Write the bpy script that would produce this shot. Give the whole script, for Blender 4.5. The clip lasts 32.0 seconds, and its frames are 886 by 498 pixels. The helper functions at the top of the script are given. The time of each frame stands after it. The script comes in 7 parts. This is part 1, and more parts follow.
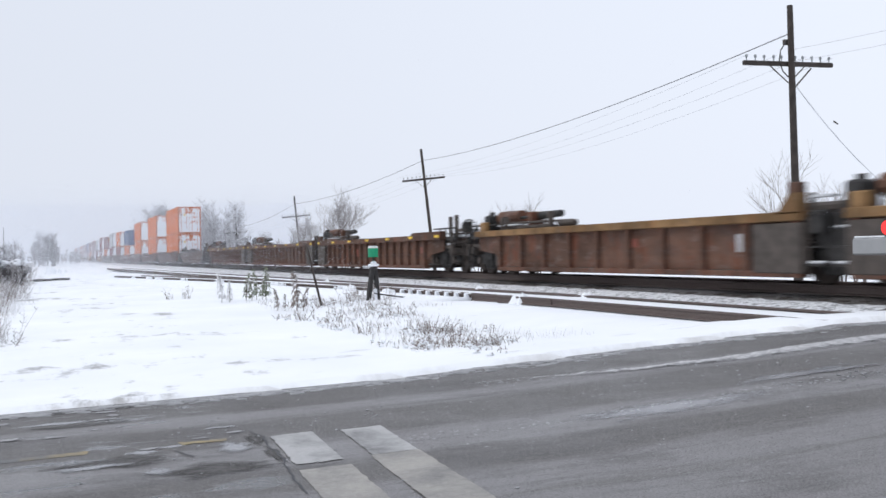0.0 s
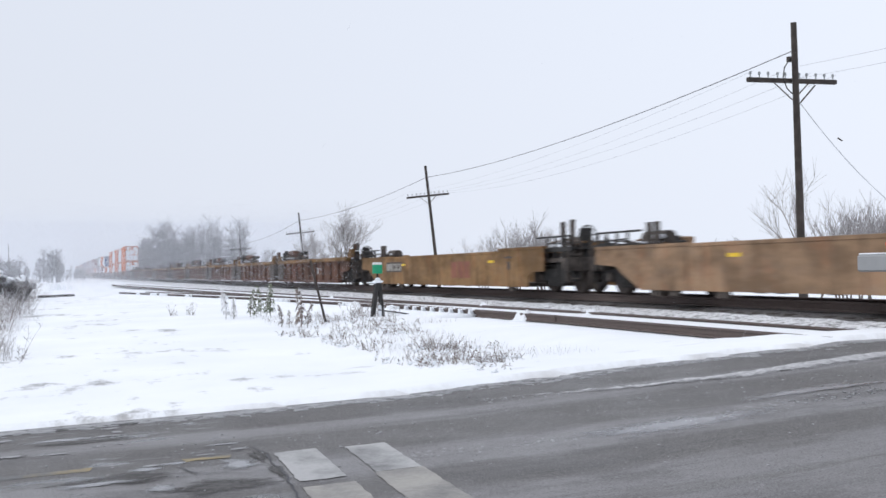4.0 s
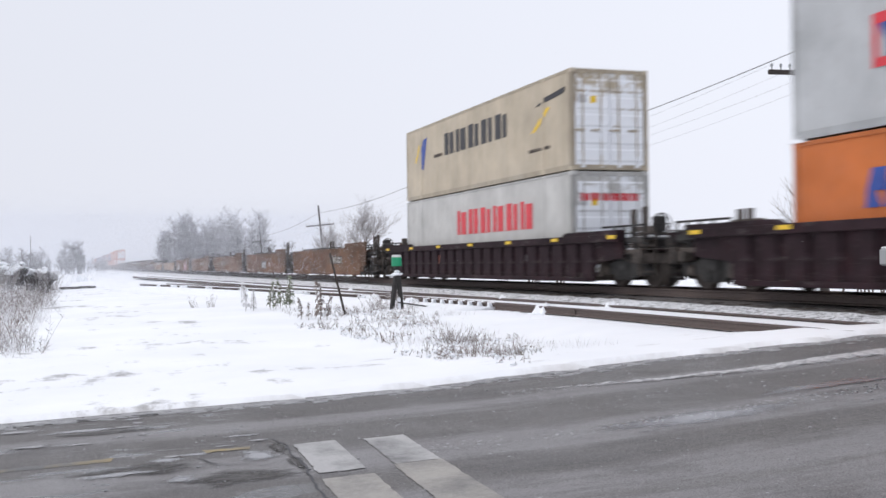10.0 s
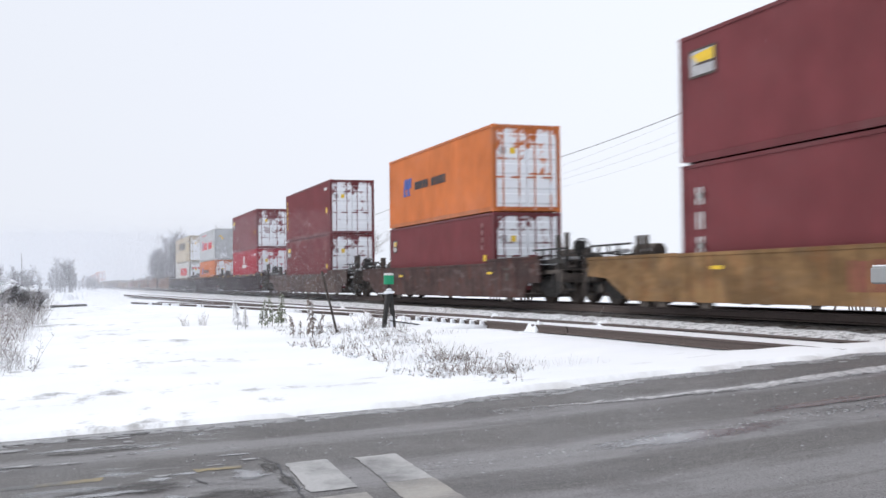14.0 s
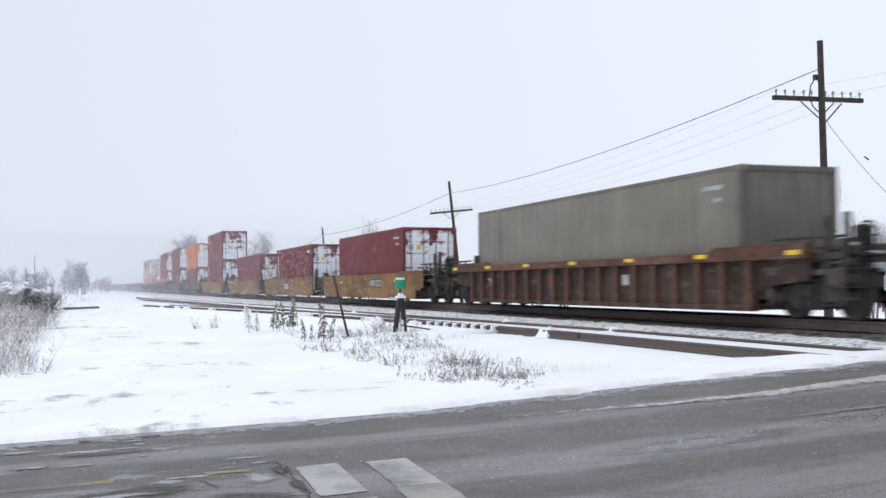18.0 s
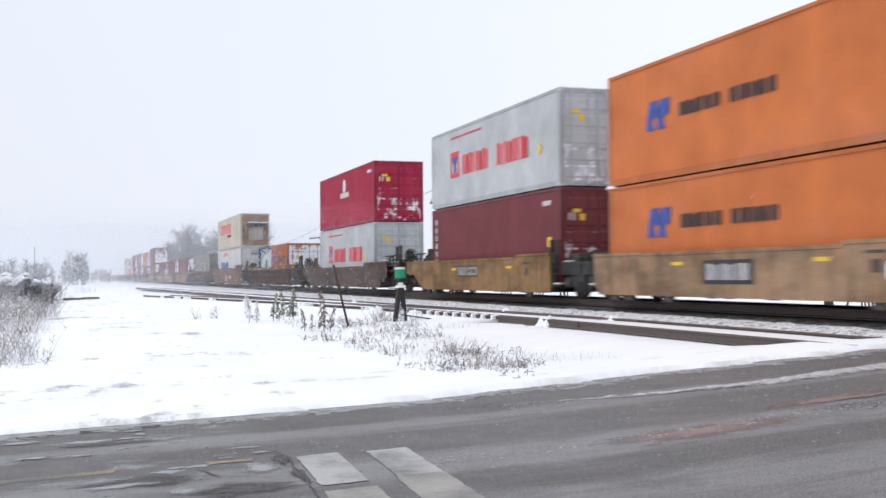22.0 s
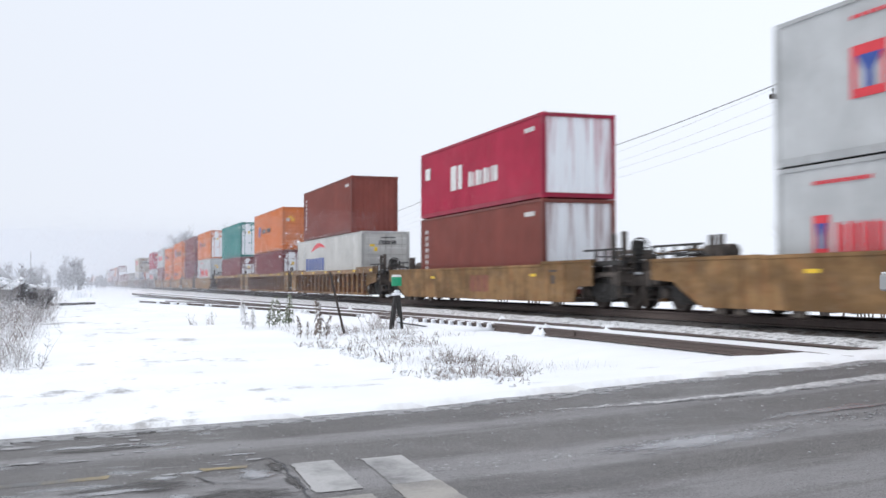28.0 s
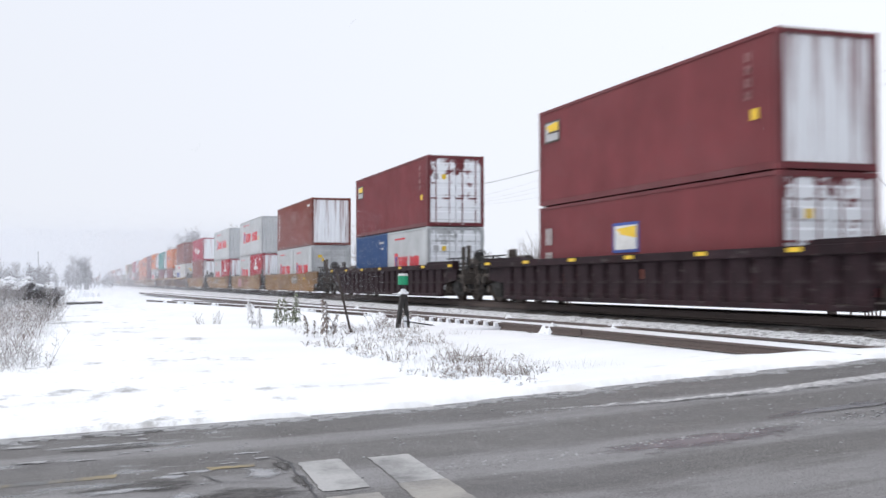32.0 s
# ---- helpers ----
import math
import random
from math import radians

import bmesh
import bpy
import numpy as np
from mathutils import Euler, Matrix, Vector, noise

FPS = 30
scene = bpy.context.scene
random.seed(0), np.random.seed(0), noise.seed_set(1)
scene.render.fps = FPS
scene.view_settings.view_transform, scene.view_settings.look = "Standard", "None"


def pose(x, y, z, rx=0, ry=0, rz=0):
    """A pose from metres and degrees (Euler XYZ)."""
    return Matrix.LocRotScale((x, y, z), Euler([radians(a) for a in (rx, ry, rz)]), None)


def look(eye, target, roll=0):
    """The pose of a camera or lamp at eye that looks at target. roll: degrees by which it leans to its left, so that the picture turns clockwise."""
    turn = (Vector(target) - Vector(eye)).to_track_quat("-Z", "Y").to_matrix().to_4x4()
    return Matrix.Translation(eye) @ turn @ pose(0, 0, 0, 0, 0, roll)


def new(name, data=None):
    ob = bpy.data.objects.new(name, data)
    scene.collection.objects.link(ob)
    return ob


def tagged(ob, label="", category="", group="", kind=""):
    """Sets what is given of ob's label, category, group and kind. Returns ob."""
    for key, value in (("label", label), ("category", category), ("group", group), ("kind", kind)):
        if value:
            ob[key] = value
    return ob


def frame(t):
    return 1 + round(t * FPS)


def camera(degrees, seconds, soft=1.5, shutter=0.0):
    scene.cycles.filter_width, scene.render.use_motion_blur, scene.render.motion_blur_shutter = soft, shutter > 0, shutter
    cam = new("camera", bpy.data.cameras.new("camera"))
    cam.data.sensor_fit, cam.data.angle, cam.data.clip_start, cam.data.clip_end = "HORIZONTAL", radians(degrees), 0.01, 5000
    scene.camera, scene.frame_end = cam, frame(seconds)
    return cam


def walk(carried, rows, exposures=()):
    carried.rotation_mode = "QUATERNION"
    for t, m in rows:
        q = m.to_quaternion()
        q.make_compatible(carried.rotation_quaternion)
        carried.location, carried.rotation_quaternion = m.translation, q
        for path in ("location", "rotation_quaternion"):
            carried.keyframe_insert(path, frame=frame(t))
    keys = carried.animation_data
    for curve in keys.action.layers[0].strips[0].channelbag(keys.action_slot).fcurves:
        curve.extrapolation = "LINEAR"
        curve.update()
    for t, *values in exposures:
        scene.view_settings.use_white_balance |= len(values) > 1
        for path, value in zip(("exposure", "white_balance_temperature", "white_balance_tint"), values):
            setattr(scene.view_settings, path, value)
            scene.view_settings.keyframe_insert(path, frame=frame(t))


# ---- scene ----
cam = camera(43.6, 32.0, soft=1.55, shutter=0.35)
EYE = Vector((0.0, 0.0, 1.65))


def aim(yaw, pitch, roll):
    """The camera's pose: yaw in degrees from the y axis towards +x, pitch above the horizon, roll to its left."""
    a, b = radians(yaw), radians(pitch)
    way = Vector((math.cos(b) * math.sin(a), math.cos(b) * math.cos(a), math.sin(b)))
    return look(EYE, EYE + way, roll)


walk(cam, [
    (0.0, aim(-70.315, 0.240, -0.849)),
    (0.5, aim(-70.369, 0.328, -0.658)),
    (1.0, aim(-70.536, 0.444, -0.445)),
    (1.5, aim(-70.649, 0.662, -0.615)),
    (2.0, aim(-70.456, 0.861, -0.568)),
    (2.5, aim(-70.419, 0.941, -0.598)),
    (3.0, aim(-70.342, 0.987, -0.708)),
    (3.5, aim(-70.462, 1.117, -0.752)),
    (5.5, aim(-70.700, 0.853, -0.990)),
    (6.0, aim(-70.757, 0.937, -1.076)),
    (6.5, aim(-70.913, 0.800, -0.856)),
    (7.0, aim(-71.020, 0.471, -0.903)),
    (7.5, aim(-71.037, 0.263, -0.950)),
    (8.0, aim(-71.142, 0.314, -0.812)),
    (8.5, aim(-71.295, 0.579, -0.801)),
    (9.0, aim(-71.384, 0.676, -0.701)),
    (9.5, aim(-71.522, 0.674, -0.734)),
    (10.0, aim(-71.523, 0.732, -0.678)),
    (10.5, aim(-71.577, 0.810, -0.493)),
    (11.0, aim(-71.709, 0.961, -0.600)),
    (11.5, aim(-71.937, 1.081, -0.487)),
    (12.0, aim(-72.036, 1.207, -0.551)),
    (12.5, aim(-71.944, 1.271, -0.449)),
    (13.0, aim(-71.734, 1.383, -0.479)),
    (13.5, aim(-71.337, 1.440, -0.620)),
    (14.0, aim(-71.109, 1.671, -0.654)),
    (14.5, aim(-71.305, 2.156, -0.381)),
    (16.5, aim(-71.583, 2.233, -0.076)),
    (17.0, aim(-71.557, 1.993, -0.123)),
    (17.5, aim(-71.675, 1.793, -0.289)),
    (18.0, aim(-71.707, 1.923, -0.273)),
    (18.5, aim(-71.798, 1.873, -0.435)),
    (19.0, aim(-71.892, 1.755, -0.339)),
    (19.5, aim(-71.945, 1.609, -0.291)),
    (20.0, aim(-71.861, 1.560, -0.468)),
    (20.5, aim(-71.812, 1.469, -0.434)),
    (21.0, aim(-71.661, 1.341, -0.468)),
    (21.5, aim(-71.662, 1.309, -0.415)),
    (22.0, aim(-71.703, 1.376, -0.448)),
    (22.5, aim(-71.619, 1.425, -0.407)),
    (23.0, aim(-71.576, 1.330, -0.558)),
    (23.5, aim(-71.578, 1.325, -0.533)),
    (24.0, aim(-71.656, 1.264, -0.557)),
    (24.5, aim(-71.744, 1.279, -0.584)),
    (25.0, aim(-71.708, 1.286, -0.573)),
    (25.5, aim(-71.626, 1.258, -0.478)),
    (27.5, aim(-71.522, 1.904, -0.159)),
    (28.0, aim(-71.528, 1.784, -0.022)),
    (28.5, aim(-71.397, 1.912, 0.022)),
    (29.0, aim(-71.444, 1.839, 0.195)),
    (29.5, aim(-71.583, 1.740, 0.279)),
    (30.0, aim(-71.657, 1.718, 0.118)),
    (30.5, aim(-71.660, 1.546, 0.141)),
    (31.0, aim(-71.655, 1.444, 0.121)),
    (31.5, aim(-71.738, 1.574, 0.011)),
    (32.0, aim(-71.864, 1.721, -0.095)),
], exposures=[(0.0, 0.055, 6400, 10), (8.0, 0.035, 6430, 10), (10.0, 0.09, 6600, 12), (13.0, 0.2, 6620, 10), (16.0, 0.17, 6475, 10), (18.5, 0.07, 6400, 10), (20.0, 0.15, 6420, 10), (21.0, 0.17, 6420, 10), (23.0, 0.23, 6600, 10), (28.0, 0.21, 6500, 9), (32.0, 0.22, 6620, 10)])

# ---- light ----
world = bpy.data.worlds.new("overcast")
scene.world = world
world.use_nodes = True
wn, wl = world.node_tree.nodes, world.node_tree.links
wn.clear()
sky = wn.new("ShaderNodeTexSky")
sky.sky_type, sky.sun_disc = "NISHITA", False
sky.sun_elevation, sky.sun_rotation = radians(38), radians(200)
sky.dust_density, sky.air_density = 6.0, 1.5
cloud = wn.new("ShaderNodeMix")
cloud.data_type = "RGBA"
cloud.inputs["Factor"].default_value = 0.94
cloud.inputs["B"].default_value = (8.48, 8.95, 9.98, 1)
bg = wn.new("ShaderNodeBackground")
wo = wn.new("ShaderNodeOutputWorld")
wl.new(sky.outputs["Color"], cloud.inputs["A"])
wl.new(cloud.outputs["Result"], bg.inputs["Color"])
wl.new(bg.outputs["Background"], wo.inputs["Surface"])
# the cloud is thinner, and so a little brighter, on the side of the crossing
way, side, thin = wn.new("ShaderNodeTexCoord"), wn.new("ShaderNodeVectorMath"), wn.new("ShaderNodeMath")
side.operation, side.inputs[1].default_value = "DOT_PRODUCT", (0.6, 0.8, 0.0)
thin.operation, thin.inputs[1].default_value, thin.inputs[2].default_value = "MULTIPLY_ADD", 0.0175, 0.1
wl.new(way.outputs["Generated"], side.inputs[0])
wl.new(side.outputs["Value"], thin.inputs[0])
wl.new(thin.outputs[0], bg.inputs["Strength"])

sun_data = bpy.data.lights.new("sun", "SUN")
sun_data.energy, sun_data.angle, sun_data.color = 0.9, radians(25), (1.0, 0.98, 0.95)
sun = new("sun", sun_data)
sun.matrix_world = look((0, 0, 60), (-60 * math.sin(radians(200)) * 0.9, 60 * math.cos(radians(200)) * -0.9, 0))


# ---- materials ----
def material(name, build, rough=0.6, metal=0.0):
    m = bpy.data.materials.new(name)
    m.use_nodes = True
    n, l = m.node_tree.nodes, m.node_tree.links
    b = n["Principled BSDF"]
    b.inputs["Roughness"].default_value, b.inputs["Metallic"].default_value = rough, metal
    b.inputs["Specular IOR Level"].default_value = 0.3
    build(n, l, b)
    return m


def rgb(c, k=1.0):
    return (min(1, c[0] * k), min(1, c[1] * k), min(1, c[2] * k), 1)


def noise_node(n, l, scale, detail=4.0, stretch=(1, 1, 1), rough=0.6):
    tc, mp, t = n.new("ShaderNodeTexCoord"), n.new("ShaderNodeMapping"), n.new("ShaderNodeTexNoise")
    mp.inputs["Scale"].default_value = stretch
    t.inputs["Scale"].default_value, t.inputs["Detail"].default_value = scale, detail
    t.inputs["Roughness"].default_value = rough
    l.new(tc.outputs["Object"], mp.inputs["Vector"])
    l.new(mp.outputs["Vector"], t.inputs["Vector"])
    return t


def step_node(n, l, src, lo, hi):
    r = n.new("ShaderNodeMapRange")
    r.inputs["From Min"].default_value, r.inputs["From Max"].default_value = lo, hi
    l.new(src, r.inputs["Value"])
    return r.outputs["Result"]


def mix_node(n, l, fac, a, b):
    m = n.new("ShaderNodeMix")
    m.data_type = "RGBA"
    for sock, v in ((m.inputs["Factor"], fac), (m.inputs["A"], a), (m.inputs["B"], b)):
        if isinstance(v, (tuple, float, int)):
            sock.default_value = v
        else:
            l.new(v, sock)
    return m.outputs["Result"]


def bump_node(n, l, b, src, strength, dist=0.02):
    u = n.new("ShaderNodeBump")
    u.inputs["Strength"].default_value, u.inputs["Distance"].default_value = strength, dist
    l.new(src, u.inputs["Height"])
    l.new(u.outputs["Normal"], b.inputs["Normal"])


def plain(name, c, rough=0.6, metal=0.0, vary=0.25, scale=6.0, bump=0.15):
    def build(n, l, b):
        t = noise_node(n, l, scale, 6)
        l.new(mix_node(n, l, step_node(n, l, t.outputs["Fac"], 0.3, 0.7), rgb(c, 1 - vary), rgb(c, 1 + vary)), b.inputs["Base Color"])
        bump_node(n, l, b, t.outputs["Fac"], bump)
    return material(name, build, rough, metal)


def paint(name, c, grime=0.35, rust=0.25, snow=0.0, rough=0.5, drip=False):
    """Weathered paint: faded patches, dark streaks running down, rust spots, and road snow stuck to it."""
    def build(n, l, b):
        b.inputs["Specular IOR Level"].default_value = 0.16
        fade = noise_node(n, l, 0.7, 6)
        col = mix_node(n, l, step_node(n, l, fade.outputs["Fac"], 0.3, 0.7), rgb(c, 0.8), rgb(c, 1.16))
        haze = noise_node(n, l, 0.33, 7, (1.0, 1.0, 2.2), 0.7)
        hm = n.new("ShaderNodeMath")
        hm.operation, hm.inputs[1].default_value = "MULTIPLY", 0.9 * grime
        l.new(step_node(n, l, haze.outputs["Fac"], 0.5, 0.72), hm.inputs[0])
        g0 = (c[0] + c[1] + c[2]) / 3
        col = mix_node(n, l, hm.outputs[0], col, (0.5 * c[0] + 0.5 * g0 + 0.02, 0.5 * c[1] + 0.5 * g0 + 0.018, 0.5 * c[2] + 0.5 * g0 + 0.018, 1))
        info = n.new("ShaderNodeObjectInfo")
        streak = noise_node(n, l, 1.0, 5, (3.0, 3.0, 0.28))
        g = step_node(n, l, streak.outputs["Fac"], 0.52, 0.8)
        gm = n.new("ShaderNodeMath")
        gm.operation, gm.inputs[1].default_value = "MULTIPLY", grime
        l.new(g, gm.inputs[0])
        col = mix_node(n, l, gm.outputs[0], col, (c[0] * 0.35 + 0.02, c[1] * 0.35 + 0.018, c[2] * 0.35 + 0.015, 1))
        spots = noise_node(n, l, 4.5, 8, (1, 1, 0.6), 0.7)
        rm = n.new("ShaderNodeMath")
        rm.operation, rm.inputs[1].default_value = "MULTIPLY", rust
        l.new(step_node(n, l, spots.outputs["Fac"], 0.6, 0.7), rm.inputs[0])
        col = mix_node(n, l, rm.outputs[0], col, (0.13, 0.06, 0.035, 1))
        if snow > 0:
            s1 = noise_node(n, l, 1.0, 6, (1.0, 1.3, 1.0), 0.6)
            s2 = noise_node(n, l, 4.0, 6, (1, 1.3, 0.8), 0.7)
            add = n.new("ShaderNodeMath")
            add.operation = "MULTIPLY_ADD"
            add.inputs[1].default_value = 0.45
            l.new(s2.outputs["Fac"], add.inputs[0])
            l.new(s1.outputs["Fac"], add.inputs[2])
            rnd = n.new("ShaderNodeMath")
            rnd.operation, rnd.inputs[1].default_value = "MULTIPLY_ADD", 0.07
            l.new(info.outputs["Random"], rnd.inputs[0])
            l.new(add.outputs[0], rnd.inputs[2])
            tc, xyz, low = n.new("ShaderNodeTexCoord"), n.new("ShaderNodeSeparateXYZ"), n.new("ShaderNodeMath")
            l.new(tc.outputs["Object"], xyz.inputs[0])
            low.operation, low.inputs[1].default_value = "MULTIPLY_ADD", -0.05 if drip else -0.125
            l.new(xyz.outputs["Z"], low.inputs[0])
            l.new(rnd.outputs[0], low.inputs[2])
            # snow lodges on what faces up and leaves the undersides of the ribs bare
            geo, tilt, lodged = n.new("ShaderNodeNewGeometry"), n.new("ShaderNodeSeparateXYZ"), n.new("ShaderNodeMath")
            l.new(geo.outputs["True Normal"], tilt.inputs[0])
            lodged.operation, lodged.inputs[1].default_value = "MULTIPLY_ADD", 0.2
            l.new(tilt.outputs["Z"], lodged.inputs[0])
            l.new(low.outputs[0], lodged.inputs[2])
            low = lodged
            if drip:
                s1.inputs["Scale"].default_value, s2.inputs["Scale"].default_value = 1.3, 2.2
                for q in (s1, s2):
                    q.inputs["Vector"].links[0].from_node.inputs["Scale"].default_value = (1, 3.4, 0.13)
                side, mid = n.new("ShaderNodeMath"), n.new("ShaderNodeMath")
                side.operation, mid.operation, mid.inputs[1].default_value = "ABSOLUTE", "MULTIPLY_ADD", -0.2
                l.new(xyz.outputs["Y"], side.inputs[0])
                l.new(side.outputs[0], mid.inputs[0])
                l.new(low.outputs[0], mid.inputs[2])
                low = mid
            k = 0.775 - 0.385 * snow
            sf = step_node(n, l, low.outputs[0], k - (0.04 if drip else 0), k + (0.2 if drip else 0.08))
            col = mix_node(n, l, sf, col, (0.8, 0.82, 0.85, 1))
        l.new(col, b.inputs["Base Color"])
        bump_node(n, l, b, spots.outputs["Fac"], 0.12)
    return material(name, build, rough)


def car_paint(name, c, wear=1.0):
    """Old car paint: blotches of faded and grimy paint, rust bleeding through, pale scuffs and dirt streaks."""
    def build(n, l, b):
        b.inputs["Specular IOR Level"].default_value = 0.12
        def scaled(src, k):
            m = n.new("ShaderNodeMath")
            m.operation, m.inputs[1].default_value = "MULTIPLY", k
            l.new(src, m.inputs[0])
            return m.outputs[0]
        grey = sum(c) / 3
        wide, mid, fine = noise_node(n, l, 0.45, 7, (1, 1, 2.0), 0.65), noise_node(n, l, 1.9, 8, (1, 1, 1.3), 0.72), noise_node(n, l, 9.0, 6, rough=0.75)
        col = mix_node(n, l, step_node(n, l, wide.outputs["Fac"], 0.42, 0.6), rgb(c, 0.62), rgb(c, 1.25))
        col = mix_node(n, l, scaled(step_node(n, l, mid.outputs["Fac"], 0.5, 0.61), 0.6 * wear), col, (0.45 * c[0] + 0.5 * grey, 0.45 * c[1] + 0.47 * grey, 0.45 * c[2] + 0.47 * grey, 1))
        bleed = noise_node(n, l, 1.3, 9, (1.4, 1, 0.9), 0.74)
        col = mix_node(n, l, scaled(step_node(n, l, bleed.outputs["Fac"], 0.53, 0.6), 0.8 * wear), col, (1.15 * c[0] + 0.016 * min(1, 10 * c[1]), 0.75 * c[1] + 0.006 * min(1, 10 * c[1]), 0.62 * c[2] + 0.003, 1))
        streak = noise_node(n, l, 1.0, 6, (5.0, 5.0, 0.4), 0.7)
        col = mix_node(n, l, scaled(step_node(n, l, streak.outputs["Fac"], 0.52, 0.64), 0.6), col, rgb(c, 0.34))
        scuff = noise_node(n, l, 2.4, 8, (0.55, 1, 1.8), 0.7)
        col = mix_node(n, l, scaled(step_node(n, l, scuff.outputs["Fac"], 0.56, 0.63), 0.6 * wear), col, (0.7 * c[0] + 0.09, 0.7 * c[1] + 0.085, 0.7 * c[2] + 0.08, 1))
        col = mix_node(n, l, scaled(step_node(n, l, fine.outputs["Fac"], 0.6, 0.72), 0.5), col, rgb(c, 0.45))
        l.new(col, b.inputs["Base Color"])
        bump_node(n, l, b, mid.outputs["Fac"], 0.2)
    return material(name, build, 0.7)


def snow_ground():
    def build(n, l, b):
        a, f = noise_node(n, l, 0.35, 6), noise_node(n, l, 9.0, 6)
        col = mix_node(n, l, step_node(n, l, a.outputs["Fac"], 0.35, 0.7), (0.82, 0.84, 0.87, 1), (0.9, 0.915, 0.935, 1))
        d = noise_node(n, l, 0.9, 9, (1.0, 0.4, 1.0), 0.74)
        col = mix_node(n, l, step_node(n, l, d.outputs["Fac"], 0.615, 0.75), col, (0.4, 0.395, 0.385, 1))
        # trodden dirty patches on the near part of the field, thicker towards the road
        geo, xyz = n.new("ShaderNodeTexCoord"), n.new("ShaderNodeSeparateXYZ")
        l.new(geo.outputs["Object"], xyz.inputs[0])
        where, blot = noise_node(n, l, 0.22, 3), noise_node(n, l, 1.5, 8, (0.75, 1.2, 1.0), 0.68)
        near = n.new("ShaderNodeMath")
        near.operation, near.inputs[1].default_value = "MULTIPLY_ADD", 0.95
        l.new(where.outputs["Fac"], near.inputs[0])
        l.new(blot.outputs["Fac"], near.inputs[2])
        zone = n.new("ShaderNodeMath")
        zone.operation, zone.inputs[1].default_value = "MULTIPLY_ADD", 0.06
        l.new(step_node(n, l, xyz.outputs["X"], -27.0, -13.0), zone.inputs[0])
        l.new(near.outputs[0], zone.inputs[2])
        far = n.new("ShaderNodeMath")
        far.operation, far.inputs[1].default_value = "MULTIPLY_ADD", -0.16
        l.new(step_node(n, l, xyz.outputs["Y"], 2.0, 6.0), far.inputs[0])
        l.new(zone.outputs[0], far.inputs[2])
        col = mix_node(n, l, step_node(n, l, far.outputs[0], 1.1, 1.24), col, (0.3, 0.295, 0.295, 1))
        # brown road spray on the last half metre before the asphalt
        spray = n.new("ShaderNodeMath")
        spray.operation, spray.inputs[1].default_value = "MULTIPLY_ADD", 0.9
        l.new(step_node(n, l, xyz.outputs["X"], -13.2, -12.5), spray.inputs[0])
        l.new(blot.outputs["Fac"], spray.inputs[2])
        col = mix_node(n, l, step_node(n, l, spray.outputs[0], 0.85, 1.5), col, (0.42, 0.4, 0.385, 1))
        l.new(col, b.inputs["Base Color"])
        bump_node(n, l, b, f.outputs["Fac"], 0.35, 0.03)
    return material("snow", build, 0.75)


# across the road: distance, paleness
BANDS = ((-12.8, 0.45), (-12.5, 0.12), (-11.35, 0.12), (-11.15, 0.75), (-10.75, 0.75), (-10.5, 0.15), (-9.35, 0.1), (-9.05, 0.75), (-8.25, 0.8), (-8.0, 0.12), (-7.4, 0.12), (-7.15, 0.7), (-6.65, 0.7), (-6.5, 0.25), (-6.35, 0.6), (-4.5, 0.5))


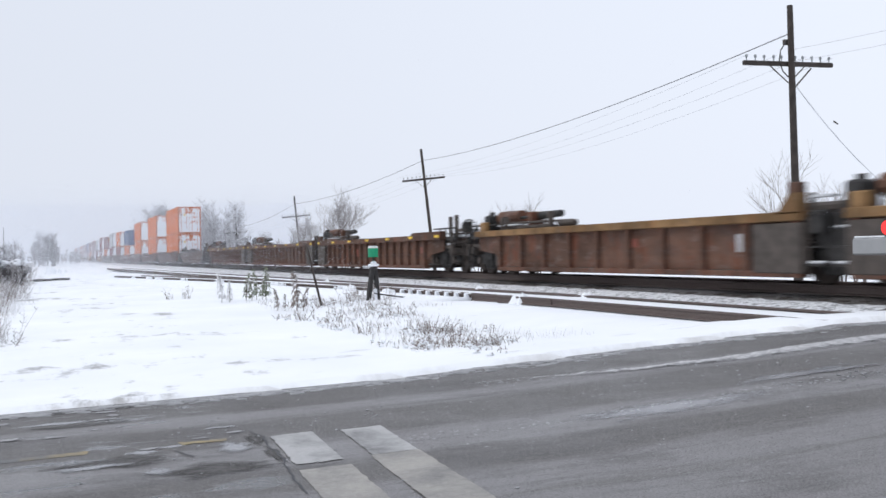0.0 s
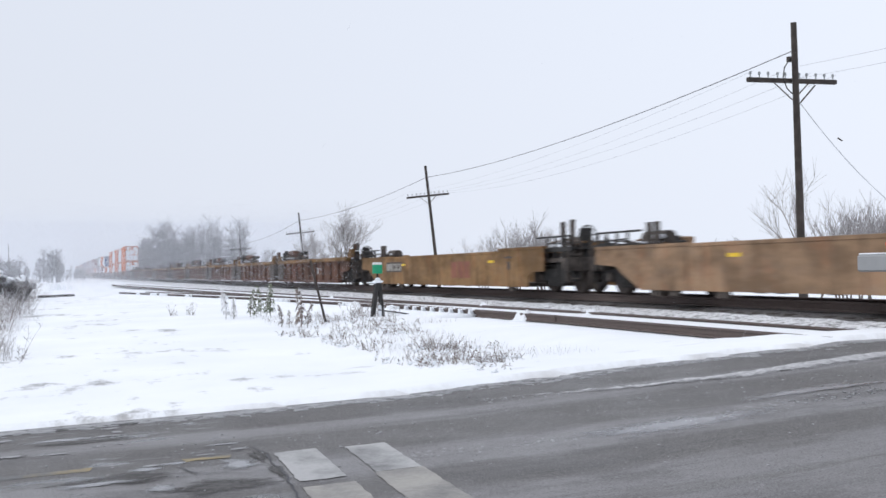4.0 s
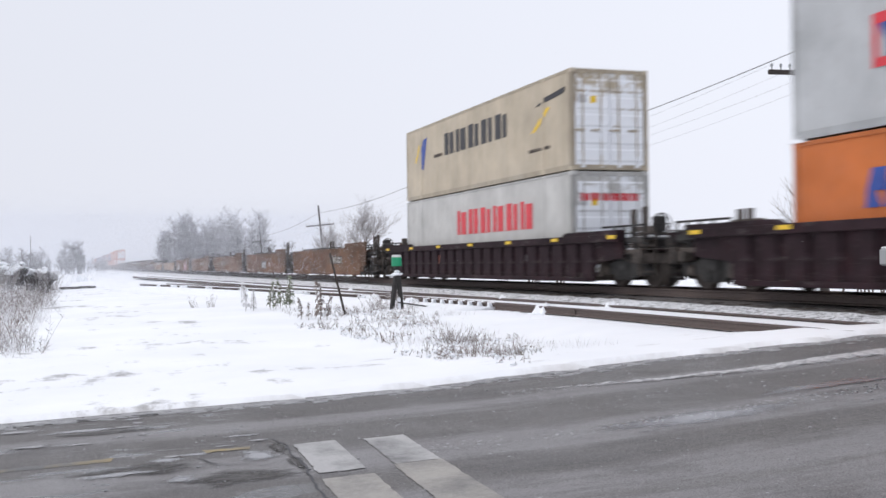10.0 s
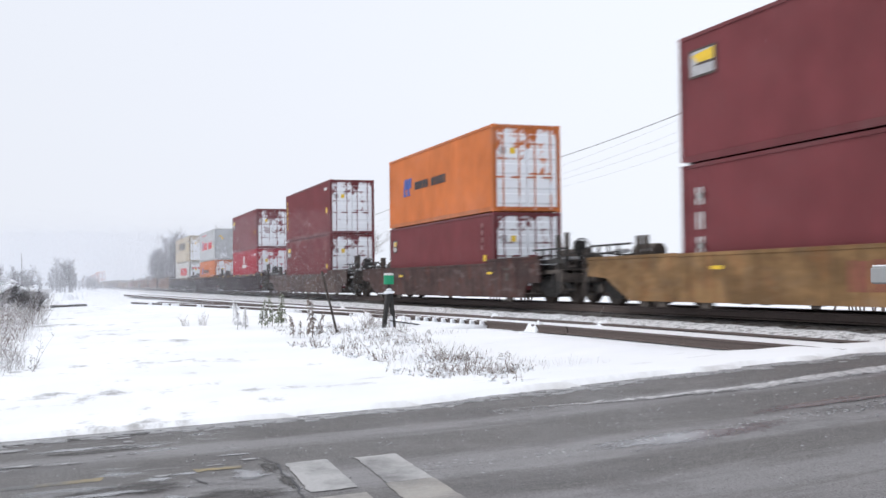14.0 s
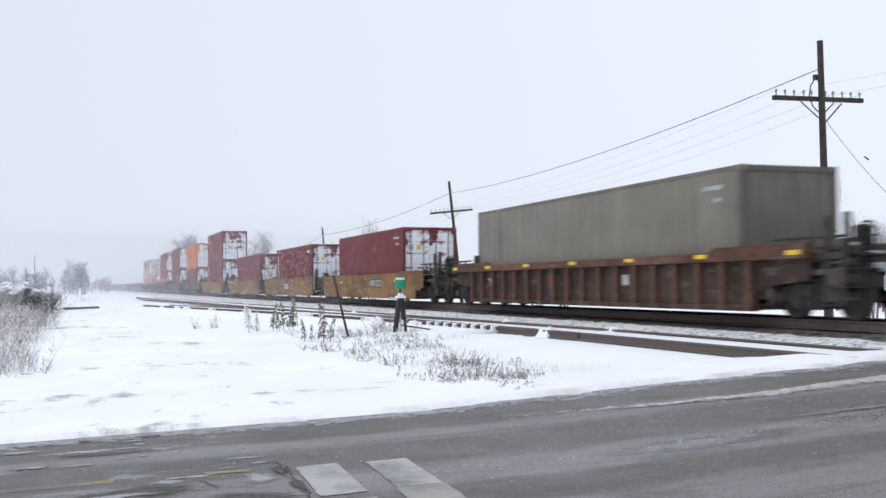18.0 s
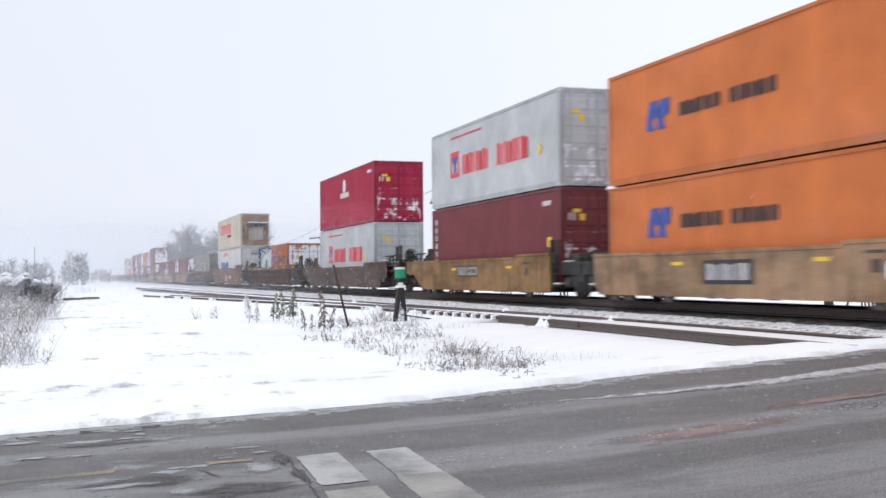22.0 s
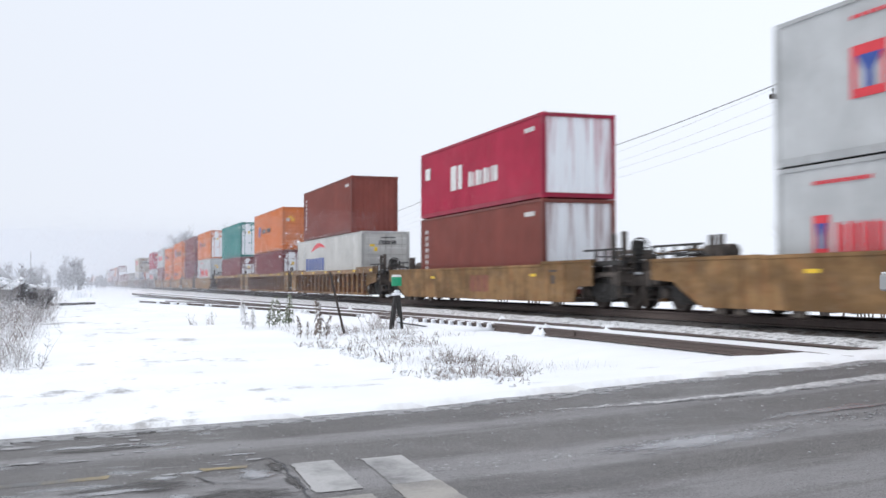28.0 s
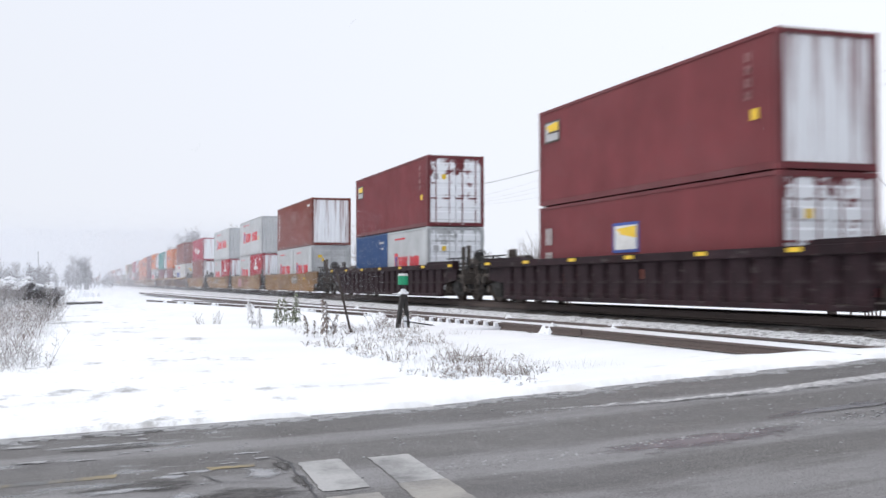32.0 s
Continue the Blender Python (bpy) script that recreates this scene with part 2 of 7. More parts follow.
def asphalt_mat():
    def build(n, l, b):
        fine = noise_node(n, l, 38.0, 8, rough=0.75)
        thin = noise_node(n, l, 1.0, 6, (9.0, 0.35, 1.0), 0.7)
        patch = noise_node(n, l, 0.6, 6)
        col = mix_node(n, l, step_node(n, l, fine.outputs["Fac"], 0.28, 0.74), (0.052, 0.049, 0.047, 1), (0.175, 0.166, 0.16, 1))
        # worn wheel tracks and pale strips between them run along the road
        geo, xyz, wob = n.new("ShaderNodeTexCoord"), n.new("ShaderNodeSeparateXYZ"), n.new("ShaderNodeMath")
        l.new(geo.outputs["Object"], xyz.inputs[0])
        sway = noise_node(n, l, 1.0, 7, (3.0, 0.5, 1.0), 0.65)
        wob.operation, wob.inputs[1].default_value = "MULTIPLY_ADD", 0.9
        l.new(sway.outputs["Fac"], wob.inputs[0])
        l.new(xyz.outputs["X"], wob.inputs[2])
        ramp = n.new("ShaderNodeValToRGB")
        els = ramp.color_ramp.elements
        while len(els) > 1:
            els.remove(els[-1])
        els[0].position, els[0].color = 0.0, (0, 0, 0, 1)
        for x, v in BANDS:
            e = els.new((x + 14.0) / 10.0)
            e.color = (v, v, v, 1)
        l.new(step_node(n, l, wob.outputs[0], -13.55, -3.55), ramp.inputs["Fac"])
        col = mix_node(n, l, ramp.outputs["Color"], col, (0.262, 0.256, 0.262, 1))
        broad = noise_node(n, l, 0.9, 8, (1.0, 0.45, 1.0), 0.7)
        col = mix_node(n, l, step_node(n, l, broad.outputs["Fac"], 0.5, 0.66), col, (0.105, 0.1, 0.1, 1))
        dull = n.new("ShaderNodeMath")
        dull.operation, dull.inputs[1].default_value = "MULTIPLY", 0.6
        l.new(step_node(n, l, thin.outputs["Fac"], 0.52, 0.8), dull.inputs[0])
        col = mix_node(n, l, dull.outputs[0], col, (0.06, 0.06, 0.063, 1))
        slush = noise_node(n, l, 7.0, 9, (1.6, 0.5, 1), 0.8)
        col = mix_node(n, l, step_node(n, l, slush.outputs["Fac"], 0.64, 0.71), col, (0.52, 0.53, 0.55, 1))
        grit = noise_node(n, l, 75.0, 3, rough=0.8)
        col = mix_node(n, l, step_node(n, l, grit.outputs["Fac"], 0.53, 0.7), col, (0.31, 0.302, 0.3, 1))
        col = mix_node(n, l, step_node(n, l, grit.outputs["Fac"], 0.46, 0.3), col, (0.028, 0.027, 0.027, 1))
        pool, inside = noise_node(n, l, 1.15, 7, (2.1, 0.75, 1.0), 0.62), n.new("ShaderNodeMath")
        inside.operation = "MULTIPLY"
        l.new(step_node(n, l, pool.outputs["Fac"], 0.535, 0.585), inside.inputs[0])
        l.new(step_node(n, l, xyz.outputs["Y"], 1.75, 1.45), inside.inputs[1])
        col = mix_node(n, l, inside.outputs[0], col, (0.055, 0.053, 0.052, 1))
        l.new(col, b.inputs["Base Color"])
        rough = n.new("ShaderNodeMix")
        l.new(inside.outputs[0], rough.inputs["Factor"])
        l.new(step_node(n, l, patch.outputs["Fac"], -0.1, 0.75), rough.inputs["A"])
        rough.inputs["B"].default_value = 0.16
        l.new(rough.outputs["Result"], b.inputs["Roughness"])
        wetter = n.new("ShaderNodeMath")
        wetter.operation, wetter.inputs[1].default_value, wetter.inputs[2].default_value = "MULTIPLY_ADD", 0.2, 0.32
        l.new(inside.outputs[0], wetter.inputs[0])
        l.new(wetter.outputs[0], b.inputs["Specular IOR Level"])
        bump_node(n, l, b, fine.outputs["Fac"], 0.4, 0.01)
    return material("wet_asphalt", build, 0.5)


def ballast_mat():
    def build(n, l, b):
        v = n.new("ShaderNodeTexVoronoi")
        tc = n.new("ShaderNodeTexCoord")
        v.inputs["Scale"].default_value = 14.0
        l.new(tc.outputs["Object"], v.inputs["Vector"])
        s = noise_node(n, l, 7.0, 8, rough=0.75)
        col = mix_node(n, l, v.outputs["Distance"], (0.3, 0.3, 0.31, 1), (0.07, 0.07, 0.072, 1))
        col = mix_node(n, l, step_node(n, l, s.outputs["Fac"], 0.38, 0.52), col, (0.8, 0.81, 0.83, 1))
        l.new(col, b.inputs["Base Color"])
        bump_node(n, l, b, v.outputs["Distance"], 0.8, 0.05)
    return material("ballast", build, 0.9)


def dark_ballast_mat():
    def build(n, l, b):
        v = n.new("ShaderNodeTexVoronoi")
        tc = n.new("ShaderNodeTexCoord")
        v.inputs["Scale"].default_value = 16.0
        l.new(tc.outputs["Object"], v.inputs["Vector"])
        l.new(mix_node(n, l, v.outputs["Distance"], (0.2, 0.185, 0.18, 1), (0.05, 0.047, 0.046, 1)), b.inputs["Base Color"])
        bump_node(n, l, b, v.outputs["Distance"], 0.8, 0.05)
    return material("dark_ballast", build, 0.9)


SNOW, ASPHALT, BALLAST, DARKBED = snow_ground(), asphalt_mat(), ballast_mat(), dark_ballast_mat()
SLUSH = plain("grey_slush", (0.3, 0.3, 0.305), 0.5, vary=0.35, scale=7, bump=0.5)
SNOWCAP = plain("snow_cap", (0.86, 0.88, 0.91), 0.8, vary=0.05, scale=12, bump=0.3)
RAIL = plain("rusty_rail", (0.12, 0.094, 0.086), 0.7, 0.1, vary=0.15, scale=20)
TIE = plain("creosoted_tie", (0.05, 0.042, 0.037), 0.85)
BLACK = plain("sooty_steel", (0.038, 0.036, 0.035), 0.75, 0.0, vary=0.4)
DARK = plain("dark_grime", (0.078, 0.065, 0.057), 0.75, 0.0, vary=0.45, scale=4)
WHEEL = plain("wheel_steel", (0.085, 0.07, 0.062), 0.6, 0.2)
POLE = plain("weathered_pole", (0.06, 0.05, 0.045), 0.85, vary=0.35, scale=3)
GLASSY = plain("insulator_glass", (0.3, 0.32, 0.33), 0.35, vary=0.2)
WIRE = plain("wire", (0.2, 0.2, 0.21), 0.6, 0.4)
OLDWIRE = plain("oxidised_wire", (0.5, 0.51, 0.54), 0.8, 0.0, vary=0.1)
BARK = plain("frosted_bark", (0.2, 0.175, 0.16), 0.9, vary=0.3, scale=4)
FROST = plain("rime_twig", (0.36, 0.34, 0.335), 0.9, vary=0.25, scale=4)
FARWOOD = plain("rime_wood", (0.2, 0.195, 0.2), 0.9, vary=0.15, scale=1)
STALK = plain("dry_stalk", (0.15, 0.115, 0.085), 0.9, vary=0.35, scale=9)
STALKB = plain("brown_stalk", (0.24, 0.2, 0.18), 0.9, vary=0.35, scale=9)
DARKTWIG = plain("dark_twig", (0.075, 0.07, 0.07), 0.9, vary=0.3, scale=5)
STALKW = plain("snowy_stalk", (0.72, 0.72, 0.73), 0.9, vary=0.2, scale=9)
GREEN_LEAF = plain("dull_leaf", (0.2, 0.225, 0.15), 0.8, vary=0.35, scale=9)
WHITE = plain("white_marking", (0.62, 0.62, 0.61), 0.6, vary=0.15)
YELLOWM = plain("yellow_marking", (0.75, 0.5, 0.04), 0.5, vary=0.1)
def worn_line(name, c, lo, hi):
    """Road paint worn through to the asphalt in patches."""
    def build(n, l, b):
        a, f = noise_node(n, l, 1.5, 7, (0.8, 1.0, 1), 0.7), noise_node(n, l, 30.0, 6)
        paint_c = mix_node(n, l, f.outputs["Fac"], rgb(c, 0.75), rgb(c, 1.15))
        road_c = mix_node(n, l, f.outputs["Fac"], (0.05, 0.05, 0.052, 1), (0.17, 0.168, 0.165, 1))
        l.new(mix_node(n, l, step_node(n, l, a.outputs["Fac"], lo, hi), paint_c, road_c), b.inputs["Base Color"])
        bump_node(n, l, b, f.outputs["Fac"], 0.4, 0.01)
    return material(name, build, 0.5)


YELLOWROAD = worn_line("worn_yellow_line", (0.29, 0.225, 0.11), 0.4, 0.6)
WHITEROAD = worn_line("worn_white_line", (0.42, 0.415, 0.41), 0.44, 0.72)
DIRTYROAD = worn_line("dirty_white_line", (0.35, 0.33, 0.3), 0.42, 0.7)
REDM = plain("red_mark", (0.62, 0.045, 0.06), 0.5, vary=0.1)
BLUEM = plain("blue_mark", (0.035, 0.075, 0.3), 0.5, vary=0.1)
BLACKM = plain("black_mark", (0.03, 0.03, 0.035), 0.5, vary=0.1)
GREENSIGN = plain("green_sign", (0.02, 0.28, 0.14), 0.4, vary=0.15)
FADEDCODE = plain("faded_code", (0.3, 0.16, 0.16), 0.6, vary=0.3)
CHALK = plain("chalk_paint", (0.42, 0.42, 0.43), 0.7, vary=0.2)
CAKED = plain("caked_snow", (0.52, 0.53, 0.55), 0.85, vary=0.3, scale=8)
FADEDRED = plain("faded_red_mark", (0.22, 0.07, 0.05), 0.6, vary=0.3, scale=3)
GRAFF = plain("faded_spray", (0.36, 0.16, 0.2), 0.6, vary=0.35, scale=3)


def spilt(name, c, rough, spec, vary=0.25, scale=9.0, bump=0.3):
    """A thin layer on the asphalt that frays out towards its rim."""
    m = plain(name, c, rough, vary=vary, scale=scale, bump=bump)
    n, l = m.node_tree.nodes, m.node_tree.links
    b, rim, add = n["Principled BSDF"], n.new("ShaderNodeAttribute"), n.new("ShaderNodeMath")
    b.inputs["Specular IOR Level"].default_value = spec
    rim.attribute_name = "rim"
    fray = noise_node(n, l, 7.0, 7, (1.5, 0.8, 1), 0.7)
    add.operation, add.inputs[1].default_value = "MULTIPLY_ADD", 1.5
    l.new(fray.outputs["Fac"], add.inputs[0])
    l.new(rim.outputs["Fac"], add.inputs[2])
    l.new(step_node(n, l, add.outputs[0], 1.75, 1.15), b.inputs["Alpha"])
    return m


# pale base colour carries part of the sky's reflection in the puddles
PALEPUDDLE = spilt("puddle", (0.17, 0.17, 0.18), 0.2, 0.4, 0.2, 5, 0.0)
WETSLUSH = spilt("wet_slush", (0.28, 0.275, 0.28), 0.45, 0.3, 0.35)
RIDGE = spilt("ridge_slush", (0.42, 0.415, 0.42), 0.6, 0.25, 0.4, 14, 0.6)
# water film; the sky's reflection is put into its pale bluish base colour
SKYSHEEN = spilt("painted_sky_sheen", (0.2, 0.2, 0.212), 0.25, 0.35, 0.2, 4, 0.05)
SCAR = spilt("broken_asphalt", (0.08, 0.076, 0.074), 0.65, 0.25, 0.6, 24, 0.7)
STENCIL = plain("worn_stencil", (0.27, 0.26, 0.235), 0.7, vary=0.5, scale=5)
GATE = plain("gate_white", (0.36, 0.37, 0.38), 0.5, vary=0.08)
LENS = plain("red_lens", (0.7, 0.02, 0.02), 0.2, vary=0.05)
LENS.node_tree.nodes["Principled BSDF"].inputs["Emission Color"].default_value = (1, 0.03, 0.03, 1)
LENS.node_tree.nodes["Principled BSDF"].inputs["Emission Strength"].default_value = 1.2
COLOURS = {"maroon": (0.18, 0.046, 0.052), "plum": (0.15, 0.035, 0.055), "brown": (0.2, 0.058, 0.046), "red": (0.38, 0.018, 0.036), "crimson": (0.36, 0.025, 0.06),
           "burnt": (0.36, 0.11, 0.045), "orange": (0.58, 0.175, 0.056), "grey": (0.185, 0.175, 0.145), "bright": (0.5, 0.495, 0.475), "white": (0.48, 0.495, 0.505), "cream": (0.47, 0.405, 0.31),
           "green": (0.022, 0.21, 0.195), "blue": (0.03, 0.075, 0.19)}
CMAT = {k: (paint(k + "_paint", c, 0.2, 0.16), paint(k + "_end_snowy", c, 0.35, 0.2, 1.0), paint(k + "_end", c, 0.45, 0.3, 0.2), paint(k + "_end_dusted", c, 0.4, 0.25, 0.78), paint(k + "_end_streaked", c, 0.4, 0.25, 1.0, drip=True)) for k, c in COLOURS.items()}
RUNNING = paint("rust_run_white", (0.42, 0.37, 0.3), 0.9, 0.8, 0.1)
STREAKED = paint("streaked_grey_end", (0.2, 0.185, 0.155), 1.0, 0.9)
FRAMEM = {k: paint(k + "_frame_paint", tuple(v * 0.78 for v in c), 0.6, 0.5) for k, c in COLOURS.items()}
CARC = {"ochre": (0.23, 0.14, 0.066), "rusty": (0.13, 0.073, 0.052), "tan": (0.29, 0.19, 0.118), "yellow": (0.235, 0.14, 0.066), "rust": (0.165, 0.097, 0.064), "brown": (0.06, 0.042, 0.034), "dark": (0.029, 0.016, 0.02), "steel": (0.1, 0.073, 0.066), "wine": (0.082, 0.049, 0.045)}
CARM = {k: car_paint(k + "_car_paint", c, {"tan": 0.35, "yellow": 0.35, "dark": 0.7, "rust": 0.65}.get(k, 1.0)) for k, c in CARC.items()}


# ---- mesh helpers ----
class Mesh:
    """A list of vertices and faces that grows shape by shape."""

    def __init__(self):
        self.v, self.f = [], []

    def add(self, vs, fs):
        k = len(self.v)
        self.v += [tuple(p) for p in vs]
        self.f += [tuple(i + k for i in f) for f in fs]
        return self

    def box(self, x0, x1, y0, y1, z0, z1, b=0.0):
        if b <= 0:
            return self.add([(x, y, z) for x in (x0, x1) for y in (y0, y1) for z in (z0, z1)],
                            [(0, 1, 3, 2), (4, 6, 7, 5), (0, 4, 5, 1), (2, 3, 7, 6), (0, 2, 6, 4), (1, 5, 7, 3)])
        vs = []
        for x, y, s in ((x0, y0, 0), (x1, y0, 1), (x1, y1, 2), (x0, y1, 3)):
            sx, sy = (1 if s in (0, 3) else -1), (1 if s in (0, 1) else -1)
            vs += [(x + b * sx, y + b * sy, z0), (x, y, z0 + b), (x, y, z1 - b), (x + b * sx, y + b * sy, z1)]
        fs = [tuple(4 * i for i in (3, 2, 1, 0)), tuple(4 * i + 3 for i in range(4))]
        for i in range(4):
            j = (i + 1) % 4
            for k in range(3):
                fs.append((4 * i + k, 4 * j + k, 4 * j + k + 1, 4 * i + k + 1))
        return self.add(vs, fs)

    def prism(self, poly, y0, y1):
        """A polygon in x and z, drawn out along y."""
        n = len(poly)
        return self.add([(x, y0, z) for x, z in poly] + [(x, y1, z) for x, z in poly],
                        [tuple(range(n)), tuple(range(2 * n - 1, n - 1, -1))] + [(i, i + n, (i + 1) % n + n, (i + 1) % n) for i in range(n)])

    def rod(self, a, b, ra, rb=None, n=6, caps=True):
        a, b, rb = Vector(a), Vector(b), ra if rb is None else rb
        w = (b - a).normalized()
        u = w.orthogonal().normalized()
        v = w.cross(u)
        vs = []
        for c, r in ((a, ra), (b, rb)):
            for i in range(n):
                t = 2 * math.pi * i / n
                vs.append(c + (u * math.cos(t) + v * math.sin(t)) * r)
        fs = [(i, (i + 1) % n, (i + 1) % n + n, i + n) for i in range(n)]
        if caps:
            fs += [tuple(range(n - 1, -1, -1)), tuple(range(n, 2 * n))]
        return self.add(vs, fs)

    def path(self, pts, r, n=5):
        """A round bar bent along points."""
        pts = [Vector(p) for p in pts]
        k, vs, u = len(self.v), [], None
        for i, p in enumerate(pts):
            d = (pts[min(i + 1, len(pts) - 1)] - pts[max(i - 1, 0)]).normalized()
            u = d.orthogonal().normalized() if u is None else (u - d * u.dot(d)).normalized()
            v = d.cross(u)
            vs += [p + (u * math.cos(2 * math.pi * a / n) + v * math.sin(2 * math.pi * a / n)) * r for a in range(n)]
        fs = [(i * n + a, i * n + (a + 1) % n, (i + 1) * n + (a + 1) % n, (i + 1) * n + a) for i in range(len(pts) - 1) for a in range(n)]
        return self.add(vs, fs + [tuple(range(n)), tuple(range(len(vs) - 1, len(vs) - n - 1, -1))])

    def data(self, name, smooth=False):
        me = bpy.data.meshes.new(name)
        me.from_pydata(self.v, [], self.f)
        bm = bmesh.new()
        bm.from_mesh(me)
        bmesh.ops.recalc_face_normals(bm, faces=bm.faces)
        bm.to_mesh(me)
        bm.free()
        if smooth:
            me.polygons.foreach_set("use_smooth", [True] * len(me.polygons))
        return me


def part(name, mesh, mat, parent=None, label="", at=None, smooth=False):
    me = mesh.data(name, smooth) if isinstance(mesh, Mesh) else mesh
    if mat and not me.materials:
        me.materials.append(mat)
    ob = new(name, me)
    ob.parent = parent
    if at is not None:
        ob.matrix_basis = at
    return tagged(ob, label) if label else ob


def thing(name, label, category, at=None, group="", kind=""):
    ob = new(name)
    ob.empty_display_size = 0.3
    if at is not None:
        ob.matrix_basis = at
    return tagged(ob, label, category, group, kind)


def smooth01(a, b, x):
    t = max(0.0, min(1.0, (x - a) / (b - a)))
    return t * t * (3 - 2 * t)


# ---- the ground ----
RAILTOP, YC = 0.96, 14.54           # main track: rail head, centre line
SIDE_TOP, YS = 0.63, 11.15          # siding
EDGE = -12.8                        # snow edge of the road


def road_z(y):
    return float(np.interp(y, [-60, -0.8, 1.6, 4.1, 6.6, 10.0, 10.4, 11.9, 13.2, 15.9, 19, 40, 400], [0, 0, 0.08, 0.18, 0.36, 0.56, 0.6, 0.62, 0.92, 0.92, 0.6, 0.2, 0.2]))


def field_z(x, y):
    """Height of the snow: the field, the banks of both tracks."""
    base = 0.10 + 0.22 * smooth01(-14, -24, x) * smooth01(-4, 6, y) + 0.10 * smooth01(5, 9.6, y)
    n = noise.noise((x * 0.35, y * 0.35, 0)) * 0.05 + noise.noise((x * 1.3, y * 1.3, 3)) * 0.022
    n += 0.05 * noise.noise((x * 0.05, y * 0.05, 7))
    z = base + n
    z = z + (0.46 - z) * smooth01(7.6, 9.6, y) * (1 - smooth01(17, 22, y)) + (0.2 - z) * smooth01(18, 26, y) * 0.6
    near = smooth01(EDGE - 7.0, EDGE - 0.6, x)
    lip = 0.035
    rz = road_z(y) + lip + n * 0.4
    z = z * (1 - near) + rz * near
    if y > 8.6:
        cap = 0.445 + 0.25 * (1 - smooth01(8.6, 9.9, y)) + 0.25 * smooth01(EDGE - 2.2, EDGE - 0.7, x)
        z = min(z, cap)
    return z


def build_ground():
    xs = np.concatenate([[-3000, -1500, -800, -500, -350, -260, -200, -160, -130], np.arange(-110, -40, 1.6), np.arange(-40, -15, 0.5),
                         np.arange(-15, -11.6, 0.16), [-11, -9, -6, 0, 10, 30, 60, 120, 300, 900, 2500]])
    ys = np.concatenate([[-2500, -900, -400, -200, -100, -60, -40, -28], np.arange(-20, -3, 0.8), np.arange(-3, 9.7, 0.3), np.arange(9.7, 22, 0.5),
                         [23, 25, 28, 32, 40, 55, 80, 120, 200, 400, 900, 3000]])
    vs, fs = [], []
    for x in xs:
        for y in ys:
            e = EDGE + 0.16 * noise.noise((0, y * 0.9, 5)) + 0.07 * noise.noise((0, y * 4.0, 8))
            z = field_z(x, y) if x < e else road_z(y) - 0.07
            vs.append((x, y, z))
    n = len(ys)
    for i in range(len(xs) - 1):
        for j in range(n - 1):
            fs.append((i * n + j, (i + 1) * n + j, (i + 1) * n + j + 1, i * n + j + 1))
    me = bpy.data.meshes.new("ground")
    me.from_pydata(vs, [], fs)
    me.polygons.foreach_set("use_smooth", [True] * len(me.polygons))
    tagged(part("ground", me, SNOW), "flat snow-covered field with thin dirty patches", "ground", kind="structure")


def build_road():
    ys = np.concatenate([[-60, -30, -15, -8], np.arange(-4, 20, 0.4), [24, 30, 40, 60, 100, 160]])
    xs = [EDGE - 1.2, -12.6, -11.5, -10, -8, -6, -4, 0, 4]
    vs, fs = [], []
    for x in xs:
        for y in ys:
            vs.append((x, y, road_z(y) + 0.012 * noise.noise((x * 0.7, y * 0.5, 2)) - 0.02 * abs(x + 8) / 4))
    n = len(ys)
    for i in range(len(xs) - 1):
        for j in range(n - 1):
            fs.append((i * n + j, (i + 1) * n + j, (i + 1) * n + j + 1, i * n + j + 1))
    me = bpy.data.meshes.new("road")
    me.from_pydata(vs, [], fs)
    me.polygons.foreach_set("use_smooth", [True] * len(me.polygons))
    road = tagged(part("road", me, ASPHALT), "wet grey asphalt road rising to the railway crossing", "road", kind="structure")

    def strip(name, x0, x1, y0, y1, mat, label, skew=0.0, ragged=0.014):
        """A painted band; skew: how far it slides sideways for each metre along x."""
        m, nx, ny = Mesh(), max(2, int(abs(x1 - x0) / 0.05)), max(2, int(abs(y1 - y0) / 0.05))
        def spot(i, j):
            x, y = x0 + (x1 - x0) * i / nx, y0 + (y1 - y0) * j / ny + skew * (x0 + (x1 - x0) * i / nx + 9.6)
            if j in (0, ny):
                y += ragged * (noise.noise((x * 7, j, 1)) + 0.7 * noise.noise((x * 21, j, 4)))
            if i in (0, nx):
                x += ragged * 2 * noise.noise((y * 9, i, 2))
            return (x, y, road_z(y) + 0.012 * noise.noise((x * 0.7, y * 0.5, 2)) - 0.02 * abs(x + 8) / 4 + 0.006)
        for i in range(nx):
            for j in range(ny):
                m.add([spot(i, j), spot(i + 1, j), spot(i + 1, j + 1), spot(i, j + 1)], [(0, 1, 2, 3)])
        part(name, m, mat, road, label)

    strip("stop_line", -9.6, -8.2, 1.81, 2.18, WHITEROAD, "worn white stop line", -0.055)
    strip("stop_line", -7.98, -5.2, 1.8, 2.2, DIRTYROAD, "dirty white stop line beyond a patched seam", -0.055)
    strip("stop_line", -9.5, -8.24, 2.42, 2.79, WHITEROAD, "worn white stop line", -0.055)
    strip("stop_line", -8.23, -5.2, 2.4, 2.8, DIRTYROAD, "dirty white stop line", -0.055)
    strip("centre_line", -9.8, -9.64, -8.0, 0.3, YELLOWROAD, "faded yellow centre line", ragged=0.03)
    strip("centre_line", -9.76, -9.63, 1.05, 1.45, YELLOWROAD, "faded yellow centre line", ragged=0.03)


def rail_profile(top, h):
    return [(-0.07, top - h), (0.07, top - h), (0.07, top - h + 0.02), (0.012, top - h + 0.04), (0.012, top - 0.045), (0.036, top - 0.035), (0.036, top), (-0.036, top), (-0.036, top - 0.035),
            (-0.012, top - 0.045), (-0.012, top - h + 0.04), (-0.07, top - h + 0.02)]


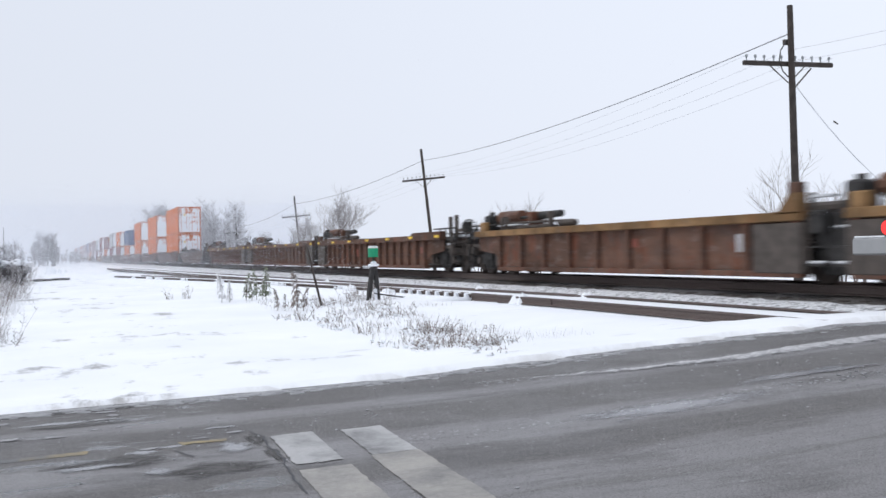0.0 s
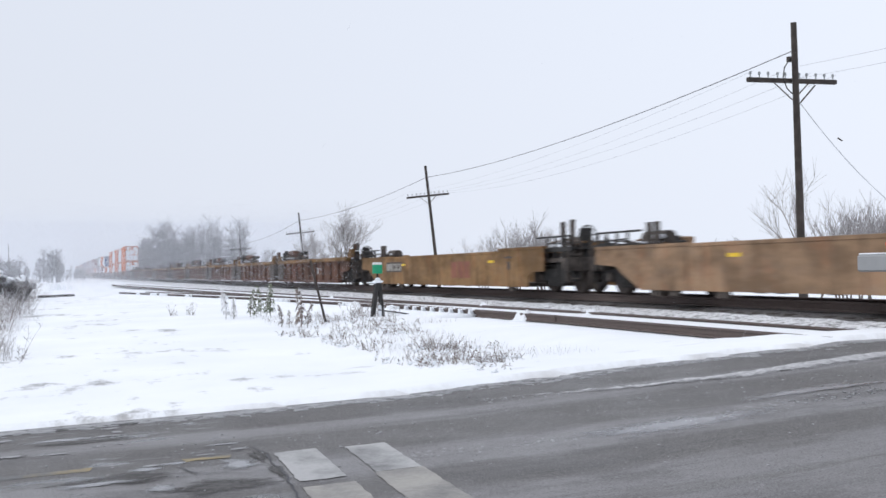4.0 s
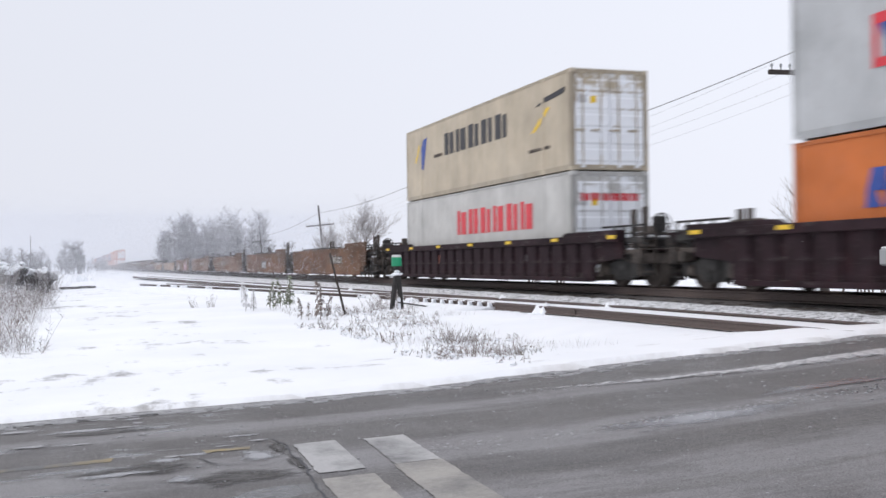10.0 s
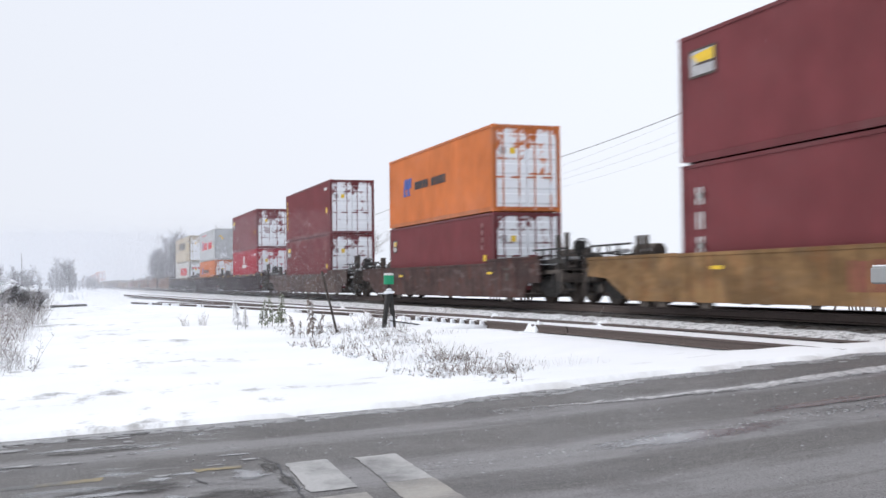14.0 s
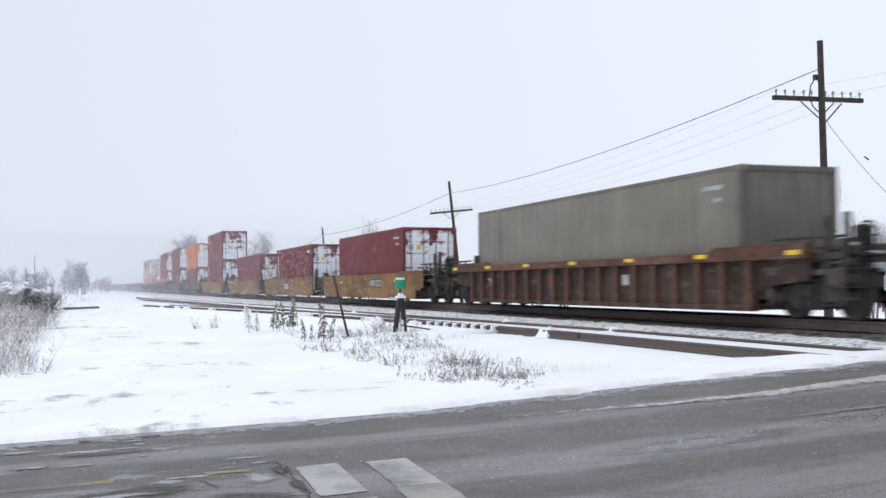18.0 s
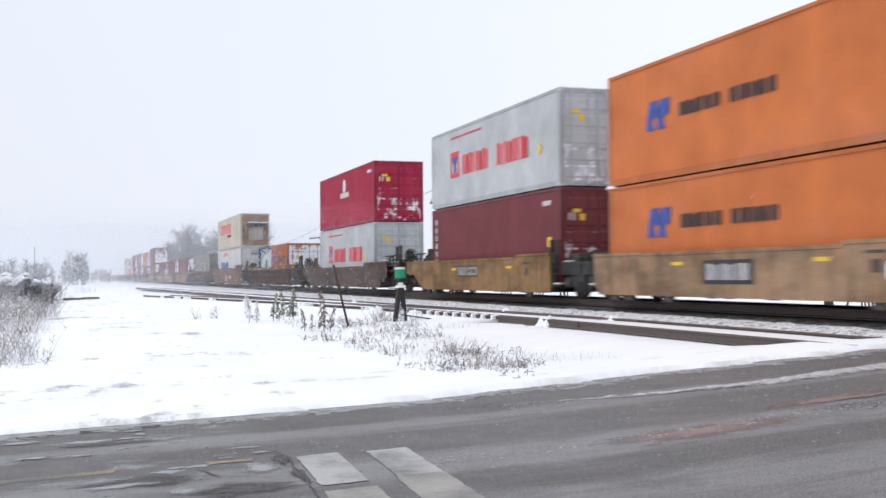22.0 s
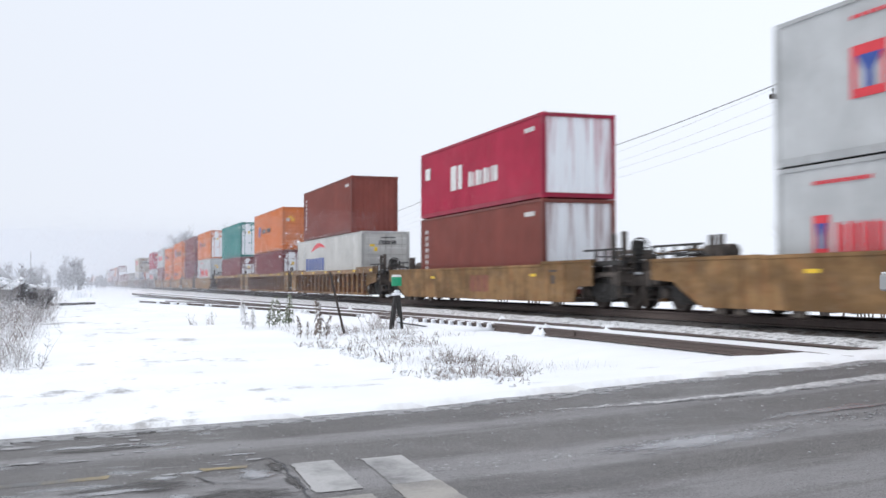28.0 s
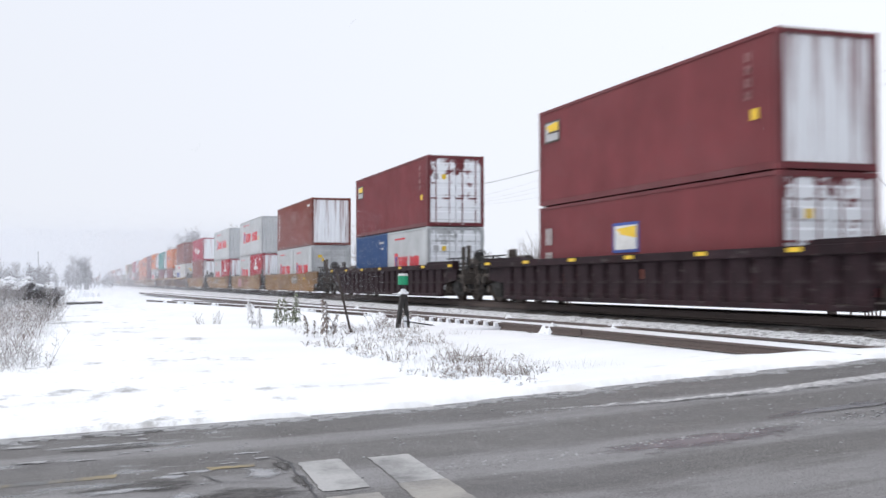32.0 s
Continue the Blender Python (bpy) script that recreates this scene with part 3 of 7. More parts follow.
def sweep(line, prof, fall=None):
    """A profile of (across, height) swept along points of (x, y)."""
    m, k = Mesh(), len(prof)
    rings = []
    for i, (x, y) in enumerate(line):
        a, b = line[max(0, i - 1)], line[min(len(line) - 1, i + 1)]
        d = Vector((b[0] - a[0], b[1] - a[1], 0)).normalized()
        s = Vector((-d.y, d.x, 0))
        dz = fall(x, y) if fall else 0.0
        rings.append([(x + s.x * u, y + s.y * u, z + dz) for u, z in prof])
    m.v = [p for r in rings for p in r]
    for i in range(len(rings) - 1):
        for j in range(k):
            m.f.append((i * k + j, i * k + (j + 1) % k, (i + 1) * k + (j + 1) % k, (i + 1) * k + j))
    m.f += [tuple(range(k)), tuple(range(len(m.v) - 1, len(m.v) - k - 1, -1))]
    return m


def offset(line, o):
    return [(x, y + o) for x, y in line]


def track(name, label, line, top, h=0.17, ties=None, seed=1, snow_inside=True):
    t = thing(name, label, "railway track", kind="structure")
    for o in (-0.7525, 0.7525):
        part("rail", sweep(offset(line, o), rail_profile(top, h), None), RAIL, t)
    rnd = random.Random(seed)
    xs = [p[0] for p in line]
    ys = [p[1] for p in line]
    base = Mesh().box(-0.115, 0.115, -1.3, 1.3, top - h - 0.17, top - h + 0.012, 0.02).data("tie")
    cap = Mesh().box(-0.13, 0.13, -1.28, 1.28, top - h + 0.005, top - h + 0.05, 0.022).data("tie_snow")
    if ties:
        x = ties[0]
        while x > ties[1]:
            y = float(np.interp(-x, [-v for v in xs], ys))
            at = pose(x, y, rnd.uniform(-0.012, 0.012) - (0.05 if name != "main_track" else 0.075), 0, 0, rnd.uniform(-2, 2))
            tie = part("tie", base, TIE, t, at=at)
            if name != "main_track" and rnd.random() < 0.85:
                part("tie_snow", cap, SNOWCAP, tie, at=pose(0, 0, 0))
            x -= 0.55
    return t


def build_tracks():
    line = [(820, YC), (60, YC), (20, YC)] + [(x * 0.5, YC) for x in range(20, -240, -1)] + [(x, YC) for x in range(-122, -220, -4)] + [(-260, YC), (-400, YC), (-900, YC), (-1600, YC)]
    def bed(name, prof, mat, label, amp):
        m, k = Mesh(), len(prof)
        for x, y in line:
            for u, z in prof:
                m.v.append((x, y + u + amp * 1.6 * noise.noise((x * 2.1, u, 1)), z + amp * noise.noise((x * 2.3, u * 4, 0))))
        for i in range(len(line) - 1):
            for j in range(k - 1):
                m.f.append((i * k + j, (i + 1) * k + j, (i + 1) * k + j + 1, i * k + j + 1))
        tagged(part(name, m, mat, smooth=True), label, "track bed", kind="structure")
    bed("ballast_bed", [(-3.6, 0.3), (-3.0, 0.44), (-2.5, 0.56), (-2.1, 0.645), (-1.6, 0.69), (-1.3, 0.67)], BALLAST, "crushed-stone track bed dusted with snow", 0.045)
    bed("ballast_crib", [(-1.5, 0.665), (-1.25, 0.70), (-0.9, 0.745), (0, 0.75), (0.9, 0.745), (1.4, 0.69), (1.7, 0.64)], DARKBED, "dark ballast between and just beside the rails", 0.02)
    bed("ballast_far", [(1.2, 0.66), (1.55, 0.705), (1.9, 0.7), (2.6, 0.6), (4.4, 0.1)], BALLAST, "crushed-stone track bed dusted with snow", 0.045)
    track("main_track", "main railway track on snowy ballast with dark rails", [(820, YC), (-1600, YC)], RAILTOP, 0.185, (-15, -58))
    s = [(-12.95, YS), (-24, YS)]
    near = [(-22 - d, 11.12 - 0.07 * d - 0.0016 * d * d) for d in range(0, 47, 2)]
    far = s + [(x, YS - 0.043 * (-24 - x)) for x in range(-28, -130, -6)]

    def infill(line, top):
        tagged(part("track_snow", sweep(line, [(-0.69, top - 0.2), (0.69, top - 0.2), (0.69, top - 0.06), (0.3, top - 0.045), (-0.3, top - 0.04), (-0.69, top - 0.055)]), SNOWCAP), "smooth snow lying between the siding rails", "snow", kind="structure")
    track("siding_track", "snow-covered siding with dark rails beside the main track", far, SIDE_TOP, 0.165, (-23.5, -32), 2)
    infill(far, SIDE_TOP)
    infill(near[3:], SIDE_TOP)
    bank = sweep(near[2:], [(0.79, SIDE_TOP - 0.3), (0.79, SIDE_TOP - 0.095), (1.0, SIDE_TOP - 0.09), (1.35, SIDE_TOP - 0.13), (1.8, SIDE_TOP - 0.2), (2.6, SIDE_TOP - 0.33), (2.6, SIDE_TOP - 0.45)])
    tagged(part("snow_bank", bank, SNOWCAP, smooth=True), "low bank of snow against the branch rail", "snow", kind="structure")
    tooth = Mesh().prism([(-0.07, -0.16), (0.09, -0.16), (0.06, 0.0), (-0.03, 0.02)], -0.09, 0.09).data("tie_end_snow")
    for i in range(8):
        d = 4.2 + 0.6 * i
        tagged(part("tie_end_snow", tooth, SNOWCAP, at=pose(-22 - d, 11.12 - 0.07 * d - 0.0016 * d * d - 0.78, SIDE_TOP, 0, 0, 5)), "tongue of snow over a tie end against the rail", "snow", "snowy tie ends")
    rnd = random.Random(31)
    for i, d in enumerate((9.7, 13.5, 19.6, 20.4, 27.5, 33.0, 37.5, 39.0, 42.0)):
        m = Mesh()
        for k in range(14):
            a, b, r = rnd.gauss(0, 0.5), rnd.gauss(0, 0.05), rnd.uniform(0.03, 0.07)
            m.rod((a, b, -0.14), (a, b, rnd.uniform(-0.02, 0.02)), r * 2.0, r * 0.8, 6)
        tagged(part("snow_patch", m, SNOWCAP, at=pose(-22 - d, 11.12 - 0.07 * d - 0.0016 * d * d - 0.8, SIDE_TOP), smooth=True), "patch of snow drifted over the rail", "snow", kind="stuff")
    track("branch_track", "snow-buried branch track curving away from the siding", near, SIDE_TOP, 0.165, None, 3)


# ---- the train ----
SPEED = 24.678
MOVING = []      # (thing, distance along the train)


def truck_mesh_parts(parent, x):
    """A two-axle truck under a car end."""
    tr = part("truck", Mesh().prism([(-1.35, 0.42), (-1.2, 0.62), (-0.6, 0.66), (-0.35, 0.8), (0.35, 0.8), (0.6, 0.66), (1.2, 0.62), (1.35, 0.42), (1.2, 0.34), (0.6, 0.36), (0.38, 0.2), (-0.38, 0.2), (-0.6, 0.36), (-1.2, 0.34)], -1.13, -0.97)
              .prism([(-1.35, 0.42), (-1.2, 0.62), (-0.6, 0.66), (-0.35, 0.8), (0.35, 0.8), (0.6, 0.66), (1.2, 0.62), (1.35, 0.42), (1.2, 0.34), (0.6, 0.36), (0.38, 0.2), (-0.38, 0.2), (-0.6, 0.36), (-1.2, 0.34)], 0.97, 1.13)
              .box(-0.25, 0.25, -1.2, 1.2, 0.45, 0.72, 0.03).rod((-0.2, -1.16, 0.22), (-0.2, -1.16, 0.5), 0.07, n=8).rod((0.02, -1.16, 0.22), (0.02, -1.16, 0.5), 0.07, n=8).rod((0.22, -1.16, 0.22), (0.22, -1.16, 0.5), 0.07, n=8), BLACK, parent, "sooty cast-steel two-axle truck", pose(x, 0, 0))
    for dx in (-0.89, 0.89):
        part("wheelset", WHEELSET, WHEEL, tr, at=pose(dx, 0, 0.46))
    for dx in (-0.89, 0.89):
        part("bearing_cap", BEARING, DARK, tr, at=pose(dx, -1.14, 0.46))
    return tr


def wheelset_mesh():
    m, n = Mesh(), 22
    for s in (-1, 1):
        prof = [(0.0, 0.79), (0.1, 0.80), (0.14, 0.76), (0.34, 0.735), (0.40, 0.80), (0.455, 0.80), (0.46, 0.70), (0.49, 0.68), (0.49, 0.655), (0.40, 0.66), (0.34, 0.70), (0.1, 0.68), (0.0, 0.68)]
        k = len(m.v)
        for i in range(n):
            a = 2 * math.pi * i / n
            m.v += [(r * math.cos(a), s * y, r * math.sin(a)) for r, y in prof]
        p = len(prof)
        for i in range(n):
            for j in range(p - 1):
                m.f.append((k + i * p + j, k + ((i + 1) % n) * p + j, k + ((i + 1) % n) * p + j + 1, k + i * p + j + 1))
    m.rod((0, -1.05, 0), (0, 1.05, 0), 0.085, n=10)
    return m.data("wheelset", True)


WHEELSET = wheelset_mesh()
BEARING = Mesh().rod((0, -0.07, 0), (0, 0.04, 0), 0.12, 0.14, 10).data("bearing_cap")


def wordmark(parent, name, x0, x1, z0, z1, y, mat, n, face="side", label="", slant=0.0, gaps=(), seed=0):
    """A row of plain upright blocks standing for lettering, just proud of the panel."""
    m, rnd = Mesh(), random.Random(seed + n)
    w = (x1 - x0) / n
    for i in range(n):
        if i in gaps:
            continue
        a, b = x0 + w * (i + 0.07), x0 + w * (i + 0.84)
        za, zb = z0, z1
        d, e = b - a, zb - za
        # a solid bar, or a pair of bars of unlike width
        k = rnd.choice((0.3, 0.42, 0.5))
        boxes = [(a, a + k * d, za, zb), (a + (k + 0.16) * d, b, za, zb - 0.1 * e * rnd.random())] if e > 0.2 else [(a + 0.06 * d, b - 0.06 * d, za, zb)]
        for p, q, r, s in boxes:
            if face == "side":
                m.box(p, q, y - 0.003, y + 0.012, r, s)
            else:
                m.box(y - 0.012, y + 0.003, p, q, r, s)
    return tagged(part(name, m, mat, parent, label), kind="stuff")


def panel(parent, name, x0, x1, z0, z1, y, mat, label="", face="side", d=0.004):
    m = Mesh()
    if face == "side":
        m.box(x0, x1, y - d, y + 0.01, z0, z1)
    else:
        m.box(y - 0.01, y + d, x0, x1, z0, z1)
    return part(name, m, mat, parent, label)


# side heights over the rail: middle, front end, rear end
FORM = {"ochre": (1.2, 1.22, 1.3), "rusty": (1.2, 1.22, 1.3), "rust": (1.50, 1.50, 1.72), "tan": (1.19, 1.21, 1.26), "yellow": (1.24, 1.26, 1.32), "steel": (1.17, 1.19, 1.33), "wine": (1.25, 1.27, 1.38)}


def end_gear(car, xe, we, sgn, mat, seed, posts):
    """The crowded hardware on a coupler end: brake gear, pipes, grab irons, walkway and caked snow."""
    rnd = random.Random(seed)
    lo, hi = sorted((xe, we))
    w = hi - lo
    def fx(f):
        return xe - sgn * f * w
    part("coupler", Mesh().box(*sorted((xe - sgn * 0.3, xe + sgn * 0.45)), -0.12, 0.12, 0.72, 0.92, 0.03).box(*sorted((xe + sgn * 0.4, xe + sgn * 0.72)), -0.2, 0.2, 0.66, 0.98, 0.05), BLACK, car)
    part("walkway", Mesh().box(lo, hi, -1.28, -0.75, 1.22, 1.26).box(lo, hi, -0.75, -0.7, 1.18, 1.28).box(lo, hi, -1.3, -1.26, 1.16, 1.28), BLACK, car, "grating walkway beside the brake gear")
    for k in range(5):
        a, b, z = rnd.uniform(0.0, 0.72), rnd.uniform(0.13, 0.26), rnd.uniform(1.18, 1.5)
        m = Mesh().box(*sorted((fx(a), fx(a + b))), -0.7 + 0.24 * k, -0.42 + 0.24 * k, 0.97, z, 0.03)
        if k % 2:
            m.rod((fx(a + b / 2), -0.6 + 0.24 * k, z - 0.03), (fx(a + b / 2), -0.6 + 0.24 * k, z + 0.12), 0.09, n=8)
        part("valve_box", m, (BLACK, DARK, DARK, BLACK, mat)[k], car)
    part("brake_cylinder", Mesh().rod((fx(0.12), -0.9, 1.08), (fx(0.48), -0.9, 1.08), 0.15, n=12).rod((fx(0.48), -0.9, 1.08), (fx(0.62), -0.9, 1.08), 0.05, n=8), DARK, car)
    part("air_reservoir", Mesh().rod((fx(0.42), -0.35, 1.4), (fx(0.9), -0.35, 1.4), 0.2, n=12).box(*sorted((fx(0.5), fx(0.54))), -0.5, -0.2, 0.97, 1.25).box(*sorted((fx(0.8), fx(0.84))), -0.5, -0.2, 0.97, 1.25), DARK, car, "grimy air reservoir")
    for k in range(5):
        y, z = rnd.uniform(-1.26, -0.5), rnd.uniform(0.72, 1.45)
        pts = [(fx(-0.05), y, z), (fx(0.2), y, z + rnd.uniform(-0.08, 0.08)), (fx(0.28), y + 0.05, z + rnd.uniform(-0.22, 0.22)), (fx(0.7), y, z + rnd.uniform(-0.1, 0.1)), (fx(0.95), y, z)]
        part("air_pipe", Mesh().path(pts, rnd.choice((0.022, 0.03, 0.04))), (BLACK, DARK, mat)[k % 3], car)
    for f in (0.02, 0.22, 0.46, 0.7):
        part("rail_post", Mesh().box(fx(f) - 0.025, fx(f) + 0.025, -1.3, -1.25, 0.9, 1.58), BLACK, car)
    part("hand_rail", Mesh().box(lo, hi, -1.31, -1.25, 1.55, 1.6).path([(fx(0.0), -1.28, 1.36), (fx(0.7), -1.28, 1.4)], 0.018), BLACK, car)
    part("ladder", Mesh().path([(xe + sgn * 0.05, -1.44, 0.3), (xe + sgn * 0.05, -1.44, 1.5)], 0.024).path([(xe + sgn * 0.05, -1.02, 0.3), (xe + sgn * 0.05, -1.02, 1.5)], 0.024).box(xe + sgn * 0.05 - 0.02, xe + sgn * 0.05 + 0.02, -1.44, -1.02, 0.4, 0.44).box(xe + sgn * 0.05 - 0.02, xe + sgn * 0.05 + 0.02, -1.44, -1.02, 0.72, 0.76).box(xe + sgn * 0.05 - 0.02, xe + sgn * 0.05 + 0.02, -1.44, -1.02, 1.05, 1.09).box(xe + sgn * 0.05 - 0.02, xe + sgn * 0.05 + 0.02, -1.44, -1.02, 1.36, 1.4), DARK, car, "end ladder")
    part("end_sill", Mesh().box(*sorted((xe, xe - sgn * 0.14)), -1.42, 1.42, 0.62, 1.0, 0.02).box(*sorted((xe - sgn * 0.14, xe - sgn * 0.5)), -1.36, -1.1, 0.66, 0.9, 0.02), DARK, car)
    part("sill_step", Mesh().path([(xe - sgn * 0.15, -1.42, 0.9), (xe - sgn * 0.15, -1.42, 0.3), (xe - sgn * 0.55, -1.42, 0.3), (xe - sgn * 0.55, -1.42, 0.9)], 0.025), BLACK, car)
    part("brake_rigging", Mesh().box(lo + 0.1, hi - 0.1, -0.95, -0.7, 0.6, 0.85, 0.03).box(lo + 0.3, hi - 0.4, 0.6, 0.9, 0.5, 0.85, 0.03).rod((fx(0.1), -1.0, 0.66), (fx(0.9), -1.1, 0.8), 0.03), BLACK, car)
    for k in range(7):
        f, y, z = rnd.uniform(0.0, 0.85), rnd.uniform(-1.2, -0.3), rnd.choice((1.0, 1.27, 1.27, 1.4, 0.93))
        s = rnd.uniform(0.1, 0.3)
        part("caked_snow", Mesh().box(fx(f) - s, fx(f) + s, y - 0.12, y + 0.12, z - 0.02, z + rnd.uniform(0.03, 0.09), 0.02), CAKED, car, "grey snow caked on the end gear")
    part("air_hose", Mesh().path([(xe, 0.4, 0.8), (xe + sgn * 0.3, 0.42, 0.5), (xe + sgn * 0.6, 0.35, 0.45)], 0.03), BLACK, car)
    for f, top in posts:
        part("guide_post", Mesh().box(xe - sgn * f - 0.05, xe - sgn * f + 0.05, -1.26, -1.14, 0.95, top, 0.01), DARK, car)
    if sgn > 0:
        ring = [(xe - 0.08, -0.75 + 0.26 * math.cos(t * math.pi / 6), 1.6 + 0.26 * math.sin(t * math.pi / 6)) for t in range(13)]
        part("brake_wheel", Mesh().path(ring, 0.022).path([ring[0], ring[6]], 0.015).path([ring[3], ring[9]], 0.015).box(xe - 0.3, xe - 0.1, -0.9, -0.6, 1.4, 1.8, 0.04).box(xe - 0.25, xe - 0.15, -0.8, -0.7, 0.95, 1.45), BLACK, car, "black hand-brake wheel on its post")


def well_car(kind, a, b, ea, eb, colour, chord=None, marks="", empty=False, plate=0.0, far=False, red=0.75, logo=0.0):
    """One well unit between a and b along the train; ea, eb: 'c' for a coupler end, 'j' for a shared truck."""
    mat = CARM[colour]
    L, mid = b - a, (a + b) / 2
    words = {"S": "smooth-sided", "R": "rib-sided"}[kind]
    load = "empty" if empty else "loaded"
    car = thing("well_car", f"{load} {words} {colour_word(colour)} container well car on the rails", "railway car", group="cars of the freight train")
    MOVING.append((car, mid))
    h = L / 2
    gap = {"c": 0.75, "j": 1.45 if kind == "S" else 0.6}
    inset = {"c": 3.0, "j": 1.6}
    xl, xr = -h + gap[ea], h - gap[eb]
    wl_, wr = -h + inset[ea], h - inset[eb]
    bot, (top, hl, hr) = 0.165, FORM.get(colour, (1.2, 1.22, 1.3))
    cut = 3.2 if colour in ("rust", "steel", "wine") else 2.4
    if kind == "R":
        top = 1.24
    for s in (-1, 1):
        y0, y1 = sorted((s * 1.50, s * 1.46))
        if kind == "S":
            left = [(wl_ + cut + 0.12, top), (wl_ + cut, hl), (xl + 0.3, hl), (xl + 0.3, 0.78), (wl_ - 0.9, 0.72), (wl_ - 0.6, 0.55), (wl_ + 0.3, bot)] if ea == "c" else [(wl_ + cut + 0.12, top), (wl_ + cut, hl), (xl, hl), (xl, 0.42), (xl + 0.3, bot)]
            right = [(wr - 0.25, bot), (wr - 0.12, 0.5), (wr + 0.1, 0.6), (wr + 0.9, 0.62), (wr + 0.9, hr), (wr - cut, hr), (wr - cut - 0.12, top)] if eb == "c" else [(xr - 0.08, bot), (xr, bot + 0.1), (xr, hr), (wr - cut, hr), (wr - cut - 0.12, top)]
            x_l, x_r = left[2][0], wr + 0.9 if eb == "c" else xr
            part("side_sheet", Mesh().prism(left + right, y0, y1), mat, car)
            e0, e1 = sorted((s * 1.38, s * 1.52))
            cm = CARM[chord or colour]
            part("top_chord", Mesh().box(wl_ + cut + 0.12, wr - cut - 0.12, e0, e1, top - 0.07, top + 0.012, 0.01), cm, car)
            part("end_chord", Mesh().box(x_l, wl_ + cut + 0.06, e0, e1, hl - 0.07, hl + 0.012, 0.01), cm, car)
            part("end_chord", Mesh().box(wr - cut - 0.06, x_r, e0, e1, hr - 0.07, hr + 0.012, 0.01), cm, car)
            for k in range(4):
                xx = (wl_ + 0.9, wl_ + 1.7, wl_ + 3.6, wr - 1.6)[k]
                part("side_bracket", Mesh().box(xx - 0.2, xx + 0.2, *sorted((s * 1.36, s * 1.46)), 0.03, bot + 0.05, 0.01), DARK, car)
            part("seam_rib", Mesh().box(wr - 0.9, wr - 0.78, *sorted((s * 1.49, s * 1.512)), bot + 0.1, hr - 0.08), mat, car)
            if colour == "rust":
                g = Mesh().box(xl + 0.7, 1.3, s * 0.95 - 0.06, s * 0.95 + 0.06, top + 0.06, top + 0.13)
                for k in range(6):
                    xx = xl + 0.8 + k * 0.38 * (1.3 - xl - 1.0) / 1.9
                    g.box(xx - 0.06, xx + 0.06, s * 0.95 - 0.05, s * 0.95 + 0.05, top - 0.3, top + 0.07)
                part("crossover_rail", g, BLACK, car, "dark rail along the rim of the well")
                for dx in (0.0, 0.65) if s < 0 else ():
                    part("guide_post", Mesh().box(-0.9 + dx - 0.035, -0.9 + dx + 0.035, -1.05, -0.95, top - 0.2, 1.95, 0.01), DARK, car)
        else:
            ll, rr = (wl_ - 1.3 if ea == "c" else xl), (wr + 1.3 if eb == "c" else xr)
            wa, wb = (wl_ + 0.5 if ea == "c" else xl + 0.1), (wr - 0.5 if eb == "c" else xr - 0.1)
            poly = [(wa, bot), (wb, bot), (wb + 0.05, 0.5), (min(wb + 0.5, rr), 0.66), (rr, 0.78), (rr, top), (ll, top), (ll, 0.78), (max(wa - 0.5, ll), 0.66), (wa - 0.05, 0.5)]
            y0, y1 = sorted((s * 1.38, s * 1.34))
            part("side_sheet", Mesh().prism(poly, y0, y1), mat, car)
            n, ribs = max(8, int((wb - wa) / (1.5 if chord == "yellow" else 0.95))), Mesh()
            for i in range(n + 1):
                xx = wa + 0.1 + (wb - wa - 0.2) * i / n
                if s < 0 and not far:
                    part("stake", STAKE["wide" if colour == "dark" else s], mat, car, at=pose(xx, 0, 0))
                else:
                    ribs.box(xx - 0.075, xx + 0.075, *sorted((s * 1.375, s * 1.5)), 0.15, 1.23)
            if ribs.v:
                tagged(part("stakes_joined", ribs, mat, car), kind="stuff")
            e0, e1 = sorted((s * 1.30, s * 1.54))
            cm = CARM[chord or colour]
            part("top_chord", Mesh().box(ll, rr, e0, e1, top - 0.04 if chord == "yellow" else top - 0.06, top + 0.14, 0.015), cm, car)
            if chord != "yellow":
                part("end_chord", Mesh().prism([(ll, top + 0.13), (ll + 3.4, top + 0.13), (ll + 3.1, top + 0.24), (ll, top + 0.24)], e0 * 0.99, e1 * 0.99), cm, car)
                part("end_chord", Mesh().prism([(rr, top + 0.13), (rr - 3.4, top + 0.13), (rr - 3.1, top + 0.24), (rr, top + 0.24)], e0 * 0.99, e1 * 0.99), cm, car)
            part("bottom_chord", Mesh().box(wa, wb, e0 * 0.97, e1 * 0.97, bot - 0.02, bot + 0.1, 0.015), mat, car)
            for e_, x_, d_ in ((ea, ll, 1), (eb, rr, -1)):
                if e_ == "j":
                    part("end_panel", Mesh().box(*sorted((x_ + d_ * 0.02, x_ + d_ * 1.5)), *sorted((s * 1.36, s * 1.515)), 0.22, top - 0.07, 0.02), DARK if colour == "rusty" else mat, car)
            for k in range(7) if s < 0 and not far and chord != "yellow" else ():
                xx = ll + 0.3 + (rr - ll - 0.6) * k / 6
                panel(car, "reflector", xx - 0.22, xx + 0.22, top + 0.02, top + 0.11, -1.545, YELLOWM, "yellow reflective plate", d=0.006)
            rr2 = random.Random(int(a))
            for k in range(4) if s < 0 and not far else ():
                xx = wa + (wb - wa) * rr2.random()
                panel(car, "data_stencil", xx - 0.16, xx + 0.16, 0.55 + 0.3 * rr2.random(), 0.9 + 0.1 * rr2.random(), -1.385, CHALK if k % 2 else FADEDRED, "worn stencil")
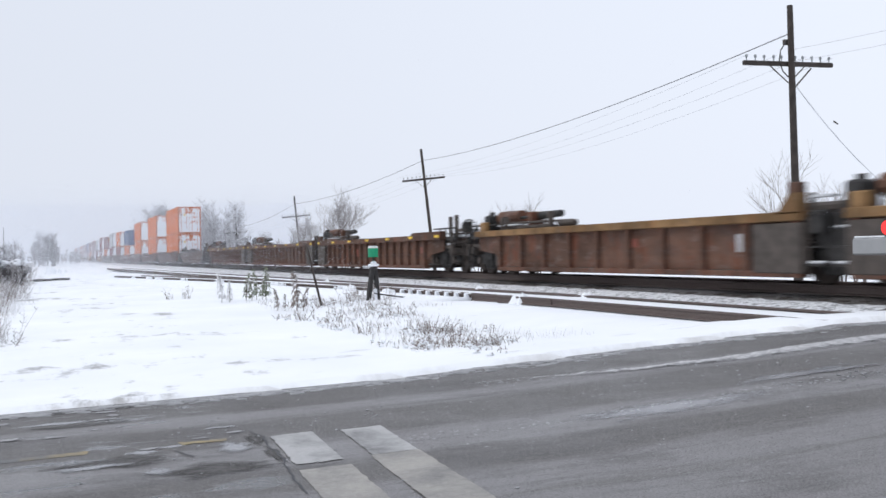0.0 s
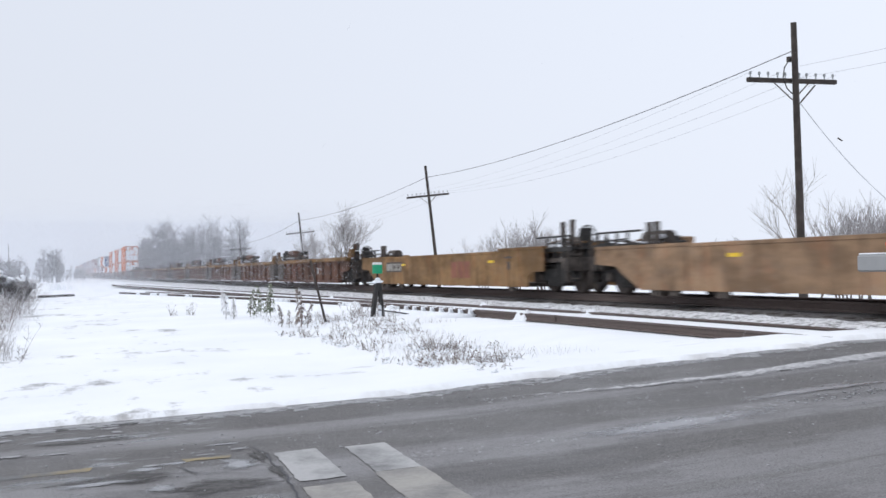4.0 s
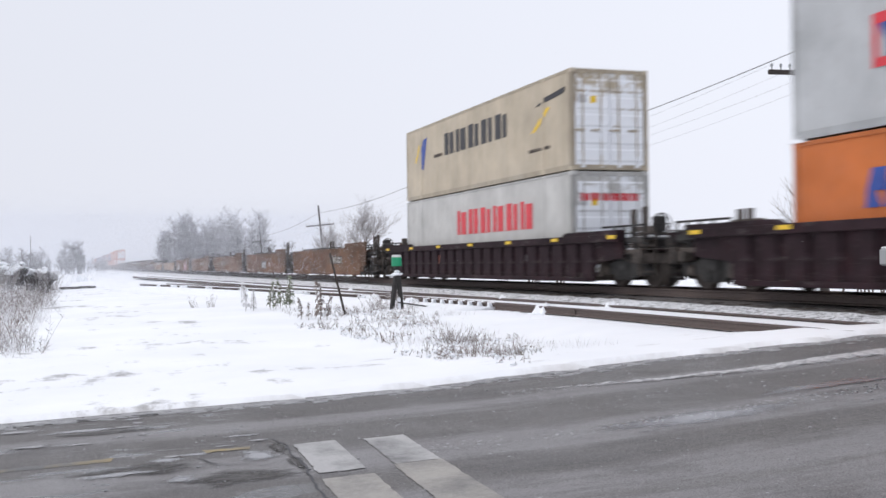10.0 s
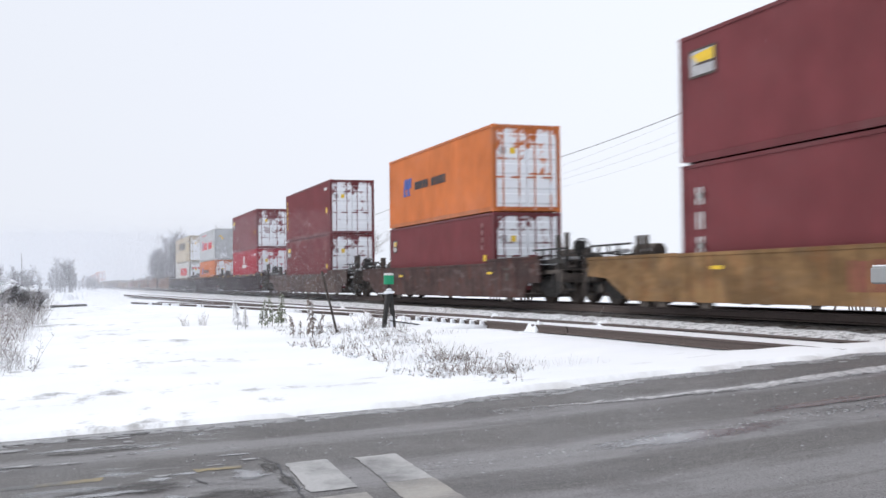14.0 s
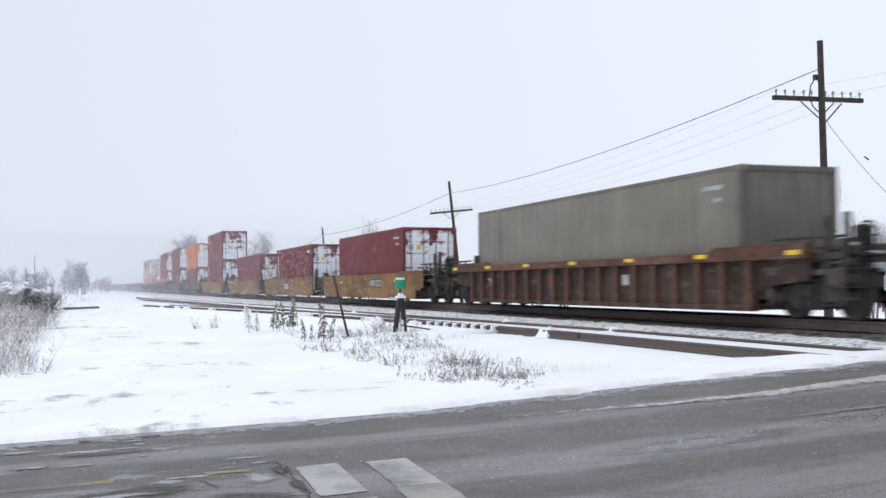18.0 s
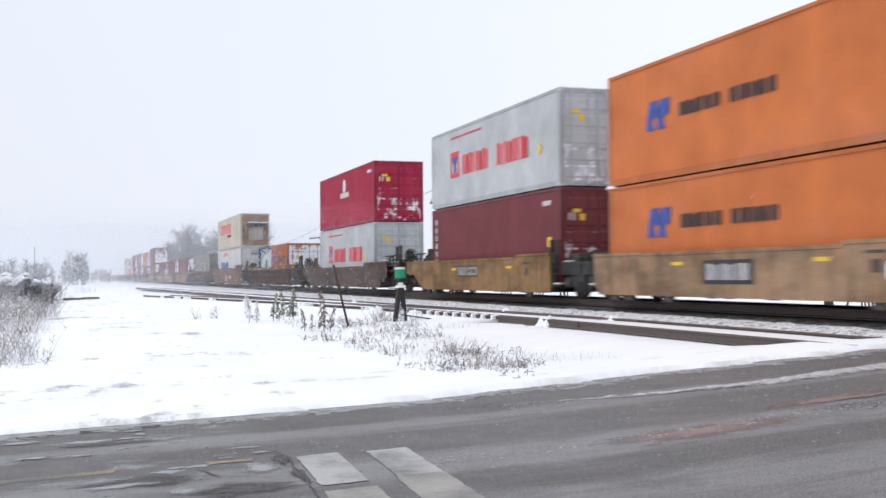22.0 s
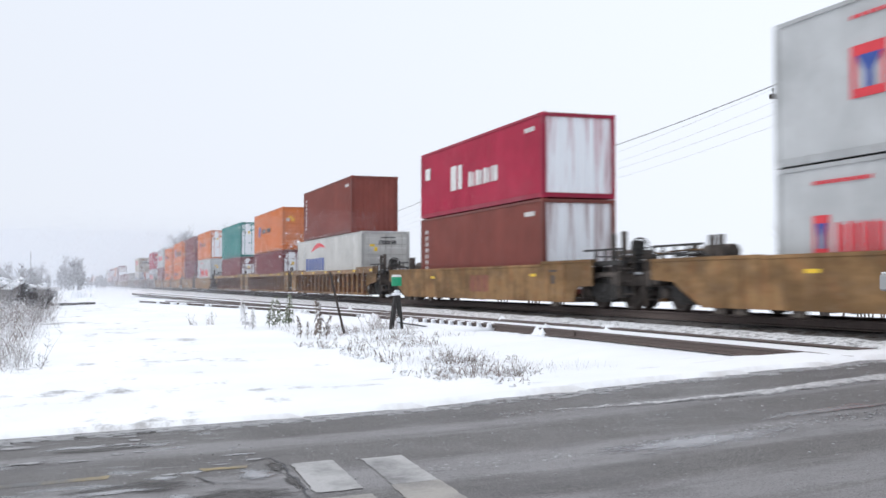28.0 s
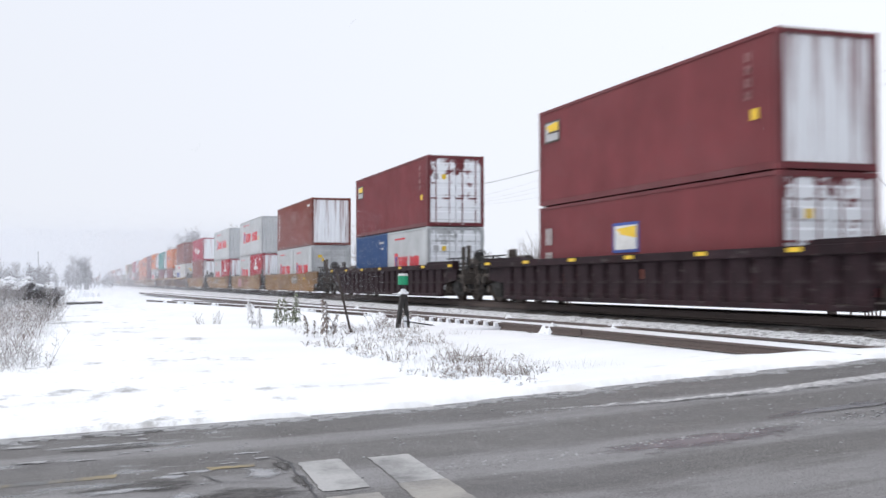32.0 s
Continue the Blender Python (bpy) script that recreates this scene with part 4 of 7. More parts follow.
    part("well_floor", Mesh().box(wl_ + 1.0, wr - 1.0, -0.5, 0.5, 0.16, 0.26).box(wl_ + 1.0, wl_ + 2.4, -1.4, 1.4, 0.16, 0.28).box(wr - 2.4, wr - 1.0, -1.4, 1.4, 0.16, 0.28).box(-0.6, 0.6, -1.4, 1.4, 0.16, 0.28), DARK, car)
    for e, sgn, xe, we in ((ea, -1, xl, wl_), (eb, 1, xr, wr)):
        x0, x1 = sorted((xe, we))
        part("end_deck", Mesh().box(x0, x1, -1.3, 1.3, 0.86, 0.98, 0.02).box(x0, x1, -0.35, 0.35, 0.6, 0.87), DARK, car, "grimy end platform")
        part("bulkhead", Mesh().box(*sorted((we, we - sgn * 0.12)), -1.33, 1.33, 0.3, 1.15), DARK, car)
        if e == "c":
            truck_mesh_parts(car, xe - sgn * 1.35)
            if far:
                part("coupler", Mesh().box(*sorted((xe - sgn * 0.3, xe + sgn * 0.72)), -0.16, 0.16, 0.7, 0.95, 0.03), BLACK, car)
                part("brake_gear", Mesh().box(x0, x1, -0.9, 0.6, 0.97, 1.4, 0.05), DARK, car)
                continue
            end_gear(car, xe, we, sgn, mat, int(a * 7) + sgn, ((0.1, 2.02), (0.68, 1.98)) if sgn > 0 else ((2.5, 1.76), (2.85, 1.76)))
        else:
            if sgn > 0:
                truck_mesh_parts(car, h)
                for dx in (0.0, 0.42):
                    part("guide_post", Mesh().box(xe - dx - 0.04, xe - dx + 0.04, -1.3, -1.2, 0.95, (1.72 if colour != "rust" else 2.15), 0.01), DARK, car)
            part("side_bearing", Mesh().box(*sorted((xe, xe + sgn * (gap["j"] - 0.04))), -1.2, -0.3, 0.665, 1.05, 0.03).box(*sorted((xe, xe + sgn * (gap["j"] - 0.04))), 0.3, 0.9, 0.665, 1.05, 0.03), BLACK, car)
            part("end_ladder", Mesh().path([(xe + sgn * 0.04, -1.4, 0.25), (xe + sgn * 0.04, -1.4, 1.25)], 0.025).path([(xe + sgn * 0.04, -1.05, 0.25), (xe + sgn * 0.04, -1.05, 1.25)], 0.025).path([(xe + sgn * 0.04, -1.4, 0.4), (xe + sgn * 0.04, -1.05, 0.4)], 0.02).path([(xe + sgn * 0.04, -1.4, 0.8), (xe + sgn * 0.04, -1.05, 0.8)], 0.02).path([(xe + sgn * 0.04, -1.4, 1.2), (xe + sgn * 0.04, -1.05, 1.2)], 0.02), DARK, car)
            rj = random.Random(int(abs(a) * 3) + 5 * sgn)
            for k in range(4):
                px, py, pz = xe + sgn * rj.uniform(0.1, 0.9) * gap["j"], rj.uniform(-1.3, -0.4), rj.uniform(1.1, 1.45)
                r2 = rj.uniform(0.08, 0.2)
                m2 = Mesh().box(px - r2, px + r2, py - 0.12, py + 0.12, 0.95, pz, 0.03)
                if k % 2:
                    m2.path([(px, py - 0.1, pz - 0.1), (px - sgn * 0.3, py - 0.12, pz + rj.uniform(-0.2, 0.12)), (px - sgn * 0.7, py - 0.1, pz - 0.25)], 0.035)
                part("brake_part", m2, (BLACK, DARK, BLACK, DARK)[k], car)
            part("grab_iron", Mesh().path([(xe + sgn * 0.02, -1.38, 0.7), (xe + sgn * 0.4, -1.4, 0.72), (xe + sgn * 0.42, -1.4, 1.3), (xe + sgn * 0.02, -1.38, 1.32)], 0.025), BLACK, car)
            part("caked_snow", Mesh().box(*sorted((xe + sgn * 0.05, xe + sgn * 0.45)), -1.42, -1.25, 0.4, 0.46, 0.02), CAKED, car, "grey snow caked on the joint")
            part("step_plate", Mesh().box(*sorted((xe + sgn * 0.03, xe + sgn * 0.48)), -1.43, -1.2, 0.36, 0.4), BLACK, car)
            part("hose_bundle", Mesh().path([(xe - sgn * 0.2, -0.6, 1.1), (xe + sgn * 0.25, -0.65, 1.3), (xe + sgn * 0.55, -0.6, 1.05)], 0.045), BLACK, car)
            part("valve_box", Mesh().box(*sorted((xe + sgn * 0.1, xe + sgn * 0.7)), -0.9, -0.3, 1.02, 1.3, 0.03), DARK, car)
            part("end_post", Mesh().box(*sorted((xe + sgn * 0.02, xe + sgn * 0.12)), -1.2, 1.2, 1.0, 1.22, 0.01), DARK, car)
            part("caked_snow", Mesh().box(*sorted((xe + sgn * 0.2, xe + sgn * 0.6)), -1.15, -0.95, 1.04, 1.1, 0.02), CAKED, car, "grey snow caked on the joint")
            if kind == "R":
                part("deck_gear", Mesh().box(*sorted((xe - sgn * 0.15, xe - sgn * 1.2)), -0.8, 0.5, 1.0, 1.35, 0.04).rod((xe - sgn * 1.2, -0.4, 1.45), (xe - sgn * 0.1, -0.4, 1.45), 0.14, n=10), DARK, car, "brake gear on the end deck")
        if empty and kind == "R" and sgn < 0:
            g, x2 = Mesh(), we
            g.box(x2 + 0.3, x2 + 3.6, -1.15, -1.0, 1.42, 1.5).box(x2 + 0.3, x2 + 3.6, 1.0, 1.15, 1.42, 1.5)
            for k in range(5):
                g.box(x2 + 0.35 + 0.8 * k, x2 + 0.45 + 0.8 * k, -1.2, 1.2, 1.3, 1.46)
            g.box(x2 + 3.5, x2 + 3.62, -1.2, -1.05, 1.3, 1.85).box(x2 + 0.2, x2 + 0.32, -1.2, -1.05, 1.3, 1.8)
            part("crossover_frame", g, DARK, car, "grimy frame over the well end")
            red_m = CARM["rusty"]
            part("gear_housing", Mesh().rod((x2 - 0.9, -0.7, 1.78), (x2 + 0.7, -0.7, 1.8), 0.23, 0.2, 12).box(x2 - 0.6, x2 + 0.3, -0.85, -0.5, 1.42, 1.7, 0.04), red_m, car, "rusty round gear housing")
            part("control_rod", Mesh().rod((x2 + 0.6, -0.75, 1.76), (x2 + 2.2, -0.75, 1.78), 0.05).rod((x2 + 2.0, -0.7, 1.78), (x2 + 3.4, -0.7, 1.8), 0.12, 0.1, 10), BLACK, car)
            part("control_rod", Mesh().rod((x2 + 0.4, -1.0, 1.6), (x2 + 4.8, -1.0, 1.56), 0.035).rod((x2 + 3.9, -1.0, 1.5), (x2 + 4.9, -1.0, 1.5), 0.1, 0.08, 8), DARK, car)
            part("rod_bracket", Mesh().box(x2 + 1.7, x2 + 2.0, -1.0, -0.6, 1.4, 1.9, 0.03), red_m, car)
            part("valve", Mesh().box(x2 - 1.5, x2 - 1.1, -1.1, -0.7, 1.4, 1.9, 0.05).rod((x2 - 1.3, -0.9, 1.85), (x2 - 1.3, -0.9, 2.0), 0.1, n=8), BLACK, car)
            part("end_stanchion", Mesh().box(x2 - 0.9, x2 - 0.5, -1.5, -1.35, 1.3, 1.66, 0.02), CARM[chord or colour], car, "stepped end post")
            part("deck_snow", Mesh().box(x2 - 0.2, x2 + 1.2, -1.2, -0.9, 1.5, 1.56, 0.02), CAKED, car, "snow lying on the end frame")
        if empty and kind == "R" and sgn > 0 and chord == "yellow":
            part("end_stanchion", Mesh().prism([(xe - 0.75, 1.34), (xe - 0.02, 1.34), (xe - 0.02, 1.72), (xe - 0.3, 1.72)], -1.54, -1.36), CARM["yellow"], car, "orange raised chord end")
            part("guide_post", Mesh().box(xe - 0.75, xe - 0.5, -1.2, -1.0, 1.3, 1.95, 0.02), CARM["rusty"], car)
            part("snow_strip", Mesh().box(xe - 0.02, xe + 0.6, -1.35, -1.1, 1.62, 1.66), CAKED, car, "snow on the joint cover")
    if "plate" in marks:
        z = 0.84 if colour != "rust" else 0.92
        w2 = 1.4 if colour == "rust" else 1.05
        panel(car, "number_panel", plate - w2, plate + w2, z - 0.2, z + 0.2, -1.502, DARK, "dark stencil panel")
        panel(car, "plate_field", plate - w2 + 0.06, plate - 0.1, z - 0.14, z + 0.14, -1.506, STENCIL, "dirty pale field of the plate")
        panel(car, "plate_field", plate + 0.0, plate + w2 - 0.06, z - 0.14, z + 0.14, -1.506, STENCIL, "dirty pale field of the plate")
        wordmark(car, "stencil", plate + 0.08, plate + w2 - 0.16, z - 0.06, z + 0.06, -1.511, DARK, 6, label="faint stencil bars", seed=int(abs(a)), gaps=(2,))
    if "logo" in marks:
        panel(car, "logo_panel", logo - 0.95, logo + 0.95, 0.46, 0.98, -1.502, BLACKM, "black owner panel")
        wordmark(car, "logo", logo - 0.85, logo + 0.85, 0.55, 0.9, -1.507, CHALK, 3, label="white block marks", seed=3)
    if "red" in marks:
        wordmark(car, "owner_mark", red - 0.95, red + 0.95, 0.42, 0.98, -1.503, FADEDRED, 3, label="faded red block marks", seed=5)
    if "spray" in marks:
        m, rnd = Mesh(), random.Random(int(a))
        for k in range(9):
            x, z = logo - 3.9 + 0.24 * k, 0.32 + 0.1 * rnd.random()
            m.prism([(x, z), (x + 0.2, z - 0.06), (x + 0.26, z + 0.3), (x + 0.18, z + 0.66), (x - 0.05, z + 0.6), (x + 0.06, z + 0.35)], -1.506, -1.50)
        part("spray_painting", m, GRAFF, car, "faded pink spray paint")
    if "white" in marks:
        part("primer_patch", Mesh().prism([(-6.2, 0.2), (-4.1, 0.22), (-4.0, 0.6), (-4.2, 1.12), (-6.0, 1.12), (-6.3, 0.7)], -1.507, -1.5), CHALK, car, "grey primer patch")
        m = Mesh()
        for k in range(5):
            m.prism([(2.4 + k * 0.62, 0.2 + 0.04 * k), (2.9 + k * 0.62, 0.2), (3.0 + k * 0.62, 0.8), (2.7 + k * 0.62, 1.1), (2.45 + k * 0.62, 0.7)], -1.507, -1.5)
        part("spray_painting", m, GRAFF, car, "pale spray-painted loops")
    if kind == "S":
        panel(car, "data_stencil", wr - 1.75, wr - 1.5, 0.68, 0.92, -1.502, DARK)
        panel(car, "data_stencil", wr - 1.9, wr - 1.35, 1.02, 1.08, -1.502, DARK)
        if colour in ("tan", "yellow", "wine"):
            panel(car, "reflector", wr - 3.3, wr - 2.85, 0.9, 0.98, -1.502, YELLOWM, "yellow reflective plate")
            panel(car, "reflector", wl_ + 3.9, wl_ + 4.35, 0.88, 0.96, -1.502, YELLOWM, "yellow reflective plate")
    return car


def colour_word(c):
    return {"tan": "faded yellow", "yellow": "yellow", "rust": "orange-brown", "brown": "grimy brown", "ochre": "ochre", "rusty": "rusty brown", "dark": "dark maroon", "steel": "grey-brown", "wine": "dull red-brown"}[c]


STAKE = {s: Mesh().prism([(-0.075, 0.15), (0.075, 0.15), (0.075, 1.23), (-0.075, 1.23)], *sorted((s * 1.375, s * 1.5))).data("stake") for s in (-1, 1)}
STAKE["wide"] = Mesh().add([(x, y, z) for z in (0.17, 1.2) for x, y in ((-0.34, -1.37), (-0.29, -1.465), (0.29, -1.465), (0.34, -1.37))], [(0, 1, 5, 4), (1, 2, 6, 5), (2, 3, 7, 6), (0, 3, 2, 1), (4, 5, 6, 7), (0, 4, 7, 3)]).data("stake")


def corrugated(x0, x1, y, s, z0, z1, axis="x", pitch=0.276, depth=0.036):
    """A trapezoid-ribbed sheet; s points outwards."""
    m = Mesh()
    n = max(2, int(round((x1 - x0) / pitch)))
    p = (x1 - x0) / n
    pts = []
    for i in range(n):
        a = x0 + p * i
        pts += [(a, 0), (a + p * 0.26, 0), (a + p * 0.5, 1), (a + p * 0.76, 1)]
    pts.append((x1, 0))
    for u, k in pts:
        d = y - s * depth * k
        for z in (z0, z1):
            m.v.append((u, d, z) if axis == "x" else (d, u, z))
    for i in range(len(pts) - 1):
        m.f.append((2 * i, 2 * i + 2, 2 * i + 3, 2 * i + 1))
    return m


LENGTHS = {20: 6.06, 40: 12.19, 53: 16.15}
FRAME_CACHE = {}


def container(colour, feet, u1, z, high=True, back="door", snowy=True, mark="", words="", far=False):
    """A freight container whose rear end lies at u1 along the train and whose floor is at height z above the rail."""
    L, hgt, w = LENGTHS[feet], 2.896 if high else 2.591, 2.438 / 2
    body, snow_m, end_m, dusted, drip = CMAT[colour]
    endm = dusted if snowy == "dusted" else snow_m if snowy else end_m
    label = f"{words or {'cream': 'cream', 'white': 'white'}.get(colour, colour)} {'ribbed steel' if feet != 53 else 'smooth-sided'} freight container" + (" with snow-caked end" if snowy else " with clean end") + " in a well car"
    c = thing("freight_container", label, "container", group="containers on the train")
    MOVING.append((c, u1 - L / 2, z))
    h = L / 2
    key = (feet, high, colour)
    if key not in FRAME_CACHE:
        f = Mesh()
        for sx in (-h, h):
            for sy in (-w, w):
                x0, x1 = sorted((sx, sx - math.copysign(0.15, sx)))
                y0, y1 = sorted((sy, sy - math.copysign(0.13, sy)))
                f.box(x0, x1, y0, y1, 0.1, hgt - 0.1)
        for sy in (-w, w):
            y0, y1 = sorted((sy, sy - math.copysign(0.09, sy)))
            f.box(-h + 0.15, h - 0.15, y0, y1, 0.02, 0.17).box(-h + 0.15, h - 0.15, y0, y1, hgt - 0.09, hgt - 0.01)
        for sx in (-h, h):
            x0, x1 = sorted((sx, sx - math.copysign(0.1, sx)))
            f.box(x0, x1, -w + 0.13, w - 0.13, 0.02, 0.16).box(x0, x1, -w + 0.13, w - 0.13, hgt - 0.13, hgt - 0.01)
        cast = Mesh().box(-0.09, 0.09, -0.082, 0.082, -0.06, 0.06, 0.012)
        FRAME_CACHE[key] = (f, cast.data("corner_casting"))
    f, cast = FRAME_CACHE[key]
    part("frame", f, FRAMEM[colour], c)
    for sx in (-h + 0.085, h - 0.085):
        for sy in (-w + 0.08, w - 0.08):
            for zz in () if far or (sx < 0 < sy) else (0.06, hgt - 0.06):
                part("corner_casting", cast, body, c, at=pose(sx, sy, zz))
    for s, nm in ((-1, "side_wall"), (1, "side_wall")):
        if feet == 53:
            m = corrugated(-h + 0.15, h - 0.15, s * (w - 0.01), s, 0.17, hgt - 0.09, pitch=0.61, depth=0.009)
            for xx in (-h + 1.98, h - 1.98):
                part("lift_post", Mesh().box(xx - 0.09, xx + 0.09, *sorted((s * (w - 0.05), s * (w + 0.004))), 0.02, hgt - 0.01), body, c)
            part(nm, m, body, c)
        else:
            part(nm, corrugated(-h + 0.15, h - 0.15, s * (w - 0.012), s, 0.17, hgt - 0.09), body, c)
    part("roof", Mesh().box(-h + 0.1, h - 0.1, -w + 0.09, w - 0.09, hgt - 0.06, hgt - 0.03), body, c)
    part("roof_snow", Mesh().box(-h + 0.16, h - 0.16, -w + 0.16, w - 0.16, hgt - 0.03, hgt + 0.005, 0.03), SNOWCAP, c, "thin snow on the roof")
    part("front_wall", corrugated(-w + 0.13, w - 0.13, -h + 0.02, -1, 0.16, hgt - 0.13, "y"), body, c)
    if back == "door":
        for s in (-1, 1):
            y0, y1 = sorted((s * 0.01, s * (w - 0.13)))
            d = Mesh().box(h - 0.07, h - 0.03, y0, y1, 0.16, hgt - 0.13)
            leaf = part("door_leaf", d, endm, c)
            for k in () if far else range(5):
                z0, dz = 0.2 + (hgt - 0.42) * k / 5, (hgt - 0.42) / 5
                part("door_panel", Mesh().prism([(h - 0.04, z0 + 0.02), (h - 0.006, z0 + 0.1), (h - 0.006, z0 + dz - 0.13), (h - 0.04, z0 + dz - 0.05)], y0 + 0.07, y1 - 0.06), endm, leaf)
            for yy in () if far else (0.28, 0.85):
                part("locking_bar", Mesh().rod((h + 0.012, s * yy, 0.1), (h + 0.012, s * yy, hgt - 0.1), 0.02, n=6).box(h - 0.02, h + 0.03, s * yy - 0.06, s * yy + 0.06, 0.08, 0.16).box(h - 0.02, h + 0.03, s * yy - 0.06, s * yy + 0.06, hgt - 0.17, hgt - 0.09).box(h - 0.02, h + 0.025, s * yy - 0.28, s * yy + 0.05, 1.12, 1.17), end_m, leaf)
        wordmark(c, "code", 0.2, 1.0, hgt - 0.45, hgt - 0.33, h - 0.018, WHITE, 8, "end", "pale code bars", seed=int(u1))
        if not far:
            zp = hgt - 0.98
            panel(c, "placard", -0.6, -0.42, zp, zp + 0.2, h - 0.004, YELLOWM, "yellow warning placard", "end")
            panel(c, "data_plate", -0.96, -0.74, zp, zp + 0.22, h - 0.004, CHALK, "grey data plate", "end")
        if not snowy:
            panel(c, "placard", -0.85, -0.55, hgt - 0.75, hgt - 0.55, h - 0.02, YELLOWM, "yellow warning placard", "end")
    elif back == "plug":
        part("rear_wall", corrugated(-w + 0.13, w - 0.13, h - 0.02, 1, 0.16, hgt - 0.13, "y"), drip if snowy else STREAKED if colour == "grey" else body, c)
    elif back == "recess":
        part("rear_wall", Mesh().box(h - 0.5, h - 0.44, -w + 0.13, w - 0.13, 0.16, hgt - 0.13).box(h - 0.5, h - 0.02, -w + 0.13, -0.62, 0.16, hgt - 0.13).box(h - 0.5, h - 0.02, -0.62, w - 0.13, hgt * 0.72, hgt - 0.13).box(h - 0.5, h - 0.02, -0.62, w - 0.13, 0.16, 0.62), CARM["ochre"], c, "rust-stained recessed end wall")
        part("dark_hood", Mesh().box(h - 0.44, h - 0.03, -0.6, w - 0.14, hgt * 0.6, hgt * 0.72), BLACK, c, "black hood across the recess")
        part("hood_snow", Mesh().box(h - 0.3, h + 0.03, -0.62, w - 0.16, hgt * 0.72, hgt * 0.72 + 0.06, 0.025), SNOWCAP, c, "snow on the hood")
        part("bare_panel", Mesh().box(h - 0.45, h - 0.4, -0.5, 0.75, 0.62, hgt * 0.6), RUNNING, c, "rust-run whitish panel in the recess")
    elif back == "plain":
        part("rear_wall", Mesh().box(h - 0.09, h - 0.03, -w + 0.13, w - 0.13, 0.16, hgt - 0.13), end_m, c)
        part("lower_box", Mesh().box(h - 0.06, h + 0.02, -0.6, 1.0, 0.2, 1.1, 0.03), BLACK, c, "black equipment box at the foot of the end")
        part("box_snow", Mesh().box(h - 0.04, h + 0.04, -0.6, 1.0, 1.1, 1.15, 0.02), SNOWCAP, c, "snow on the box")
    if mark:
        decorate(c, mark, h, hgt, w, int(abs(u1)))
    else:
        wordmark(c, "code", h - 1.5, h - 0.7, hgt - 0.48, hgt - 0.38, -w + 0.004, CHALK, 9, label="pale code bars", seed=int(u1))
        wordmark(c, "size_code", h - 1.1, h - 0.75, hgt - 0.75, hgt - 0.66, -w + 0.004, CHALK, 4, label="pale code bars", seed=1)
    return c


def upright_bars(c, x, z0, z1, y, mat, n, w=0.3, label="", seed=0):
    m, rnd = Mesh(), random.Random(seed)
    s = (z1 - z0) / n
    for i in range(n):
        z = z0 + s * i
        m.box(x, x + w * 0.28, y - 0.003, y + 0.01, z + s * 0.1, z + s * 0.8).box(x + w * 0.72, x + w, y - 0.003, y + 0.01, z + s * 0.1, z + s * 0.8)
        if rnd.random() < 0.7:
            m.box(x, x + w, y - 0.003, y + 0.01, z + s * 0.35, z + s * 0.55)
    tagged(part("upright_mark", m, mat, c, label), kind="stuff")


